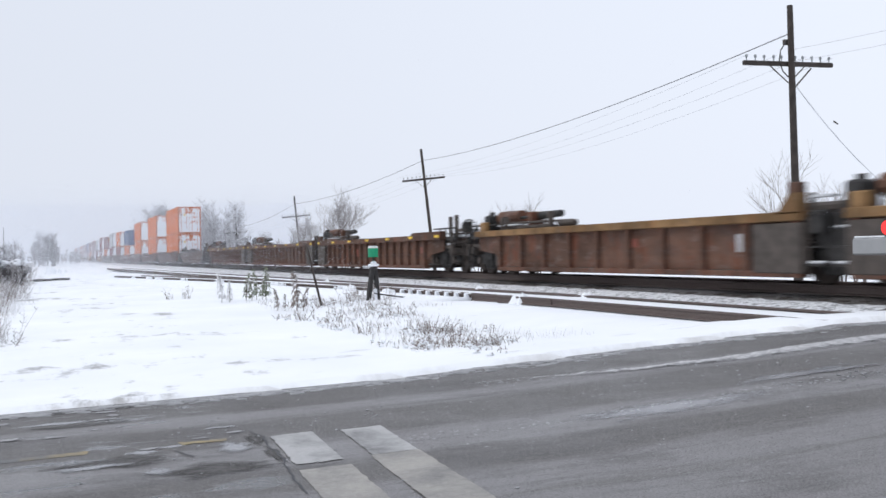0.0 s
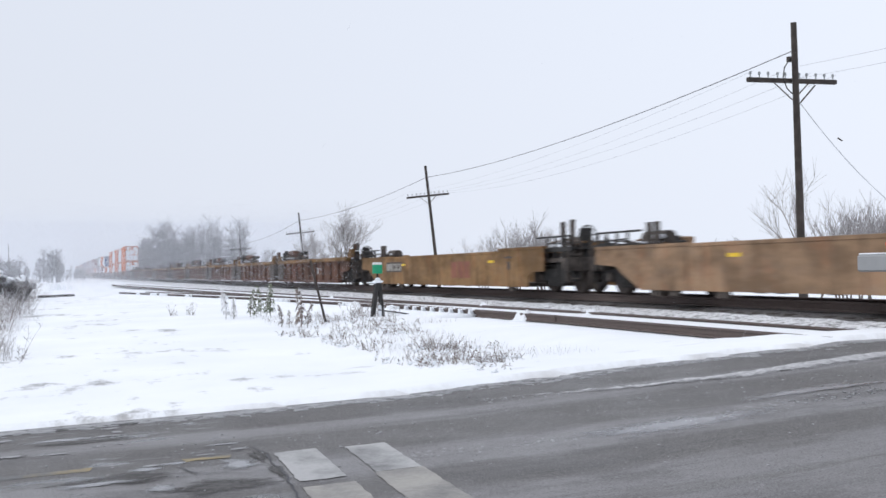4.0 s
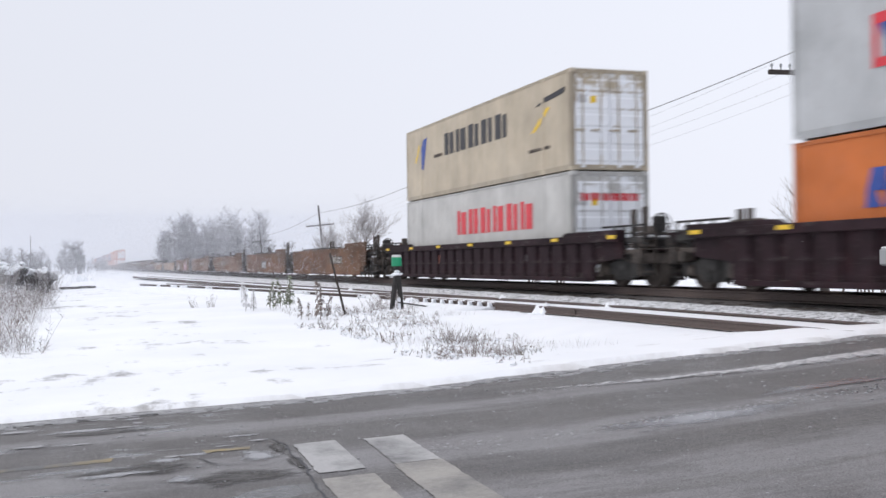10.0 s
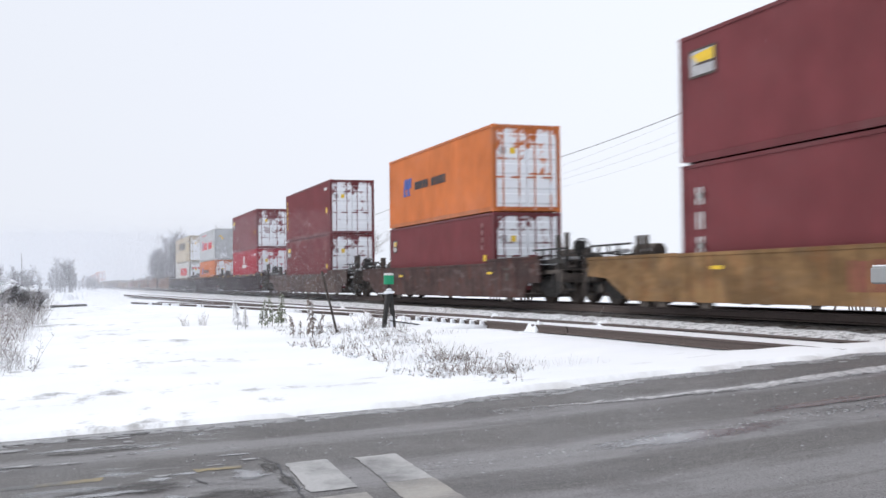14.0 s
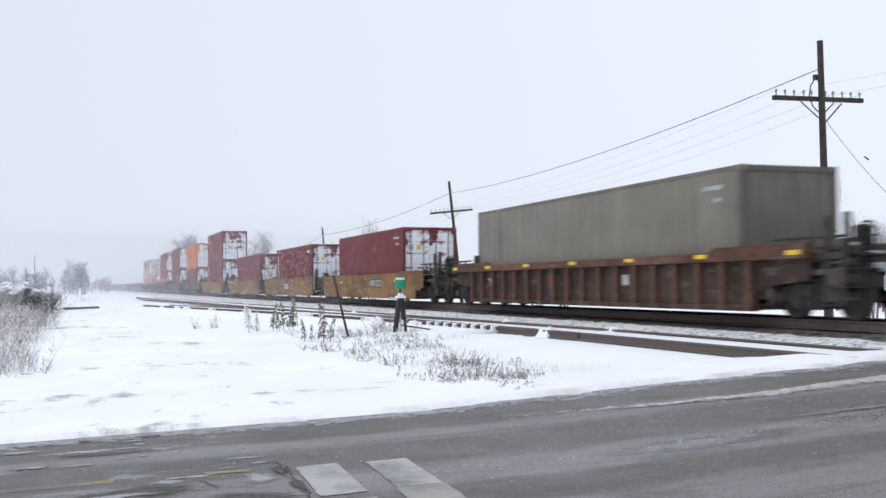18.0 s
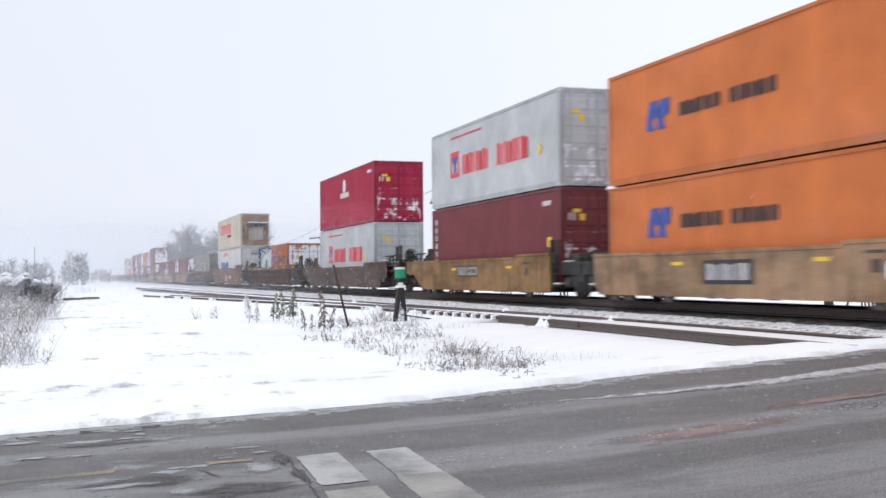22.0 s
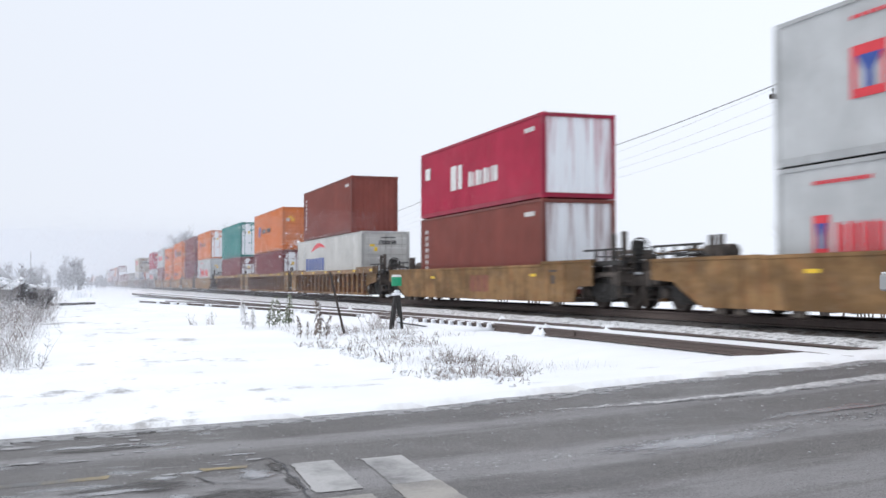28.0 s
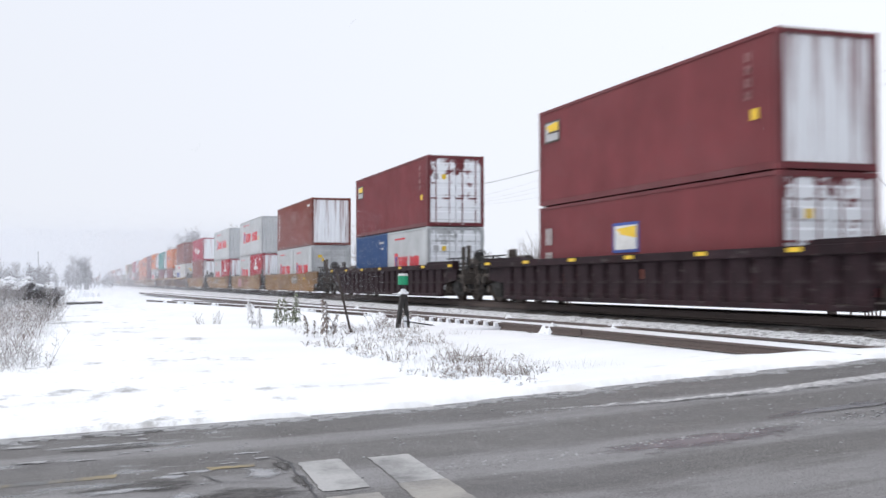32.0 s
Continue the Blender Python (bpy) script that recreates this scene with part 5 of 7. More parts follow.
def decorate(c, mark, h, hgt, w, seed):
    y = -w + 0.003
    if mark in ("ym", "ymlow"):
        z, k = (1.05 if h > 4 else 0.85), min(1.0, h / 6.1)
        x, s = -3.8 * k, 0.95 * (0.6 + 0.4 * k)
        part("badge", Mesh().box(x, x + 0.95 * k, y - 0.003, y + 0.01, z + s * 0.8, z + s).box(x, x + 0.95 * k, y - 0.003, y + 0.01, z, z + s * 0.17).box(x, x + 0.14 * k, y - 0.003, y + 0.01, z + s * 0.17, z + s * 0.8).box(x + 0.81 * k, x + 0.95 * k, y - 0.003, y + 0.01, z + s * 0.17, z + s * 0.8), REDM, c, "red badge bars")
        part("badge_mark", Mesh().prism([(x + 0.16 * k, z + s * 0.8), (x + 0.8 * k, z + s * 0.8), (x + 0.57 * k, z + s * 0.47), (x + 0.57 * k, z + s * 0.17), (x + 0.38 * k, z + s * 0.17), (x + 0.38 * k, z + s * 0.47)], y - 0.003, y + 0.01), BLUEM, c, "blue badge shape")
        wordmark(c, "wordmark", x + 1.3 * k, x + 7.55 * k, z + 0.04, z + 0.8 * s, y, REDM, 9, label="row of red lettering bars", gaps=(4,), seed=seed)
        wordmark(c, "slogan", x, x + 3.3 * k, hgt - 0.4, hgt - 0.33, y, REDM, 16, label="small red bars", seed=seed)
        if h > 4:
            panel(c, "placard", h - 1.6, h - 1.38, 1.1, 1.38, y, YELLOWM, "yellow placard")
    elif mark in ("hl", "hllow", "hlbig"):
        big = mark == "hlbig"
        x, z, s, bw = (-4.2, 0.85, 1.25, 0.8) if big else (-4.05, 1.22, 0.7, 0.52)
        if h < 4:
            x = -2.4
        m = Mesh()
        for k in range(2):
            o = x + k * bw
            m.prism([(o, z), (o + 0.8 * bw, z), (o + 0.5 * bw, z + s * 0.42), (o + bw, z + s * 0.42), (o + 1.15 * bw, z + s), (o + 0.35 * bw, z + s), (o + 0.1 * bw, z + s * 0.5)], y - 0.003, y + 0.01)
        part("badge", m, BLUEM, c, "blue badge shape")
        if big:
            wordmark(c, "wordmark", -1.9, 4.6, 1.02, 1.68, y, BLACKM, 11, label="row of dark lettering bars", gaps=(5,), seed=seed)
        else:
            wordmark(c, "wordmark", x + 1.55, x + 5.4 if h > 4 else 2.4, 1.4, 1.72, y, BLACKM, 11, label="row of dark lettering bars", gaps=(5,), seed=seed)
    elif mark == "kline":
        wordmark(c, "initial", -2.5, -0.9, 0.85, 1.75, y, WHITE, 1, label="large pale initial bar", seed=4)
        wordmark(c, "wordmark", -0.5, 2.5, 0.85, 1.38, y, WHITE, 4, label="row of pale lettering bars", seed=seed)
        panel(c, "white_square", -5.5, -4.9, 1.5, 1.95, y, WHITE, "white square")
        wordmark(c, "code", h - 1.4, h - 0.6, hgt - 0.5, hgt - 0.36, y, WHITE, 7, label="pale code bars", seed=seed)
    elif mark == "clarke":
        wordmark(c, "wordmark", -5.7, 1.6, 1.45, 2.35, y, REDM, 6, label="row of bold red lettering bars", seed=seed)
        wordmark(c, "subtitle", -1.0, 1.56, 1.08, 1.32, y, DARK, 9, label="row of small dark bars", seed=seed)
    elif mark == "clarkelow":
        wordmark(c, "wordmark", -1.8, 5.4, 1.35, 2.22, y, REDM, 6, label="row of bold red lettering bars", seed=seed)
        wordmark(c, "end_wordmark", -0.95, 0.95, 2.05, 2.27, h + 0.0, REDM, 6, "end", "row of red bars", seed=seed)
    elif mark == "swoosh":
        wordmark(c, "wordmark", -5.5, -0.3, 1.1, 1.8, y, BLUEM, 6, label="row of blue lettering bars", seed=seed)
        m, pts = Mesh(), []
        for i in range(13):
            t = i / 12
            pts.append((-3.85 + 3.65 * t, 2.16 + 0.36 * math.sin(math.pi * (0.05 + 0.8 * t)), 0.02 + 0.11 * math.sin(math.pi * (0.1 + 0.9 * t))))
        for (a, z, k), (b, q, j) in zip(pts, pts[1:]):
            m.prism([(a, z - k), (b, q - j), (b, q + j), (a, z + k)], y - 0.003, y + 0.01)
        part("swoosh", m, REDM, c, "red curved stroke")
        wordmark(c, "end_wordmark", -0.35, 0.55, 2.25, 2.45, h + 0.0, BLACKM, 6, "end", "row of dark bars", seed=seed)
        wordmark(c, "end_wordmark", -0.3, 0.5, 2.55, 2.62, h + 0.0, BLACKM, 8, "end", "row of dark bars", seed=seed)
    elif mark == "yanke":
        wordmark(c, "wordmark", -3.2, 3.4, 1.48, 2.3, y, BLACKM, 5, label="row of dark lettering bars", seed=seed)
        part("badge", Mesh().prism([(-6.2, 1.25), (-5.75, 1.15), (-5.3, 2.4), (-5.75, 2.35), (-6.05, 1.9)], y - 0.003, y + 0.01), BLUEM, c, "blue slanted badge")
        part("badge_stroke", Mesh().prism([(-6.9, 1.5), (-6.75, 1.5), (-6.15, 2.2), (-6.3, 2.2)], y - 0.003, y + 0.01), YELLOWM, c, "ochre stroke")
        part("badge_stroke", Mesh().prism([(5.25, 1.35), (5.5, 1.35), (6.6, 1.95), (6.4, 2.0)], y - 0.003, y + 0.01), YELLOWM, c, "ochre stroke")
        part("dark_badge", Mesh().prism([(5.6, 2.1), (7.6, 2.25), (7.7, 2.42), (6.9, 2.35), (6.2, 2.3)], y - 0.003, y + 0.01), BLACKM, c, "dark slanted badge")
        wordmark(c, "small_print", -4.4, -3.4, 1.5, 1.62, y, DARK, 8, label="small dark bars", seed=seed)
        wordmark(c, "small_print", 5.0, 6.6, 0.75, 0.85, y, DARK, 12, label="small dark bars", seed=seed)
    elif mark == "texpale":
        upright_bars(c, -h + 0.6, hgt * 0.28, hgt * 0.85, y, WHITE, 3, 0.28, label="column of three white blocks", seed=seed)
        wordmark(c, "code", h - 1.3, h - 0.7, hgt - 0.5, hgt - 0.36, y, WHITE, 5, label="pale code bars", seed=seed)
    elif mark == "tex":
        upright_bars(c, -h + 0.42, hgt * 0.25, hgt * 0.88, y, YELLOWM if seed % 2 == 0 else WHITE, 6, 0.2, label="column of block marks", seed=seed)
        wordmark(c, "code", h - 1.3, h - 0.7, hgt - 0.5, hgt - 0.36, y, WHITE, 5, label="pale code bars", seed=seed)
        panel(c, "placard", h - 0.95, h - 0.65, hgt * 0.4, hgt * 0.5, y, YELLOWM, "yellow placard")
    elif mark == "column":
        upright_bars(c, -h + 0.6, hgt * 0.2, hgt * 0.86, y, WHITE, 8, 0.32, label="column of white lettering blocks", seed=seed)
        wordmark(c, "code", h - 1.4, h - 0.6, hgt - 0.5, hgt - 0.36, y, WHITE, 7, label="pale code bars", seed=seed)
    elif mark in ("flag", "flagsmall"):
        x0, x1, z0, z1 = (-h + 0.42, -h + 1.48, hgt * 0.65, hgt * 0.87) if mark == "flag" else (-h + 0.5, -h + 1.05, hgt * 0.6, hgt * 0.8)
        panel(c, "flag_edge", x0, x1, z0, z1, y, DARK, "dark-edged emblem panel")
        panel(c, "flag_field", x0 + 0.06, x1 - 0.06, z0 + 0.05, z1 - 0.05, y - 0.004, CHALK, "grey-white emblem field")
        part("flag_stripe", Mesh().prism([(x0 + 0.35 * (x1 - x0), z0 + 0.5 * (z1 - z0)), (x1 - 0.07, z0 + 0.5 * (z1 - z0)), (x1 - 0.07, z1 - 0.06), (x0 + 0.12, z1 - 0.2 * (z1 - z0))], y - 0.012, y + 0.01), YELLOWM, c, "yellow stripe")
        part("flag_band", Mesh().prism([(x0 + 0.2 * (x1 - x0), z0 + 0.42 * (z1 - z0)), (x1 - 0.07, z0 + 0.4 * (z1 - z0)), (x1 - 0.07, z0 + 0.49 * (z1 - z0)), (x0 + 0.3 * (x1 - x0), z0 + 0.5 * (z1 - z0))], y - 0.012, y + 0.01), DARK, c, "dark band")
        upright_bars(c, h - 1.15, hgt * 0.52, hgt * 0.9, y, FADEDCODE, 4, 0.2, label="column of faint code blocks", seed=seed)
        panel(c, "placard", h - 0.95, h - 0.7, hgt * 0.38, hgt * 0.46, y, YELLOWM, "yellow placard")
    elif mark == "flagmid":
        panel(c, "flag_panel", -1.2, 0.2, hgt * 0.42, hgt * 0.72, y, BLUEM, "blue-edged emblem panel")
        panel(c, "flag_inner", -1.1, 0.1, hgt * 0.45, hgt * 0.69, y - 0.004, WHITE, "white emblem field")
        part("flag_stripe", Mesh().prism([(-0.75, hgt * 0.6), (0.08, hgt * 0.56), (0.08, hgt * 0.68), (-1.0, hgt * 0.66)], y - 0.012, y + 0.01), YELLOWM, c, "yellow stripe")
        upright_bars(c, -h + 0.5, hgt * 0.25, hgt * 0.8, y, WHITE, 2, 0.35, label="pale block marks", seed=seed)
    elif mark == "disc":
        m = Mesh()
        pts = [(0.34 * math.cos(t * math.pi / 8), 0.34 * math.sin(t * math.pi / 8)) for t in range(16)]
        m.prism([(px - 0.03, pz + hgt * 0.74) for px, pz in pts], y - 0.003, y + 0.01)
        part("badge", m, WHITE, c, "round white badge")
        wordmark(c, "wordmark", -0.95, 1.0, hgt * 0.53, hgt * 0.53 + 0.27, y, WHITE, 7, label="row of pale lettering bars", seed=seed)
        wordmark(c, "code", h - 1.3, h - 0.5, hgt - 0.5, hgt - 0.36, y, WHITE, 7, label="pale code bars", seed=seed)


def tank_container(u1, z):
    L, hgt, w = 6.06, 2.591, 1.219
    h = L / 2
    c = thing("tank_container", "white tank container in a dark blue frame in a well car", "container", group="containers on the train")
    MOVING.append((c, u1 - h, z))
    f = Mesh()
    for sx in (-h + 0.07, h - 0.07):
        for sy in (-w + 0.07, w - 0.07):
            f.box(sx - 0.07, sx + 0.07, sy - 0.07, sy + 0.07, 0, hgt)
        f.box(sx - 0.06, sx + 0.06, -w, w, 0.0, 0.14).box(sx - 0.06, sx + 0.06, -w, w, hgt - 0.12, hgt)
        f.rod((sx, -w + 0.1, 0.1), (sx, -0.2, 1.0), 0.05).rod((sx, w - 0.1, 0.1), (sx, 0.2, 1.0), 0.05).rod((sx, -w + 0.1, hgt - 0.1), (sx, -0.3, 1.9), 0.05)
    for sy in (-w + 0.06, w - 0.06):
        f.box(-h, h, sy - 0.05, sy + 0.05, hgt - 0.12, hgt).box(-h, h, sy - 0.05, sy + 0.05, 0, 0.14)
    part("frame", f, CMAT["blue"][0], c, "dark blue steel frame")
    t, n, prof = Mesh(), 28, [(-h + 0.12, 0.0), (-h + 0.16, 0.55), (-h + 0.4, 0.98), (-h + 0.75, 1.1), (h - 0.75, 1.1), (h - 0.4, 0.98), (h - 0.16, 0.55), (h - 0.12, 0.0)]
    for x, r in prof:
        for i in range(n):
            a = 2 * math.pi * i / n
            t.v.append((x, r * math.cos(a), 1.28 + r * math.sin(a)))
    for j in range(len(prof) - 1):
        for i in range(n):
            t.f.append((j * n + i, j * n + (i + 1) % n, (j + 1) * n + (i + 1) % n, (j + 1) * n + i))
    part("tank_shell", t, CMAT["white"][0], c, "white round tank", smooth=True)
    part("walkway", Mesh().box(-h + 0.3, h - 0.3, -0.3, 0.3, hgt - 0.06, hgt - 0.02), DARK, c)
    panel(c, "badge", -0.5, 0.3, 1.0, 1.6, -1.105, CMAT["green"][0], "teal square badge")


def single(u1, *a, **k):
    return container(a[0], a[1], u1, 0.36, *a[2:], **k)


def stack(u1, lower, upper):
    """lower, upper: dicts of container(); the upper one rests on the lower one's castings."""
    low = container(u1=u1, z=0.36, **lower)
    hl = 2.896 if lower.get("high", True) else 2.591
    container(u1=upper.pop("u1", u1), z=0.36 + hl + 0.015, **upper)
    if not lower.get("far"):
        h, w = LENGTHS[lower["feet"]] / 2, 1.219
        part("joint_snow", Mesh().prism([(-h - 0.07, hl - 0.02), (-h + 0.42, hl - 0.03), (-h + 0.3, hl + 0.03), (-h + 0.02, hl + 0.07)], -w - 0.05, -w + 0.12), SNOWCAP, low, "snow wedged at the joint with the upper container")


def C(colour, feet=40, high=True, back="door", snowy=True, mark="", **k):
    return dict(colour=colour, feet=feet, high=high, back=back, snowy=snowy, mark=mark, **k)


def build_train():
    far = [("maroon", "orange"), ("orange", "white"), ("maroon", "maroon"), ("white", "brown"), ("brown", "orange"), ("maroon", "white"), ("orange", "maroon"), ("brown", "brown"),
           ("maroon", "white"), ("brown", "maroon"), ("orange", "brown"), ("maroon", "blue"), ("white", "maroon"), ("brown", "brown")]
    u = -118.5
    for i in range(19):
        b = u - 25.3 * i
        if i < 5:
            well_car("S", b - 25.3, b, "c", "c", "steel" if i % 2 else "wine", far=True)
        else:
            well_car("S" if i % 3 else "R", b - 25.3, b, "c", "c", ("steel", "tan", "brown")[i % 3], far=True)
        r = b - 3.3
        if i == 0 or i == 1 or i == 2:
            stack(r, C("orange", snowy=True, far=i > 0), C("orange", snowy=True, far=i > 0))
        elif i == 3:
            stack(r, C("orange", high=False, far=True), C("blue", high=False, back="plug", snowy=False, far=True))
        else:
            lo, hi = far[i % len(far)]
            stack(r, C(lo, high=bool(i % 2), far=True), C(hi, snowy=bool(i % 3), far=True))
    well_car("S", -118.5, -98, "c", "c", "steel", empty=True)
    for a, b, ea, eb in ((-98, -77, "c", "j"), (-77, -56, "j", "j"), (-56, -35.0, "j", "c")):
        well_car("R", a, b, ea, eb, "rusty", empty=True)
    js = [-35.0, -16.3, -0.5, 15.3, 31.0, 50.0]
    for i in range(5):
        well_car("R", js[i], js[i + 1], "c" if i == 0 else "j", "c" if i == 4 else "j", "rusty", "yellow", empty=True)
    well_car("S", 50.0, 72.4, "c", "c", "yellow", marks="plate red", empty=True, plate=-5.35, red=2.4)
    well_car("S", 72.4, 93.9, "c", "j", "tan", marks="", empty=True)
    well_car("S", 93.9, 114.05, "j", "j", "rust", marks="white", empty=True)
    well_car("S", 114.05, 135.2, "j", "c", "rust", marks="plate", empty=True, plate=2.2)
    well_car("S", 135.2, 157.2, "c", "j", "rust", marks="plate", empty=True, plate=-2.2)
    well_car("S", 157.2, 176.8, "j", "j", "rust", marks="logo", empty=True)
    well_car("S", 176.8, 198.3, "j", "c", "rust", marks="plate", empty=True, plate=2.5)
    well_car("R", 198.3, 223.4, "c", "c", "dark")
    stack(218.4, C("bright", 53, mark="clarkelow", words="white"), C("cream", 53, mark="yanke"))
    well_car("R", 223.4, 246.7, "c", "c", "dark")
    stack(240.7, C("orange", high=False, mark="hllow"), C("white", mark="ym", snowy=False))
    well_car("R", 246.7, 270.4, "c", "c", "dark")
    stack(264.5, C("red", mark="disc"), C("maroon", mark="flag", snowy="dusted"))
    well_car("S", 270.4, 294.9, "c", "c", "steel")
    stack(288.1, C("maroon", mark="flag"), C("maroon", mark="tex"))
    well_car("S", 294.9, 318.1, "c", "c", "wine")
    stack(311.7, C("maroon", high=False, mark="flagsmall"), C("orange", mark="hl"))
    well_car("S", 318.1, 341.0, "c", "c", "yellow", marks="red")
    stack(335.6, C("maroon", mark="texpale"), C("maroon", mark="flag", snowy="dusted"))
    well_car("S", 341.0, 361.9, "c", "j", "yellow")
    single(359.2, "maroon", 40, True, snowy="dusted")
    well_car("S", 361.9, 382.1, "j", "j", "yellow", marks="logo")
    single(378.8, "maroon", 40, True, mark="column")
    well_car("S", 382.1, 404.3, "j", "c", "yellow", marks="plate", plate=1.7)
    single(398.4, "maroon", 40, True)
    well_car("R", 404.3, 428.2, "c", "c", "brown", "rusty")
    single(424.0, "grey", 53, True, back="plug", snowy=False)
    well_car("S", 428.2, 452.2, "c", "c", "rust", marks="logo spray", logo=2.5)
    stack(447.6, C("bright", 53, back="plain", snowy=False, mark="swoosh", words="white"), C("cream", 53, back="recess", snowy=False, mark="clarke"))
    well_car("R", 452.2, 475.3, "c", "c", "brown", "rust")
    tank_container(463.35, 0.36)
    single(469.5, "burnt", 20, False, mark="hllow", words="russet")
    well_car("S", 475.3, 497.6, "c", "c", "steel", "rust")
    stack(492.3, C("white", mark="ymlow", snowy=False), C("crimson", mark="disc", snowy=False))
    js = [497.6, 514.8, 530.4, 546.5, 562.2, 580.6]
    for i in range(5):
        well_car("S", js[i], js[i + 1], "c" if i == 0 else "j", "c" if i == 4 else "j", "yellow" if i in (0, 3, 4) else "tan", marks=("plate", "logo", "logo", "logo", "plate")[i], plate=1.8 if i else 0.0)
    stack(513.5, C("maroon", mark="tex", snowy=False), C("white", mark="ym", snowy=False))
    stack(528.8, C("orange", high=False, mark="hllow", snowy=False), C("orange", mark="hl", snowy=False))
    stack(544.6, C("orange", mark="hllow", snowy=False), C("orange", mark="hlbig", back="plug", snowy=False))
    stack(560.5, C("plum", mark="tex", snowy=False), C("maroon", mark="tex", back="plug", snowy=False))
    stack(576.1, C("white", mark="ymlow", snowy=False), C("orange", mark="hl"))
    for a, b, ea, eb in ((580.6, 601.4, "c", "j"), (601.4, 621.4, "j", "j"), (621.4, 643.6, "j", "c")):
        well_car("R", a, b, ea, eb, "ochre", "tan")
    stack(597.4, C("maroon", high=False, snowy="dusted"), C("green", mark="column"))
    stack(617.1, C("maroon", high=False, mark="column"), C("orange", mark="hl", snowy=False))
    stack(638.6, C("bright", 53, mark="swoosh", snowy=False, words="white"), C("brown", mark="column", back="plug", snowy=False, u1=636.5))
    well_car("S", 643.6, 666.5, "c", "c", "yellow", marks="red")
    stack(660.5, C("brown", mark="column", back="plug"), C("crimson", high=False, mark="kline", back="plug"))
    js = [666.5, 687.0, 706.2, 728.6]
    for i in range(3):
        well_car("S", js[i], js[i + 1], "c" if i == 0 else "j", "c" if i == 2 else "j", "yellow", marks=("plate", "red spray", "plate")[i], plate=1.9 if i == 2 else 0.0)
    for r, hi in ((684.3, "white"), (703.9, "white")):
        single(r - 6.1, "white", 20, False, mark="ymlow")
        single(r, "red", 20, False, back="plug", mark="disc")
        container(hi, 40, r, 0.36 + 2.606, True, "plug", False, "ym")
    single(723.4 - 6.1, "white", 20, False, mark="ymlow")
    single(723.4, "white", 20, False, mark="ymlow", snowy=False)
    container("brown", 40, 723.4, 0.36 + 2.606, True, "plug", True, "column")
    well_car("R", 728.6, 752.8, "c", "c", "dark")
    single(747.0 - 6.1, "blue", 20, False)
    single(747.0, "white", 20, False, mark="ymlow")
    container("maroon", 40, 747.0, 0.36 + 2.606, True, "door", True, "flag")
    well_car("R", 752.8, 777.0, "c", "c", "dark")
    stack(770.7, C("maroon", high=False, mark="flagmid"), C("maroon", mark="flag", back="plug"))


def motions():
    """The whole train rolls away along the main track at one speed; loose flakes drift down past it."""
    walk(DRIFT, [(0.0, pose(0, 0, 0)), (16.0, pose(-17, -47, -70)), (32.0, pose(-34, -94, -140))])
    for ob, u, *z in MOVING:
        up = RAILTOP + (z[0] if z else 0.0)
        walk(ob, [(0.0, pose(u, YC, up)), (16.0, pose(u - SPEED * 16.0, YC, up)), (32.0, pose(u - SPEED * 32.0, YC, up))])


# ---- poles and wires ----
POLES = [(-26.5, 20.3, 8.62, 6.97, 1.0), (-71.0, 24.84, 8.8, 6.76, 6.1), (-114.0, 25.1, 7.9, 5.8, 5.4), (-153.0, 25.0, 6.5, 4.98, 4.8)]   # x, y, top, crossarm, lean in degrees towards -y


def telegraph_pole(x, y, top, arm, lean, big):
    t = thing("telegraph_pole", "leaning dark wooden telegraph pole with one crossarm", "utility pole", pose(x, y, 0.15, lean, 0, 0), "poles along the railway")
    k = top - 0.15
    part("pole", Mesh().rod((0, 0, -0.3), (0, 0, k), 0.125, 0.085, 12), POLE, t)
    z = arm - 0.15
    bar = part("crossarm", Mesh().box(-0.2, -0.09, -1.52, 1.52, z - 0.07, z + 0.06, 0.01), POLE, t)
    for i, yy in enumerate((-1.42, -1.12, -0.82, -0.5, -0.24, 0.24, 0.5, 0.82, 1.12, 1.42)):
        part("insulator", INSULATOR, GLASSY, bar, at=pose(-0.145, yy, z + 0.06))
    part("arm_brace", Mesh().rod((-0.2, -0.6, z - 0.05), (-0.14, -0.02, z - 0.55), 0.018).rod((-0.2, 0.6, z - 0.05), (-0.14, 0.02, z - 0.55), 0.018), DARK, t)
    if big:
        part("drip_loop", Mesh().path([(0.0, -0.13, k - 1.0), (0.0, -0.36, k - 1.3), (0.0, -0.42, k - 1.6), (0.0, -0.3, k - 1.9), (0.0, -0.12, k - 2.05)], 0.018), BLACK, t)
        part("wire_clamp", Mesh().box(-0.22, -0.12, -0.12, 0.12, k - 1.1, k - 0.95), DARK, t)
        part("arm_bracket", Mesh().rod((-0.1, 0.1, z - 0.75), (-0.1, 0.75, z - 0.12), 0.022), DARK, t)


INSULATOR = Mesh().rod((0, 0, 0), (0, 0, 0.1), 0.018).rod((0, 0, 0.09), (0, 0, 0.15), 0.036, 0.04, 8).rod((0, 0, 0.15), (0, 0, 0.18), 0.04, 0.022, 8).data("insulator")


def pole_point(i, up, across=0.0):
    x, y, top, arm, lean = POLES[i]
    return (x, y + across - math.sin(radians(lean)) * (up - 0.15), 0.15 + (up - 0.15) * math.cos(radians(lean)))


def sag(a, b, d, n=26):
    return [(a[0] + (b[0] - a[0]) * i / n, a[1] + (b[1] - a[1]) * i / n, a[2] + (b[2] - a[2]) * i / n - 4 * d * (i / n) * (1 - i / n)) for i in range(n + 1)]


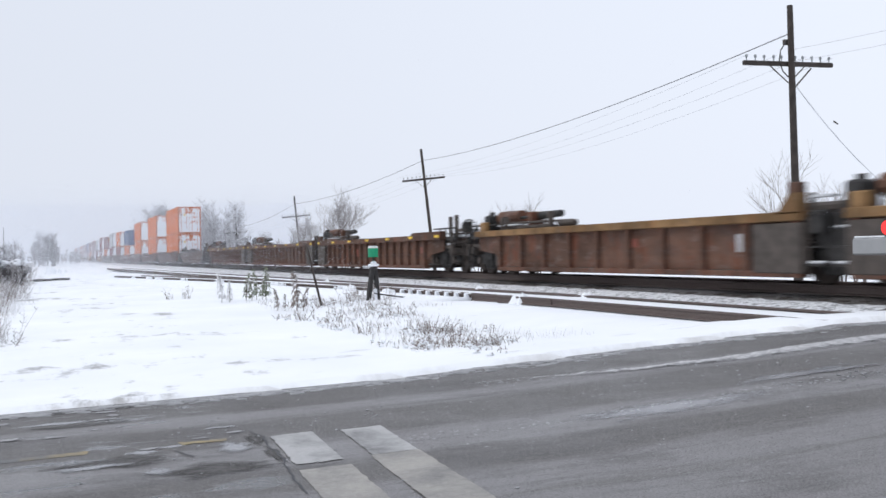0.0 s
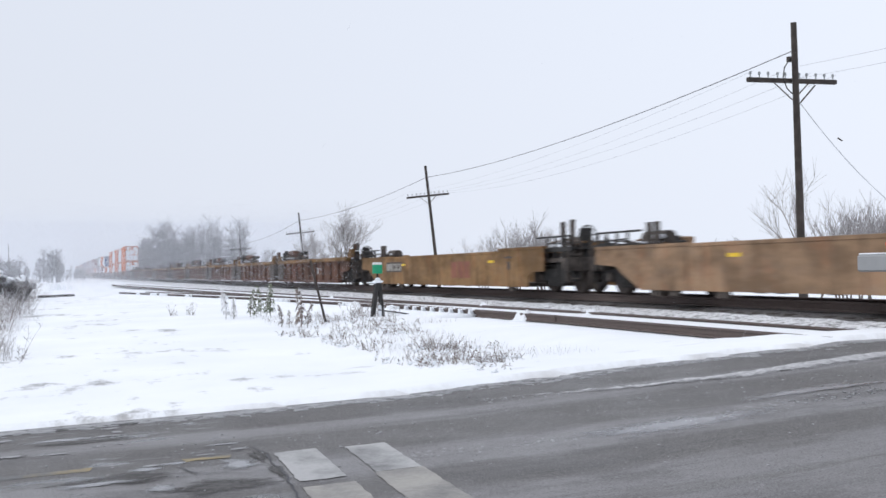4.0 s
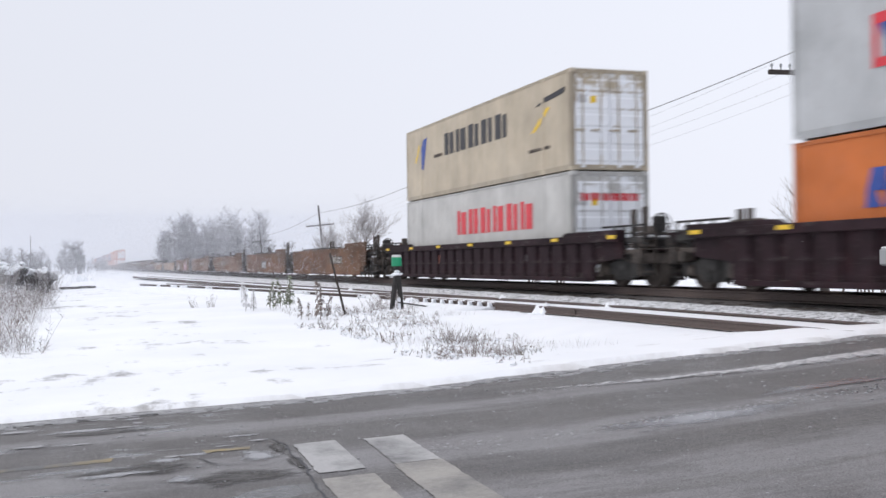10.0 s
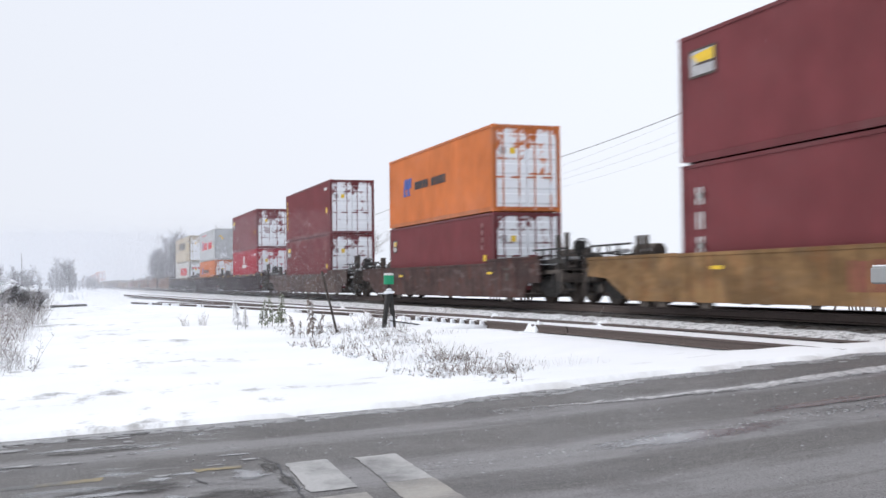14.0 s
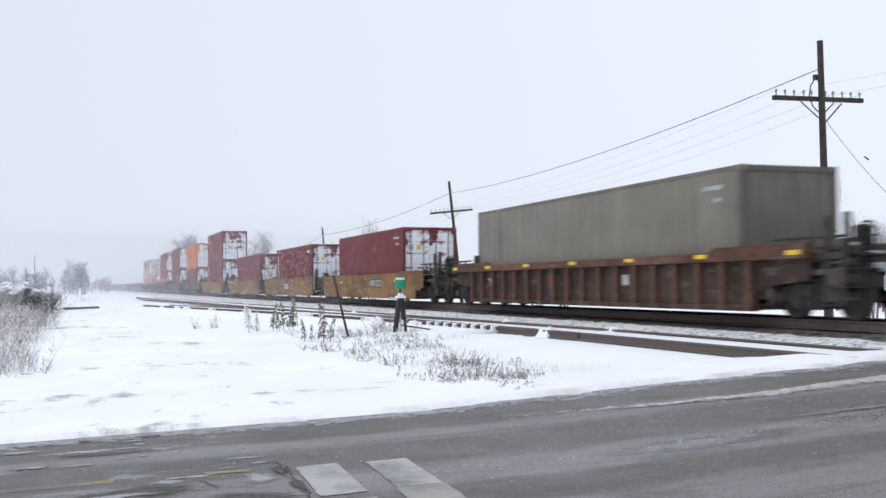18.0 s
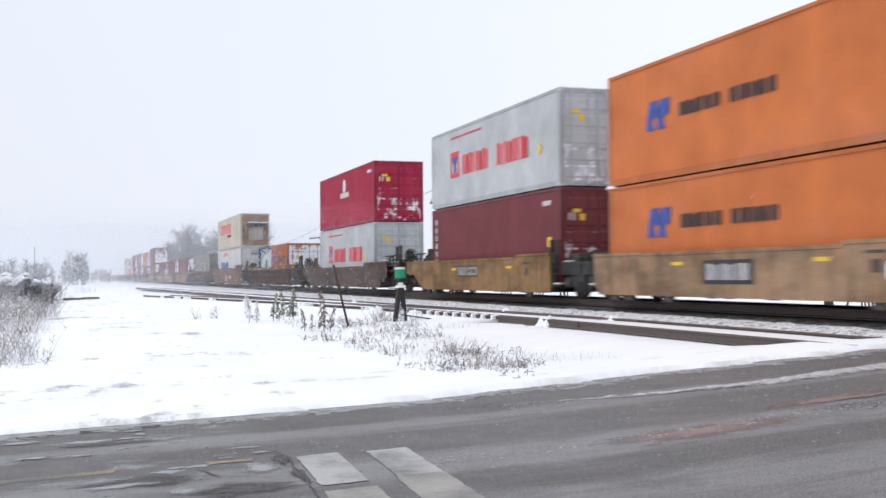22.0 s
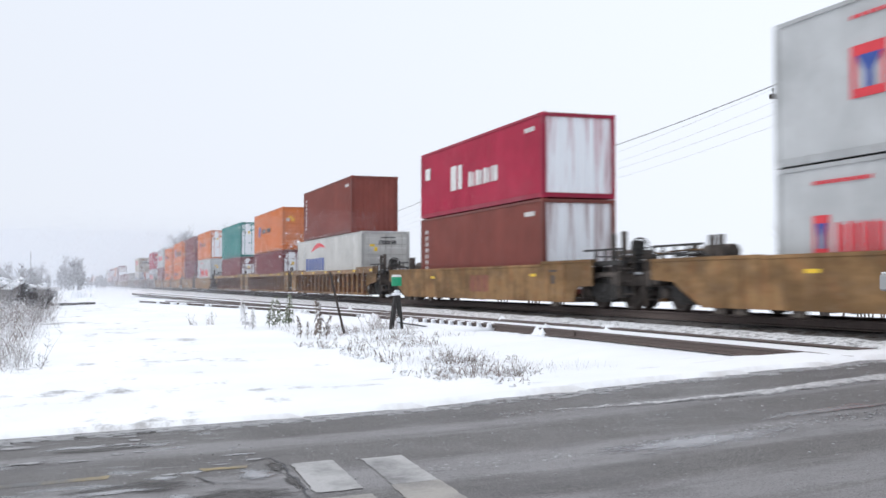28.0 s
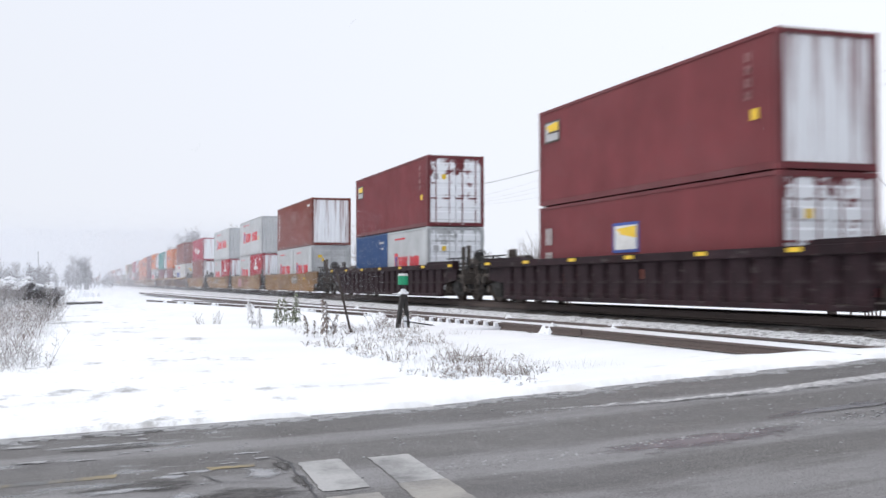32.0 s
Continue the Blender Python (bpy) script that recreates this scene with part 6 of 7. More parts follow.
def build_poles():
    for i, p in enumerate(POLES):
        telegraph_pole(*p, i == 0)
    spans = list(range(len(POLES) - 1))
    for k, (across, kind, drop, r, d) in enumerate(((0.0, "top", 0.79, 0.016, 0.51), (-1.42, "arm", 0, 0.0045, 0.55), (-0.5, "arm", 0, 0.0045, 0.62), (0.5, "arm", 0, 0.0055, 0.58), (1.42, "arm", 0, 0.0055, 0.7))):
        m = Mesh()

        def end(i):
            up = POLES[i][2] - drop if kind == "top" else POLES[i][3] + (0.2 if kind == "arm" else drop)
            return pole_point(i, up, across)
        for i in spans:
            m.path(sag(end(i), end(i + 1), d * (1.0 if i == 0 else 0.9)), r if i == 0 else r * 1.2)
        tagged(part("overhead_wire", m, WIRE if k == 0 else OLDWIRE), "thin dark overhead wire between the poles" if k == 0 else "thin grey overhead wire between the poles", "wire", "wires between the poles")
    for z in (7.35, 7.0):
        tagged(part("overhead_wire", Mesh().path(sag((14.0, 19.0, z + 0.5), (-26.5, 20.2, z), 0.75), 0.005), OLDWIRE), "thin dark overhead wire leaving the pole", "wire", "wires between the poles")
    drop = thing("service_wire", "slack service cable dropping from the pole", "wire")
    part("cable", Mesh().path(sag((-27.5, 29.0, 1.9), (-26.5, 20.25, 6.4), 1.1), 0.012), OLDWIRE, drop)
    part("cable_clamp", Mesh().rod((-26.6, 21.7, 5.35), (-26.6, 21.85, 5.27), 0.025, 0.02, 8), DARK, drop)


# ---- plants ----
def branch(m, tw, p, d, length, r, depth, rnd, spread):
    n = 3
    q = p
    for i in range(n):
        d = (d + Vector((rnd.uniform(-1, 1), rnd.uniform(-1, 1), rnd.uniform(-0.3, 0.6))) * 0.13).normalized()
        e = q + d * (length / n)
        (m if depth > 1 else tw).rod(q, e, r * (1 - 0.22 * i), r * (1 - 0.22 * (i + 1)), 5 if depth > 2 else 3, False)
        q = e
        if depth > 0 and (i > 0 or depth < 3):
            for _ in range(2 if depth > 1 else 3):
                side = Vector((rnd.uniform(-1, 1), rnd.uniform(-1, 1), rnd.uniform(-0.1, 0.9))).normalized()
                branch(m, tw, q, (d + side * spread).normalized(), length * rnd.uniform(0.5, 0.78), max(0.006, r * 0.5), depth - 1, rnd, spread)


def bare_tree(x, y, z, h, seed, name="bare_tree", label="", depth=4, mats=None, stems=1, spread=0.75):
    rnd = random.Random(seed)
    t = thing(name, label, "tree" if name == "bare_tree" else "bush", pose(x, y, z))
    a, b = mats or (BARK, FROST)
    for s in range(stems):
        m, tw = Mesh(), Mesh()
        o = Vector((rnd.uniform(-0.3, 0.3), rnd.uniform(-0.3, 0.3), -0.15)) * (1 if stems > 1 else 0)
        d = Vector((rnd.uniform(-0.35, 0.35), rnd.uniform(-0.35, 0.35), 1)).normalized() if stems > 1 else Vector((0.03, 0.02, 1))
        branch(m, tw, o + Vector((0, 0, -0.1)), d, h * rnd.uniform(0.36, 0.46), h * (0.022 if stems == 1 else 0.012), depth, rnd, spread)
        if m.v:
            part("stem" if stems > 1 else "trunk", m, a, t)
        part("crown", tw, b, t, "fine leafless twigs white with rime")
    return t


def far_wood(name, x0, x1, y0, y1, z, n, h, seed, label, limbs=42):
    """A distant stand of leafless trees, all in one mesh."""
    rnd, m = random.Random(seed), Mesh()
    for i in range(n):
        x, y, hh = rnd.uniform(x0, x1), rnd.uniform(y0, y1), h * rnd.uniform(0.55, 1.1)
        m.rod((x, y, z - 0.3), (x, y, z + hh), 0.12, 0.03, 3, False)
        for k in range(limbs):
            zz = z + hh * rnd.uniform(0.2, 1.0)
            a, l = rnd.uniform(0, 6.28), hh * rnd.uniform(0.10, 0.28) * (1.15 - 0.6 * (zz - z) / hh)
            e = (x + l * math.cos(a), y + l * math.sin(a), zz + l * rnd.uniform(0.5, 1.3))
            m.rod((x, y, zz), e, 0.024, 0.012, 3, False)
            for _ in range(4):
                b = rnd.uniform(0, 6.28)
                f = rnd.uniform(0.35, 1.0)
                p = tuple(q + (w - q) * f for q, w in zip((x, y, zz), e))
                m.rod(p, (p[0] + 0.5 * l * math.cos(b), p[1] + 0.5 * l * math.sin(b), p[2] + 0.5 * l), 0.015, 0.008, 3, False)
    tagged(part(name, m, FARWOOD), label, "trees", kind="stuff")


def dense_hedge(x0, x1, y0, y1, h, n, seed):
    """A thick dark hedge of tangled twigs with snow along its top."""
    rnd = random.Random(seed)
    t = thing("hedge", "thick dark leafless hedge with snow on top", "hedge", pose((x0 + x1) / 2, (y0 + y1) / 2, 0.1))
    m, w = Mesh(), Mesh()
    for i in range(n):
        x, y = rnd.uniform(-1, 1) * (x1 - x0) / 2, rnd.uniform(-1, 1) * (y1 - y0) / 2
        top = h * (0.8 + 0.35 * noise.noise((x * 0.6, y * 1.1, seed)))
        z = rnd.uniform(0, top)
        d = Vector((rnd.gauss(0, 0.5), rnd.gauss(0, 0.5), rnd.uniform(0.2, 1))).normalized() * rnd.uniform(0.25, 0.6)
        m.rod((x, y, z - 0.2), Vector((x, y, z - 0.2)) + d, 0.022, 0.012, 3, False)
        if i % 9 == 0:
            k, c = rnd.uniform(0.06, 0.2), Vector((x, y, top + 0.05))
            w.add([c + Vector(o) * k for o in ((1.3, 0, 0), (0, 1.4, 0), (-1.3, 0, 0), (0, -1.4, 0), (0, 0, 0.6), (0, 0, -0.4))], [(0, 1, 4), (1, 2, 4), (2, 3, 4), (3, 0, 4), (1, 0, 5), (2, 1, 5), (3, 2, 5), (0, 3, 5)])
    tagged(part("twigs_mass", m, DARKTWIG, t), kind="stuff")
    tagged(part("hedge_snow", w, SNOWCAP, t, "clots of snow on the hedge", smooth=True), kind="stuff")


def weed_clump(x, y, seed, n, h, r, mat_a, mat_b, name, label, leafy=False):
    rnd = random.Random(seed)
    t = thing(name, label, "plant", pose(x, y, field_z(x, y)), "weeds in the snow")
    m, hd = Mesh(), Mesh()
    for i in range(n):
        a, d = rnd.uniform(0, 6.28), r * math.sqrt(rnd.random())
        p = Vector((d * math.cos(a), d * math.sin(a), -0.04))
        hh = h * rnd.uniform(0.35, 1.1)
        tip = p + Vector((rnd.gauss(0, 0.4) * hh, rnd.gauss(0, 0.4) * hh, hh))
        q0 = p
        for k in range(3):
            q1 = p + (tip - p) * ((k + 1) / 3) + Vector((rnd.gauss(0, 0.03), rnd.gauss(0, 0.03), 0)) * hh
            m.rod(q0, q1, 0.005 - 0.001 * k, 0.0042 - 0.001 * k, 3, False)
            for _ in range(2):
                f = rnd.random()
                b0 = q0 + (q1 - q0) * f
                a2, l = rnd.uniform(0, 6.28), hh * rnd.uniform(0.1, 0.26) * (1.15 - 0.25 * k)
                b1 = b0 + Vector((l * math.cos(a2), l * math.sin(a2), l * rnd.uniform(0.4, 1.2)))
                m.rod(b0, b1, 0.0035, 0.002, 3, False)
                e = b1 - b0
                s = Vector((-e.y, e.x, 0.4 * l)).normalized() * (0.028 if leafy else 0.018)
                w = e * (0.9 if leafy else 0.45)
                hd.add([b1 - w, b1 - w / 2 + s, b1, b1 - w / 2 - s], [(0, 1, 2, 3)])
            q0 = q1
    tagged(part("stalk", m, mat_a, t), kind="stuff")
    tagged(part("foliage" if leafy else "seed_head", hd, mat_b, t), kind="stuff")
    return t


def plume_weed(x, y, h, seed, mat, label, lean=0.0):
    """An upright stem set all round with drooping leaves that hold a little snow, narrowing to the tip."""
    rnd = random.Random(seed)
    t = thing("leafy_weed", label, "plant", pose(x, y, field_z(x, y)), "weeds in the snow")
    part("stem", Mesh().path([(0, 0, -0.05), (0, 0.01, h * 0.5), (0, lean * h, h)], 0.009), STALK, t)
    m, w = Mesh(), Mesh()
    for i in range(int(130 * h)):
        f = rnd.uniform(0.12, 1.0)
        o = Vector((0, lean * h * f * f, h * f))
        a, l = rnd.uniform(0, 6.28), h * rnd.uniform(0.14, 0.24) * (1.1 - 0.75 * f)
        u = Vector((math.cos(a), math.sin(a), 0))
        side = Vector((-u.y, u.x, 0)) * (0.02 + 0.018 * rnd.random())
        b, e = o + u * l * 0.6 + Vector((0, 0, 0.25 * l)), o + u * l + Vector((0, 0, -l * rnd.uniform(0.1, 0.6)))
        (w if rnd.random() < 0.3 else m).add([o, b - side, b + side, e], [(0, 1, 2), (1, 3, 2)])
    tagged(part("leaf_mass", m, mat, t, "curled withered leaves"), kind="stuff")
    tagged(part("leaf_snow", w, STALKW, t, "snow on the leaves"), kind="stuff")


def snow_tuft(x, y, seed, r, h, n):
    """Bent weeds under clots of snow, with dark twigs sticking out."""
    rnd = random.Random(seed)
    t = thing("snowy_weed", "bent dark weeds under clots of snow", "plant", pose(x, y, field_z(x, y)), "weeds in the snow")
    m, w = Mesh(), Mesh()
    for i in range(n):
        a, d = rnd.uniform(0, 6.28), r * math.sqrt(rnd.random())
        p = Vector((d * math.cos(a), 0.6 * d * math.sin(a), -0.03))
        e = p + Vector((rnd.gauss(0, 0.35) * h, rnd.gauss(0, 0.35) * h, h * rnd.uniform(0.4, 1.2)))
        m.rod(p, e, 0.006, 0.004, 3, False)
        for _ in range(2):
            q = p + (e - p) * rnd.uniform(0.3, 1)
            m.rod(q, q + Vector((rnd.gauss(0, 0.3) * h, rnd.gauss(0, 0.3) * h, rnd.uniform(-0.1, 0.4) * h)), 0.005, 0.003, 3, False)
        if rnd.random() < 0.8:
            c, k = p + (e - p) * rnd.uniform(0.2, 0.75), rnd.uniform(0.018, 0.05)
            v = [c + Vector(o) * k for o in ((1.3, 0, 0), (0, 1.2, 0.1), (-1.2, 0.2, 0), (0.1, -1.3, 0), (0, 0, 0.8), (0.1, 0, -0.6))]
            w.add(v, [(0, 1, 4), (1, 2, 4), (2, 3, 4), (3, 0, 4), (1, 0, 5), (2, 1, 5), (3, 2, 5), (0, 3, 5)])
    tagged(part("twig", m, (STALK, STALKB, STALKB)[seed % 3], t), kind="stuff")
    if w.v:
        tagged(part("snow_clot", w, SNOWCAP, t, "clots of snow", smooth=True), kind="stuff")


def grass_stuff(name, label, boxes, n, h, seed, mat):
    rnd, m = random.Random(seed), Mesh()
    for i in range(n):
        x0, x1, y0, y1 = boxes[i % len(boxes)]
        x, y = rnd.uniform(x0, x1), rnd.uniform(y0, y1)
        if noise.noise((x * 0.5, y * 0.8, seed)) < -0.08:
            continue
        z = field_z(x, y) - 0.03
        hh = h * rnd.uniform(0.3, 1.15)
        lx, ly = rnd.uniform(-0.5, 0.5) * hh, rnd.uniform(-0.5, 0.5) * hh
        s = 0.0035 + 0.003 * rnd.random()
        m.add([(x - s, y, z), (x + s, y + s, z), (x + lx * 0.5, y + ly * 0.5, z + hh * 0.65), (x + lx, y + ly, z + hh)], [(0, 1, 2), (0, 2, 3), (1, 3, 2)])
    tagged(part(name, m, mat), label, "grass", kind="stuff")


def build_plants():
    bare_tree(-95, 24.9, 0.1, 7.6, 3, label="bare spreading tree dusted with rime behind the track", depth=4, stems=3, spread=1.15)
    bare_tree(-95, 20.6, 0.1, 5.6, 8, label="low bare tree dusted with rime behind the track", depth=4, stems=3)
    bare_tree(-60, 25.6, 0.1, 4.8, 5, "bare_bush", "frosted leafless bush behind the train", 3, stems=6)
    bare_tree(-60.8, 27.6, 0.1, 5.0, 6, "bare_bush", "frosted leafless bush behind the train", 3, stems=6)
    bare_tree(-71, 28.2, 0.1, 4.4, 7, "bare_bush", "frosted leafless bush behind the train", 3, stems=4)
    for i, (x, y, h) in enumerate(((-29.5, 22.6, 4.6), (-30.5, 25.2, 3.9), (-29.5, 26.4, 4.6), (-31.0, 27.6, 4.0), (-28.5, 28.0, 4.8), (-33.5, 28.5, 4.2), (-27.0, 27.0, 4.0))):
        bare_tree(x, y, 0.1, h, 20 + i, "bare_bush", "frosted leafless bush behind the train", 3, stems=5 if i else 2)
    far_wood("far_grove", -238, -205, 16.5, 36, 0, 62, 10.0, 4, "hazy grove of frosted bare trees beyond the track", 84)
    far_wood("far_shrubs", -190, -120, 27, 36, 0, 26, 4.6, 7, "frosted shrubs beyond the track")
    far_wood("right_shrubs", -60, -30, 34, 44, 0, 26, 2.6, 17, "low frosted shrubs beyond the track")
    far_wood("far_trees", -254, -246, -2.6, 2.0, 0, 12, 6.4, 9, "hazy round clump of far trees", 90)
    far_wood("far_hedge", -300, -170, -22, -5, 0, 70, 4.6, 10, "hazy far hedge of bare shrubs")
    far_wood("far_thicket", -420, -300, -12, 10, 0, 60, 4.2, 11, "hazy far thicket at the end of the field")
    plume_weed(-26.4, 5.2, 0.52, 40, STALKB, "small brown leafy weed standing in the snow", -0.15)
    plume_weed(-26.1, 5.32, 0.4, 42, STALKB, "small brown leafy weed standing in the snow")
    plume_weed(-25.8, 5.55, 0.95, 41, STALKB, "tall brown leafy weed standing in the snow", -0.1)
    plume_weed(-25.7, 5.68, 0.62, 43, STALKB, "brown leafy weed standing in the snow", 0.2)
    for i, (x, y, h) in enumerate(((-32.0, 4.7, 0.85), (-32.2, 4.95, 0.6), (-32.6, 5.5, 0.8), (-32.5, 5.65, 0.55), (-33.2, 6.2, 1.0), (-33.0, 6.05, 0.7), (-33.4, 5.95, 0.9))):
        plume_weed(x, y, h, 50 + i, STALKW if i < 2 else GREEN_LEAF, "pale weed furred with snow" if i < 2 else "dull green leafy weed holding snow", 0.12 * (i % 3 - 1))
    for i, (x, y) in enumerate(((-37, 3.7), (-37, 4.25))):
        weed_clump(x, y, 60 + i, 8, 0.42, 0.18, STALK, STALKW, "dry_weed", "small brown weed clump in the snow")
    rnd = random.Random(12)
    spots = [(-26.6, 6.9, 1.3), (-22.6, 6.6, 0.9), (-20.2, 5.9, 0.8), (-18.7, 6.4, 0.55), (-17.9, 6.45, 0.5), (-16.6, 5.6, 0.6), (-15.4, 5.8, 0.4), (-15.0, 6.1, 0.35), (-21.5, 5.3, 0.7), (-24.5, 7.2, 1.2), (-28.8, 7.4, 1.4)]
    for i in range(46):
        cx, cy, sp = spots[i % len(spots)]
        x, y = cx + rnd.gauss(0, sp * 0.9), cy + rnd.gauss(0, sp * 0.42)
        tall = rnd.uniform(0.12, 0.28) + (0.2 * rnd.random() if -20 < x < -17 else 0.06)
        weed_clump(x, y, 100 + i, 9, tall * 0.8, 0.24, (STALKB, STALKB, STALK)[i % 3], STALKW, "dry_weed", "snow-dusted dry weeds beside the siding")
        snow_tuft(x + rnd.gauss(0, 0.4), y - 0.15 + rnd.gauss(0, 0.3), 400 + i, rnd.uniform(0.25, 0.55), rnd.uniform(0.07, 0.16), 9)
    for i, (x, y) in enumerate(((-29.6, 8.1), (-30.6, 8.3), (-28.6, 8.3))):
        weed_clump(x, y, 180 + i, 18, 0.45, 0.5, STALKB, STALKW, "dry_weed", "fine reddish twigs beside the switch stand")
    grass_stuff("dry_grass", "short dry grass poking through the snow", [(-31, -24, 5.4, 8.6), (-24, -15.0, 5.2, 7.4)], 420, 0.16, 5, STALKB)
    grass_stuff("snowy_grass", "snow-laden grass tufts beside the siding", [(-32, -24, 5.2, 8.8), (-24, -14.6, 5.2, 7.6)], 1900, 0.15, 6, STALKW)
    for i in range(62):
        x = -20.0 - 62 * rnd.random() ** 1.4
        y = -0.95 - 0.3 * rnd.random() - 3.4 * rnd.random() ** 1.3
        tall = rnd.uniform(0.35, 0.65) + 0.35 * smooth01(-20, -45, x)
        weed_clump(x, y, 200 + i, 27, tall, 0.7, (STALKB, FROST, STALKB, STALKW)[i % 4], (STALKW, FROST, STALKW)[i % 3], "dry_weed", "tall frosted dry weeds at the field's edge", i % 2 == 0)
    grass_stuff("edge_grass", "pale grass along the field's edge", [(-62, -19, -5, -0.85), (-36, -19, -4, -0.8)], 3000, 0.28, 15, STALKW)
    grass_stuff("brown_grass", "dry brown grass along the field's edge", [(-70, -24, -5, -1.0)], 2200, 0.4, 16, STALKB)
    dense_hedge(-79, -71, -5.6, -2.9, 1.75, 5200, 71)
    dense_hedge(-80, -74, -2.8, -1.7, 1.5, 1500, 72)
    for i in range(12):
        x = -56 - 2.1 * i
        bare_tree(x, -1.6 - 0.62 * (i * 5 % 7), 0.1, 1.6 + 0.2 * (i % 3), 300 + i, "bare_bush", "dull leafless bush at the field's edge", 3, (DARKTWIG, FROST) if i % 3 else (DARKTWIG, DARKTWIG), 4)


# ---- small things by the track ----
def switch_stand(x, y):
    z = field_z(x, y)
    t = thing("switch_stand", "slim black switch stand with green and white target, capped with snow", "switch stand", pose(x, y, z - 0.1, 0, 0, 12))
    def leg(pts, d, name="stand_leg"):
        m = Mesh()
        m.v = [(s * d, yy + q * w, zz) for yy, zz, w in pts for s, q in ((-1, -1), (1, -1), (1, 1), (-1, 1))]
        for k in range(len(pts) - 1):
            m.f += [(4 * k + i, 4 * k + (i + 1) % 4, 4 * k + 4 + (i + 1) % 4, 4 * k + 4 + i) for i in range(4)]
        m.f += [(3, 2, 1, 0), tuple(range(len(m.v) - 4, len(m.v)))]
        return part(name, m, BLACK, t)
    leg([(-0.17, -0.12, 0.06), (-0.13, 0.2, 0.05), (-0.05, 0.75, 0.055), (-0.01, 1.02, 0.05)], 0.05)
    leg([(0.2, -0.1, 0.016), (0.14, 0.4, 0.022), (0.11, 0.5, 0.05), (0.05, 1.02, 0.05)], 0.05)
    part("foot_plate", Mesh().box(-0.08, 0.08, -0.28, -0.1, -0.06, 0.05, 0.02), BLACK, t)
    part("connecting_rod", Mesh().rod((0, 0.02, 0.28), (0, 1.1, 0.12), 0.02), BLACK, t)
    part("leg_snow", Mesh().prism([(-0.03, -0.05), (0.03, -0.05), (0.0, 0.4)], 0.0, 0.12), SNOWCAP, t, "snow packed between the legs")
    part("throw_lever", Mesh().rod((0.02, 0.0, 0.98), (0.04, -0.36, 0.99), 0.012, 0.01), BLACK, t)
    part("lever_snow", Mesh().rod((0.03, -0.05, 1.0), (0.04, -0.34, 1.01), 0.016, 0.012, 6), SNOWCAP, t, "snow on the lever")
    part("cap_snow", Mesh().box(-0.1, 0.1, -0.1, 0.14, 1.0, 1.07, 0.03).box(-0.06, 0.06, -0.04, 0.08, 1.06, 1.14, 0.03), SNOWCAP, t, "snow on the stand's head")
    part("mast", Mesh().rod((0, 0.01, 0.95), (0, 0.01, 1.3), 0.025, n=8), BLACK, t)
    part("target", Mesh().rod((0, 0.01, 1.25), (0, 0.01, 1.49), 0.14, 0.142, 12), GREENSIGN, t, "green target body")
    part("target_top", Mesh().rod((0, 0.01, 1.49), (0, 0.01, 1.55), 0.142, 0.12, 12), WHITE, t, "white target top")


def crossing_gate():
    """The lowered gate arm across the road; its mast stands on the near shoulder."""
    x0, y0, z0 = -6.69, 5.63, 1.657
    g = thing("crossing_gate", "lowered level-crossing gate arm with red lamp and snow on top", "crossing gate", pose(x0, y0, z0))
    part("arm_tip", Mesh().box(0.0, 0.62, -0.02, 0.02, -0.063, 0.063, 0.012), GATE, g, "grey-white end of the arm")
    for k in range(9):
        a = 0.62 + 0.8 * k
        part("arm_stripe", Mesh().box(a, a + 0.8, -0.021 - 0.0004 * k, 0.021 + 0.0004 * k, -0.064, 0.064), REDM if k % 2 == 0 else GATE, g, "red reflective stripe" if k % 2 == 0 else "white reflective stripe")
    part("arm_snow", Mesh().box(0.01, 7.8, -0.016, 0.016, 0.062, 0.075, 0.005), SNOWCAP, g, "thin snow along the arm")
    lamp = part("lamp", Mesh().box(0.36, 0.43, -0.045, 0.045, 0.06, 0.2, 0.01).rod((0.395, -0.05, 0.13), (0.395, 0.05, 0.13), 0.06, n=12), BLACK, g, "black gate lamp housing")
    part("lens", Mesh().rod((0.395, -0.062, 0.13), (0.395, -0.048, 0.13), 0.048, 0.052, 12), LENS, lamp, "lit red lens")
    part("counterweight", Mesh().box(8.0, 9.1, -0.12, -0.05, -0.2, 0.2, 0.02).box(8.0, 9.1, 0.05, 0.12, -0.2, 0.2, 0.02), DARK, g)
    part("mast", Mesh().rod((8.35, 0.35, -1.45), (8.35, 0.35, 2.4), 0.06, n=10).box(8.15, 8.55, 0.02, 0.6, -0.3, 0.25, 0.03).box(7.75, 8.2, -0.06, 0.06, -0.1, 0.1, 0.02), WHITE, g, "grey steel gate mast")


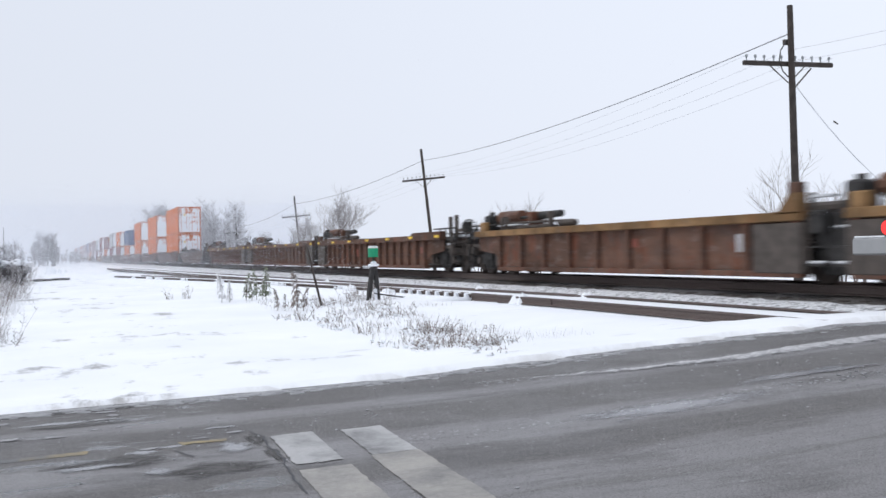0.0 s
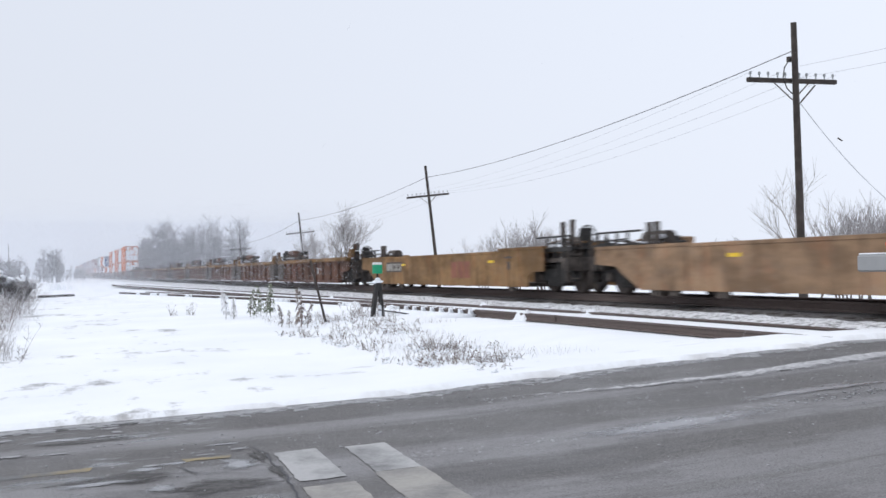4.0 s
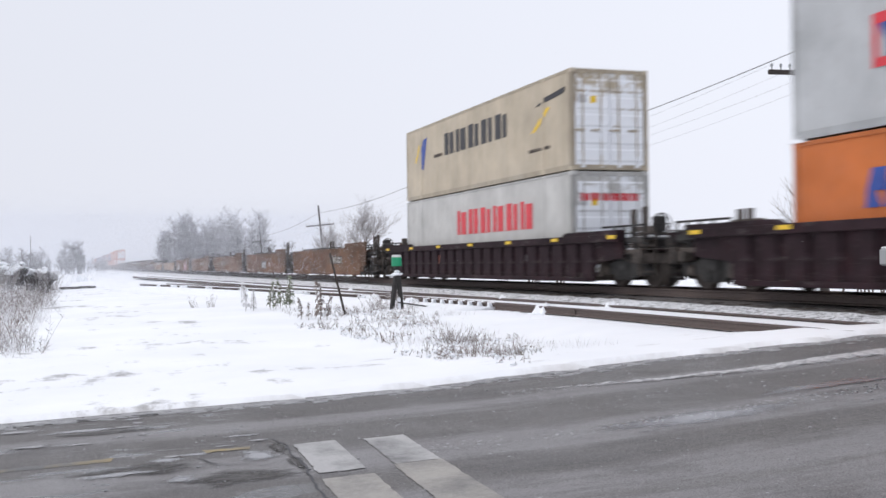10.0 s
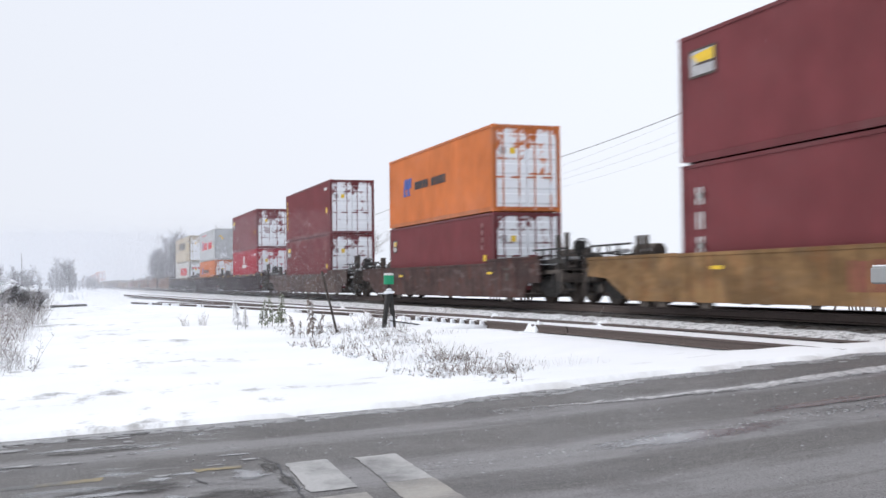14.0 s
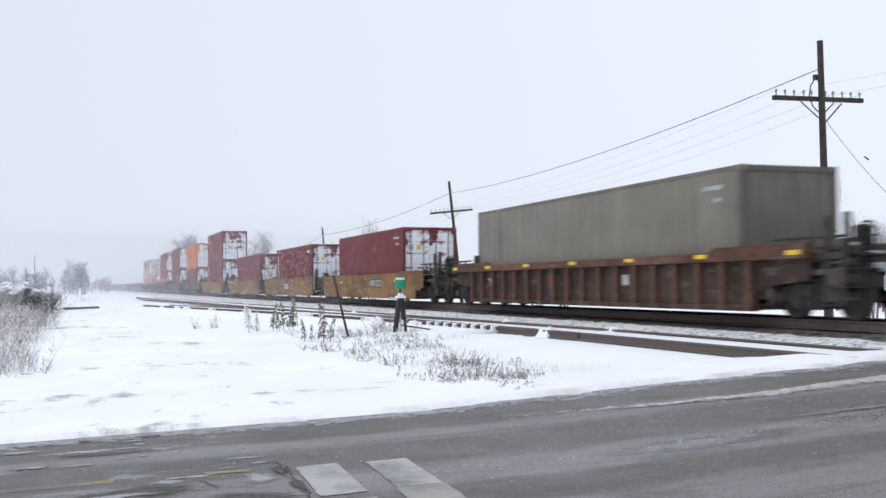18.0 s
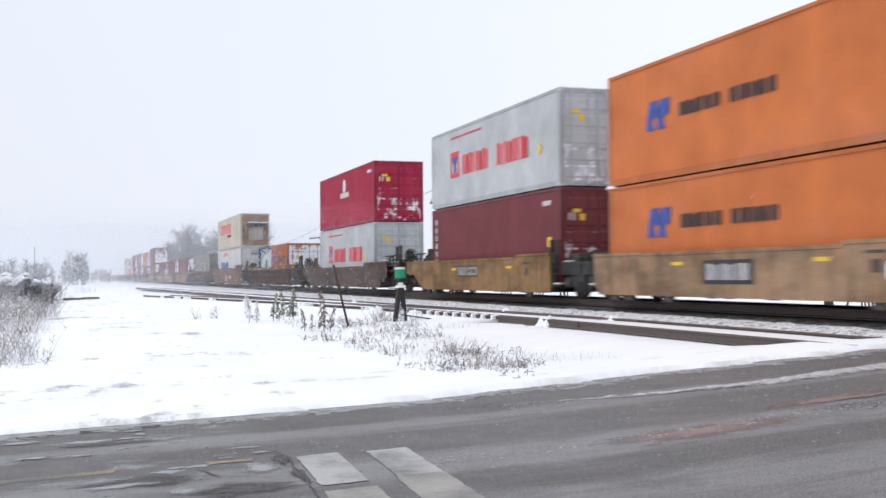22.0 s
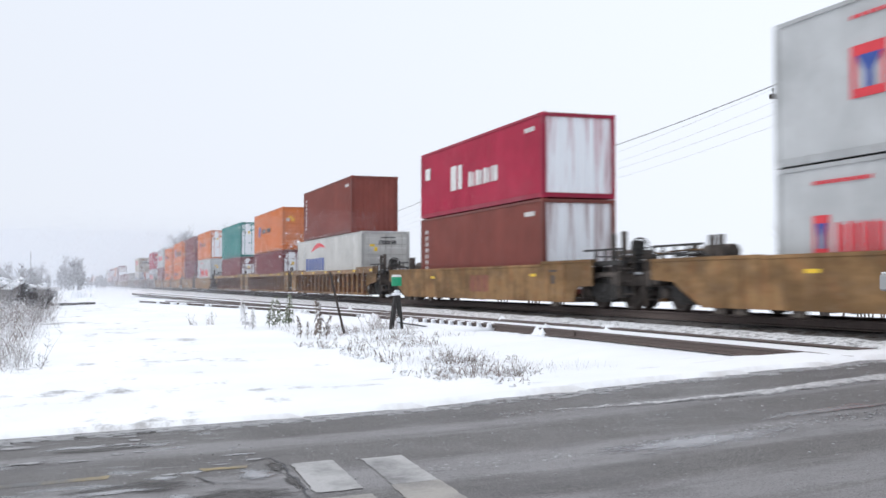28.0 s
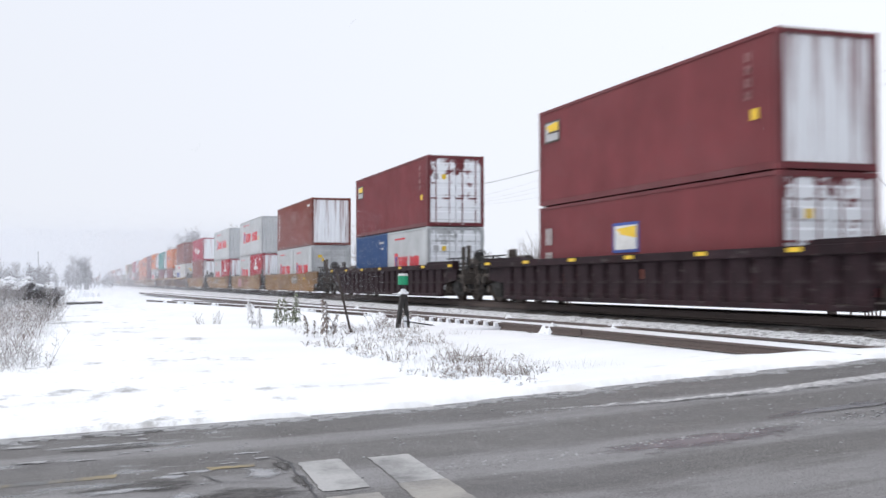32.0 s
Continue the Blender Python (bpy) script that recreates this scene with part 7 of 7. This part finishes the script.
def build_small():
    crossing_gate()
    switch_stand(-28.5, 8.2)
    x, y = -27.3, 6.5
    s = thing("marker_stake", "leaning dark marker stake in the snow", "stake", pose(x, y, field_z(x, y), 13.5, 0, 0))
    part("shaft", Mesh().rod((0, 0, -0.2), (0, 0, 1.55), 0.035, 0.03, 6), POLE, s)
    part("flat_top", Mesh().box(-0.05, 0.05, -0.02, 0.02, 1.35, 1.62, 0.008), DARK, s)
    rnd = random.Random(3)
    for i, (x, y, k) in enumerate(((-23.6, 10.35, 0.42), (-23.3, 11.9, 0.5), (-29.6, 11.75, 0.35), (-34.2, 9.1, 0.4), (-43.5, 10.6, 0.3))):
        m, nu, nv, k = Mesh(), 22, 8, 1.1 * k
        for a in range(nv + 1):
            q = a / nv
            for b in range(nu):
                t = 2 * math.pi * b / nu
                r = k * math.sin(q * math.pi / 2) * (1 + 0.45 * noise.noise((math.cos(t) * 2, math.sin(t) * 2, i * 5)))
                up = 0.13 * math.cos(q * math.pi / 2) * (1 + 1.3 * noise.noise((r * math.cos(t) * 6, r * math.sin(t) * 6, i * 3))) - 0.1 * q
                m.v.append((r * math.cos(t), 0.5 * r * math.sin(t), up))
        m.f = [(a * nu + b, a * nu + (b + 1) % nu, (a + 1) * nu + (b + 1) % nu, (a + 1) * nu + b) for a in range(nv) for b in range(nu)]
        tagged(part("snow_lump", m, SNOWCAP, at=pose(x, y, SIDE_TOP - 0.1), smooth=True), "lump of snow lying across the siding rail", "snow", "snow lumps on the siding")
    shed = thing("far_shed", "low grey shed with a frosted roof across the field", "shed", pose(-140, -2.6, -1.5))
    part("wall", Mesh().box(-1.5, 1.5, -1.4, 0.9, -0.3, 2.3), FARWOOD, shed)
    part("roof", Mesh().prism([(-1.7, 2.3), (1.7, 2.3), (0, 2.75)], -1.6, 1.1), CHALK, shed)
    heap = thing("snow_heap", "ragged heap under snow at the field's end", "snow heap", pose(-120, 0.4, 0.1))
    m = Mesh()
    for k in range(16):
        s = rnd.uniform(0.12, 0.3)
        cx, cy = rnd.gauss(0, 0.8), rnd.gauss(0, 0.4)
        m.rod((cx, cy, -0.3), (cx + 0.1, cy + 0.1, rnd.uniform(0.2, 0.85)), s * 1.5, s * 0.5, 7)
    part("snow_mass", m, SNOWCAP, heap)
    pile = thing("tie_pile", "low pile of old ties under snow", "pile", pose(-80, -0.3, 0.15))
    for i, (px, py, pz) in enumerate(((0, 0, 0.1), (1.5, -1.5, 0.1), (-1.2, 1.2, 0.12))):
        part("old_tie", Mesh().box(-0.12, 0.12, -0.6, 0.6, -0.2, 0.08, 0.02), TIE, pile, at=pose(px, py, pz, 0, 0, 12 * i - 8))
    mast = thing("far_mast", "thin far mast above the trees", "mast", pose(-250, -8.5, -2.5))
    part("shaft", Mesh().rod((0, 0, -0.3), (0, 0, 11), 0.12, 0.08, 5), FARWOOD, mast)


def build_slush():
    """Grey slush along the road's edge, loose lumps, puddles and cracks on the asphalt."""
    def top(x, y):
        return road_z(y) + 0.012 * noise.noise((x * 0.7, y * 0.5, 2)) - 0.02 * abs(x + 8) / 4
    rnd = random.Random(9)
    m = Mesh()
    for i in range(1500):
        y = rnd.uniform(-4, 13)
        x = EDGE + 0.1 + 0.16 * noise.noise((0, y * 0.9, 5)) + abs(rnd.gauss(0, 0.16))
        s = rnd.uniform(0.01, 0.04)
        m.box(x - s, x + s, y - s * 2.2, y + s * 2.2, top(x, y) - 0.02, top(x, y) + s * 0.3, s * 0.25)
    tagged(part("edge_slush", m, SLUSH), "grey slush crumbs along the road's edge", "slush", kind="stuff")
    m = Mesh()
    for i in range(1500):
        k = i % 4
        y = (rnd.uniform(4.5, 14), rnd.uniform(2.6, 9), rnd.uniform(1, 14), rnd.uniform(-2, 12))[k]
        x = (float(np.interp(y, [4.3, 5.1, 6.0, 7.4, 9.2, 12.0, 16.0], [-11.5, -11.25, -11.0, -10.9, -11.05, -11.3, -11.6])) + rnd.gauss(0, 0.1), -8.75 + rnd.gauss(0, 0.12), -10.3 + rnd.gauss(0, 0.9), rnd.uniform(-12.4, -6))[k]
        s = rnd.uniform(0.005, 0.017) * (1.0 if k < 2 else 0.75)
        m.box(x - s, x + s, y - s, y + s, top(x, y) - 0.004, top(x, y) + s * 0.5, s * 0.3)
    tagged(part("road_slush", m, SLUSH), "loose slush lumps between the wheel tracks", "slush", kind="stuff")
    def spill(name, i, x, y, a, b, mat, label, category, up=0.004):
        """A flat ragged patch, a across and b along the road."""
        n, rings = 40, (1.35, 1.0, 0.5)
        p = Mesh()
        for g in rings:
            for k in range(n):
                t = 2 * math.pi * k / n
                r = g * (1 + 0.5 * noise.noise((math.cos(t) * 1.4 + i * 7, math.sin(t) * 1.4, 1)) + 0.3 * noise.noise((math.cos(t) * 3 + i * 7, math.sin(t) * 3, 5)))
                px, py = x + a * r * math.cos(t), y + b * r * math.sin(t)
                p.v.append((px, py, top(px, py) + up))
        p.v.append((x, y, top(x, y) + up))
        for g in range(2):
            p.f += [(g * n + k, g * n + (k + 1) % n, (g + 1) * n + (k + 1) % n, (g + 1) * n + k) for k in range(n)]
        p.f += [(2 * n + k, 2 * n + (k + 1) % n, 3 * n) for k in range(n)]
        p = p.data(name)
        p.attributes.new("rim", "FLOAT", "POINT").data.foreach_set("value", [g for g in rings for _ in range(n)] + [0.0])
        tagged(part(name, p, mat), label, category, category + " on the road")
    for i, (x, y, a, b) in enumerate(((-9.25, 1.45, 0.3, 0.16), (-9.45, 0.72, 0.12, 0.14), (-8.5, 0.75, 0.13, 0.16), (-9.62, 0.95, 0.08, 0.2), (-9.0, 0.3, 0.1, 0.35), (-11.66, 0.1, 0.1, 0.42), (-10.4, 1.5, 0.05, 0.2))):
        spill("puddle", i, x, y, a, b, PALEPUDDLE, "shallow puddle on the worn asphalt, sky reflection partly painted", "puddle")
    for i, (x, y, a, b) in enumerate(((-11.95, -0.55, 0.12, 0.3), (-11.68, 0.52, 0.07, 0.2), (-10.85, -0.38, 0.1, 0.26), (-12.2, 0.58, 0.08, 0.16), (-11.9, 0.62, 0.08, 0.09), (-11.0, 0.4, 0.05, 0.06), (-11.05, 0.62, 0.05, 0.05), (-9.6, 0.78, 0.05, 0.12), (-9.9, 1.25, 0.05, 0.14), (-10.75, 0.05, 0.04, 0.2), (-10.05, 1.55, 0.06, 0.12), (-11.2, -1.1, 0.12, 0.4))):
        spill("slush_patch", i + 20, x, y, a, b, WETSLUSH, "thin grey-white slush on the asphalt", "slush", 0.007)
    for i, (x, y, a, b) in enumerate(((-9.1, 0.45, 0.26, 0.5), (-8.35, 1.2, 0.3, 0.42), (-9.55, 1.66, 0.3, 0.07), (-8.75, 1.68, 0.35, 0.06), (-11.4, 0.35, 0.13, 0.6), (-12.45, 0.1, 0.12, 1.2))):
        spill("asphalt_scar", i + 40, x, y, a, b, SCAR, "dark broken patch in the asphalt", "asphalt patch", 0.0025)
    rx = [4.3, 5.1, 6.0, 7.4, 9.2, 12.0, 16.0], [-11.5, -11.25, -11.0, -10.9, -11.05, -11.3, -11.6]
    ys = np.arange(4.4, 16.0, 0.07)
    across = (-1.0, -0.66, -0.33, 0.0, 0.33, 0.66, 1.0)
    p = Mesh()
    for q in ys:
        wide = float(np.interp(q, [4.4, 5.4, 7.0, 9.0, 14.0], [0.03, 0.1, 0.2, 0.32, 0.45])) * (1 + 0.4 * noise.noise((q * 2.2, 0, 3)))
        for k in across:
            x = float(np.interp(q, *rx)) + wide * k + 0.03 * noise.noise((q * 5, k * 2, 1))
            p.v.append((x, q, top(x, q) + 0.004 + 0.035 * (1 - k * k) * (0.6 + 0.8 * noise.noise((x * 9, q * 7, 4)))))
    n = len(across)
    p.f = [(a * n + k, a * n + k + 1, (a + 1) * n + k + 1, (a + 1) * n + k) for a in range(len(ys) - 1) for k in range(n - 1)]
    p = p.data("slush_ridge", True)
    p.attributes.new("rim", "FLOAT", "POINT").data.foreach_set("value", [min(1.1, abs(k) + 0.85 * max(0.0, 1 - (q - 4.4) / 3.0)) for q in ys for k in across])
    tagged(part("slush_ridge", p, RIDGE), "low ridge of grey-white slush pushed along the road", "slush", "slush on the road")
    for i, (x, y, a, b) in enumerate(((-8.6, 5.2, 0.35, 0.95), (-9.3, 7.2, 0.18, 0.9))):
        spill("puddle", i + 60, x, y, a, b, SKYSHEEN, "thin film of water on the wheel track, sky reflection painted pale", "puddle")
    m = Mesh()
    def crack(pts, w):
        for (a, b), (c, d) in zip(pts, pts[1:]):
            k = max(2, int(math.hypot(c - a, d - b) / 0.06))
            for q in range(k):
                xa, ya = a + (c - a) * q / k, b + (d - b) * q / k
                xb, yb = a + (c - a) * (q + 1) / k, b + (d - b) * (q + 1) / k
                o = 0.03 * noise.noise((xa * 5, ya * 5, 0)), 0.03 * noise.noise((xb * 5, yb * 5, 0))
                ww = w * (0.6 + 0.8 * abs(noise.noise((xa * 3, ya * 3, 2))))
                m.add([(xa, ya + o[0] - ww, top(xa, ya) + 0.005), (xb, yb + o[1] - ww, top(xb, yb) + 0.005), (xb, yb + o[1] + ww, top(xb, yb) + 0.005), (xa, ya + o[0] + ww, top(xa, ya) + 0.005)], [(0, 1, 2, 3)])
    crack([(-10.05, 1.7), (-9.6, 1.76), (-9.1, 1.7), (-8.6, 1.7), (-8.1, 1.66), (-7.7, 1.62), (-7.2, 1.6)], 0.011)
    crack([(-10.0, 1.2), (-9.9, 1.5), (-10.05, 1.72)], 0.01)
    crack([(-8.15, 1.72), (-8.05, 1.9), (-8.1, 2.1)], 0.012)
    crack([(-11.95, 5.8), (-11.3, 6.05), (-10.75, 6.4)], 0.008)
    crack([(-9.4, 0.95), (-9.0, 1.1), (-8.75, 1.5)], 0.012)
    tagged(part("road_cracks", m, BLACKM), "dark cracks in the asphalt", "crack", kind="structure")


def haze_and_flakes():
    """Snow in the air: fine still flakes over the field that stand in for haze and veil the distance, and larger flakes
    that drift past.
    """
    gen = np.random.default_rng(4)
    def flakes(name, pos, size, label):
        n = len(pos)
        d = gen.normal(size=(n, 3, 3))
        d /= np.linalg.norm(d, axis=2, keepdims=True)
        v = (pos[:, None, :] + d * size).reshape(-1, 3)
        me = bpy.data.meshes.new(name)
        me.vertices.add(3 * n)
        me.loops.add(3 * n)
        me.polygons.add(n)
        me.vertices.foreach_set("co", v.ravel())
        me.loops.foreach_set("vertex_index", np.arange(3 * n, dtype=np.int32))
        me.polygons.foreach_set("loop_start", np.arange(0, 3 * n, 3, dtype=np.int32))
        me.polygons.foreach_set("loop_total", np.full(n, 3, dtype=np.int32))
        me.update()
        ob = part(name, me, FLAKE)
        return tagged(ob, label, "snow", kind="stuff")
    def cloud(x0, x1, per):
        wide, high = 0.27 * x1 + 5, 0.042 * x1 + 2.6
        n = int(per * (x1 - x0) * wide * high)
        x, y, z = gen.uniform(x0, x1, n), gen.uniform(-0.065 * x1 - 2, 0.205 * x1 + 3, n), 0.3 + high * gen.uniform(0, 1, n) ** 1.15
        keep = (z < 0.042 * x + 2.9) & (y > -0.065 * x - 2) & (y < 0.205 * x + 3)
        return np.stack([-x, y, z], 1)[keep]
    # haze built as three clouds of motionless flakes, denser or larger with distance
    flakes("flake_haze_middle", cloud(45, 85, 46.0), 0.0148, "still flakes standing in for thin haze beyond the crossing")
    flakes("flake_haze_near", cloud(85, 185, 15.0), 0.0225, "fine still flakes standing in for haze over the field")
    flakes("flake_haze_far", cloud(185, 490, 0.62), 0.105, "dense still flakes standing in for the haze that hides the distance")
    count = 45000
    pos = np.stack([gen.uniform(-34, 36, count), gen.uniform(-8, 134, count), gen.uniform(0, 152, count)], 1)
    drift = flakes("drifting_snow", pos, 0.0105, "single snowflakes drifting past on the wind")
    return drift


def flake_mat():
    m = bpy.data.materials.new("snowflake")
    m.use_nodes = True
    n, l = m.node_tree.nodes, m.node_tree.links
    n.clear()
    a, b, x, o = n.new("ShaderNodeBsdfDiffuse"), n.new("ShaderNodeBsdfTranslucent"), n.new("ShaderNodeMixShader"), n.new("ShaderNodeOutputMaterial")
    # greyed so that the still flakes add up to the haze's tone
    a.inputs["Color"].default_value = b.inputs["Color"].default_value = (0.76, 0.78, 0.83, 1)
    l.new(a.outputs[0], x.inputs[1])
    l.new(b.outputs[0], x.inputs[2])
    l.new(x.outputs[0], o.inputs["Surface"])
    return m


FLAKE = flake_mat()
build_ground()
build_road()
build_slush()
DRIFT = haze_and_flakes()
build_poles()
build_plants()
build_small()
build_train()
build_tracks()
motions()
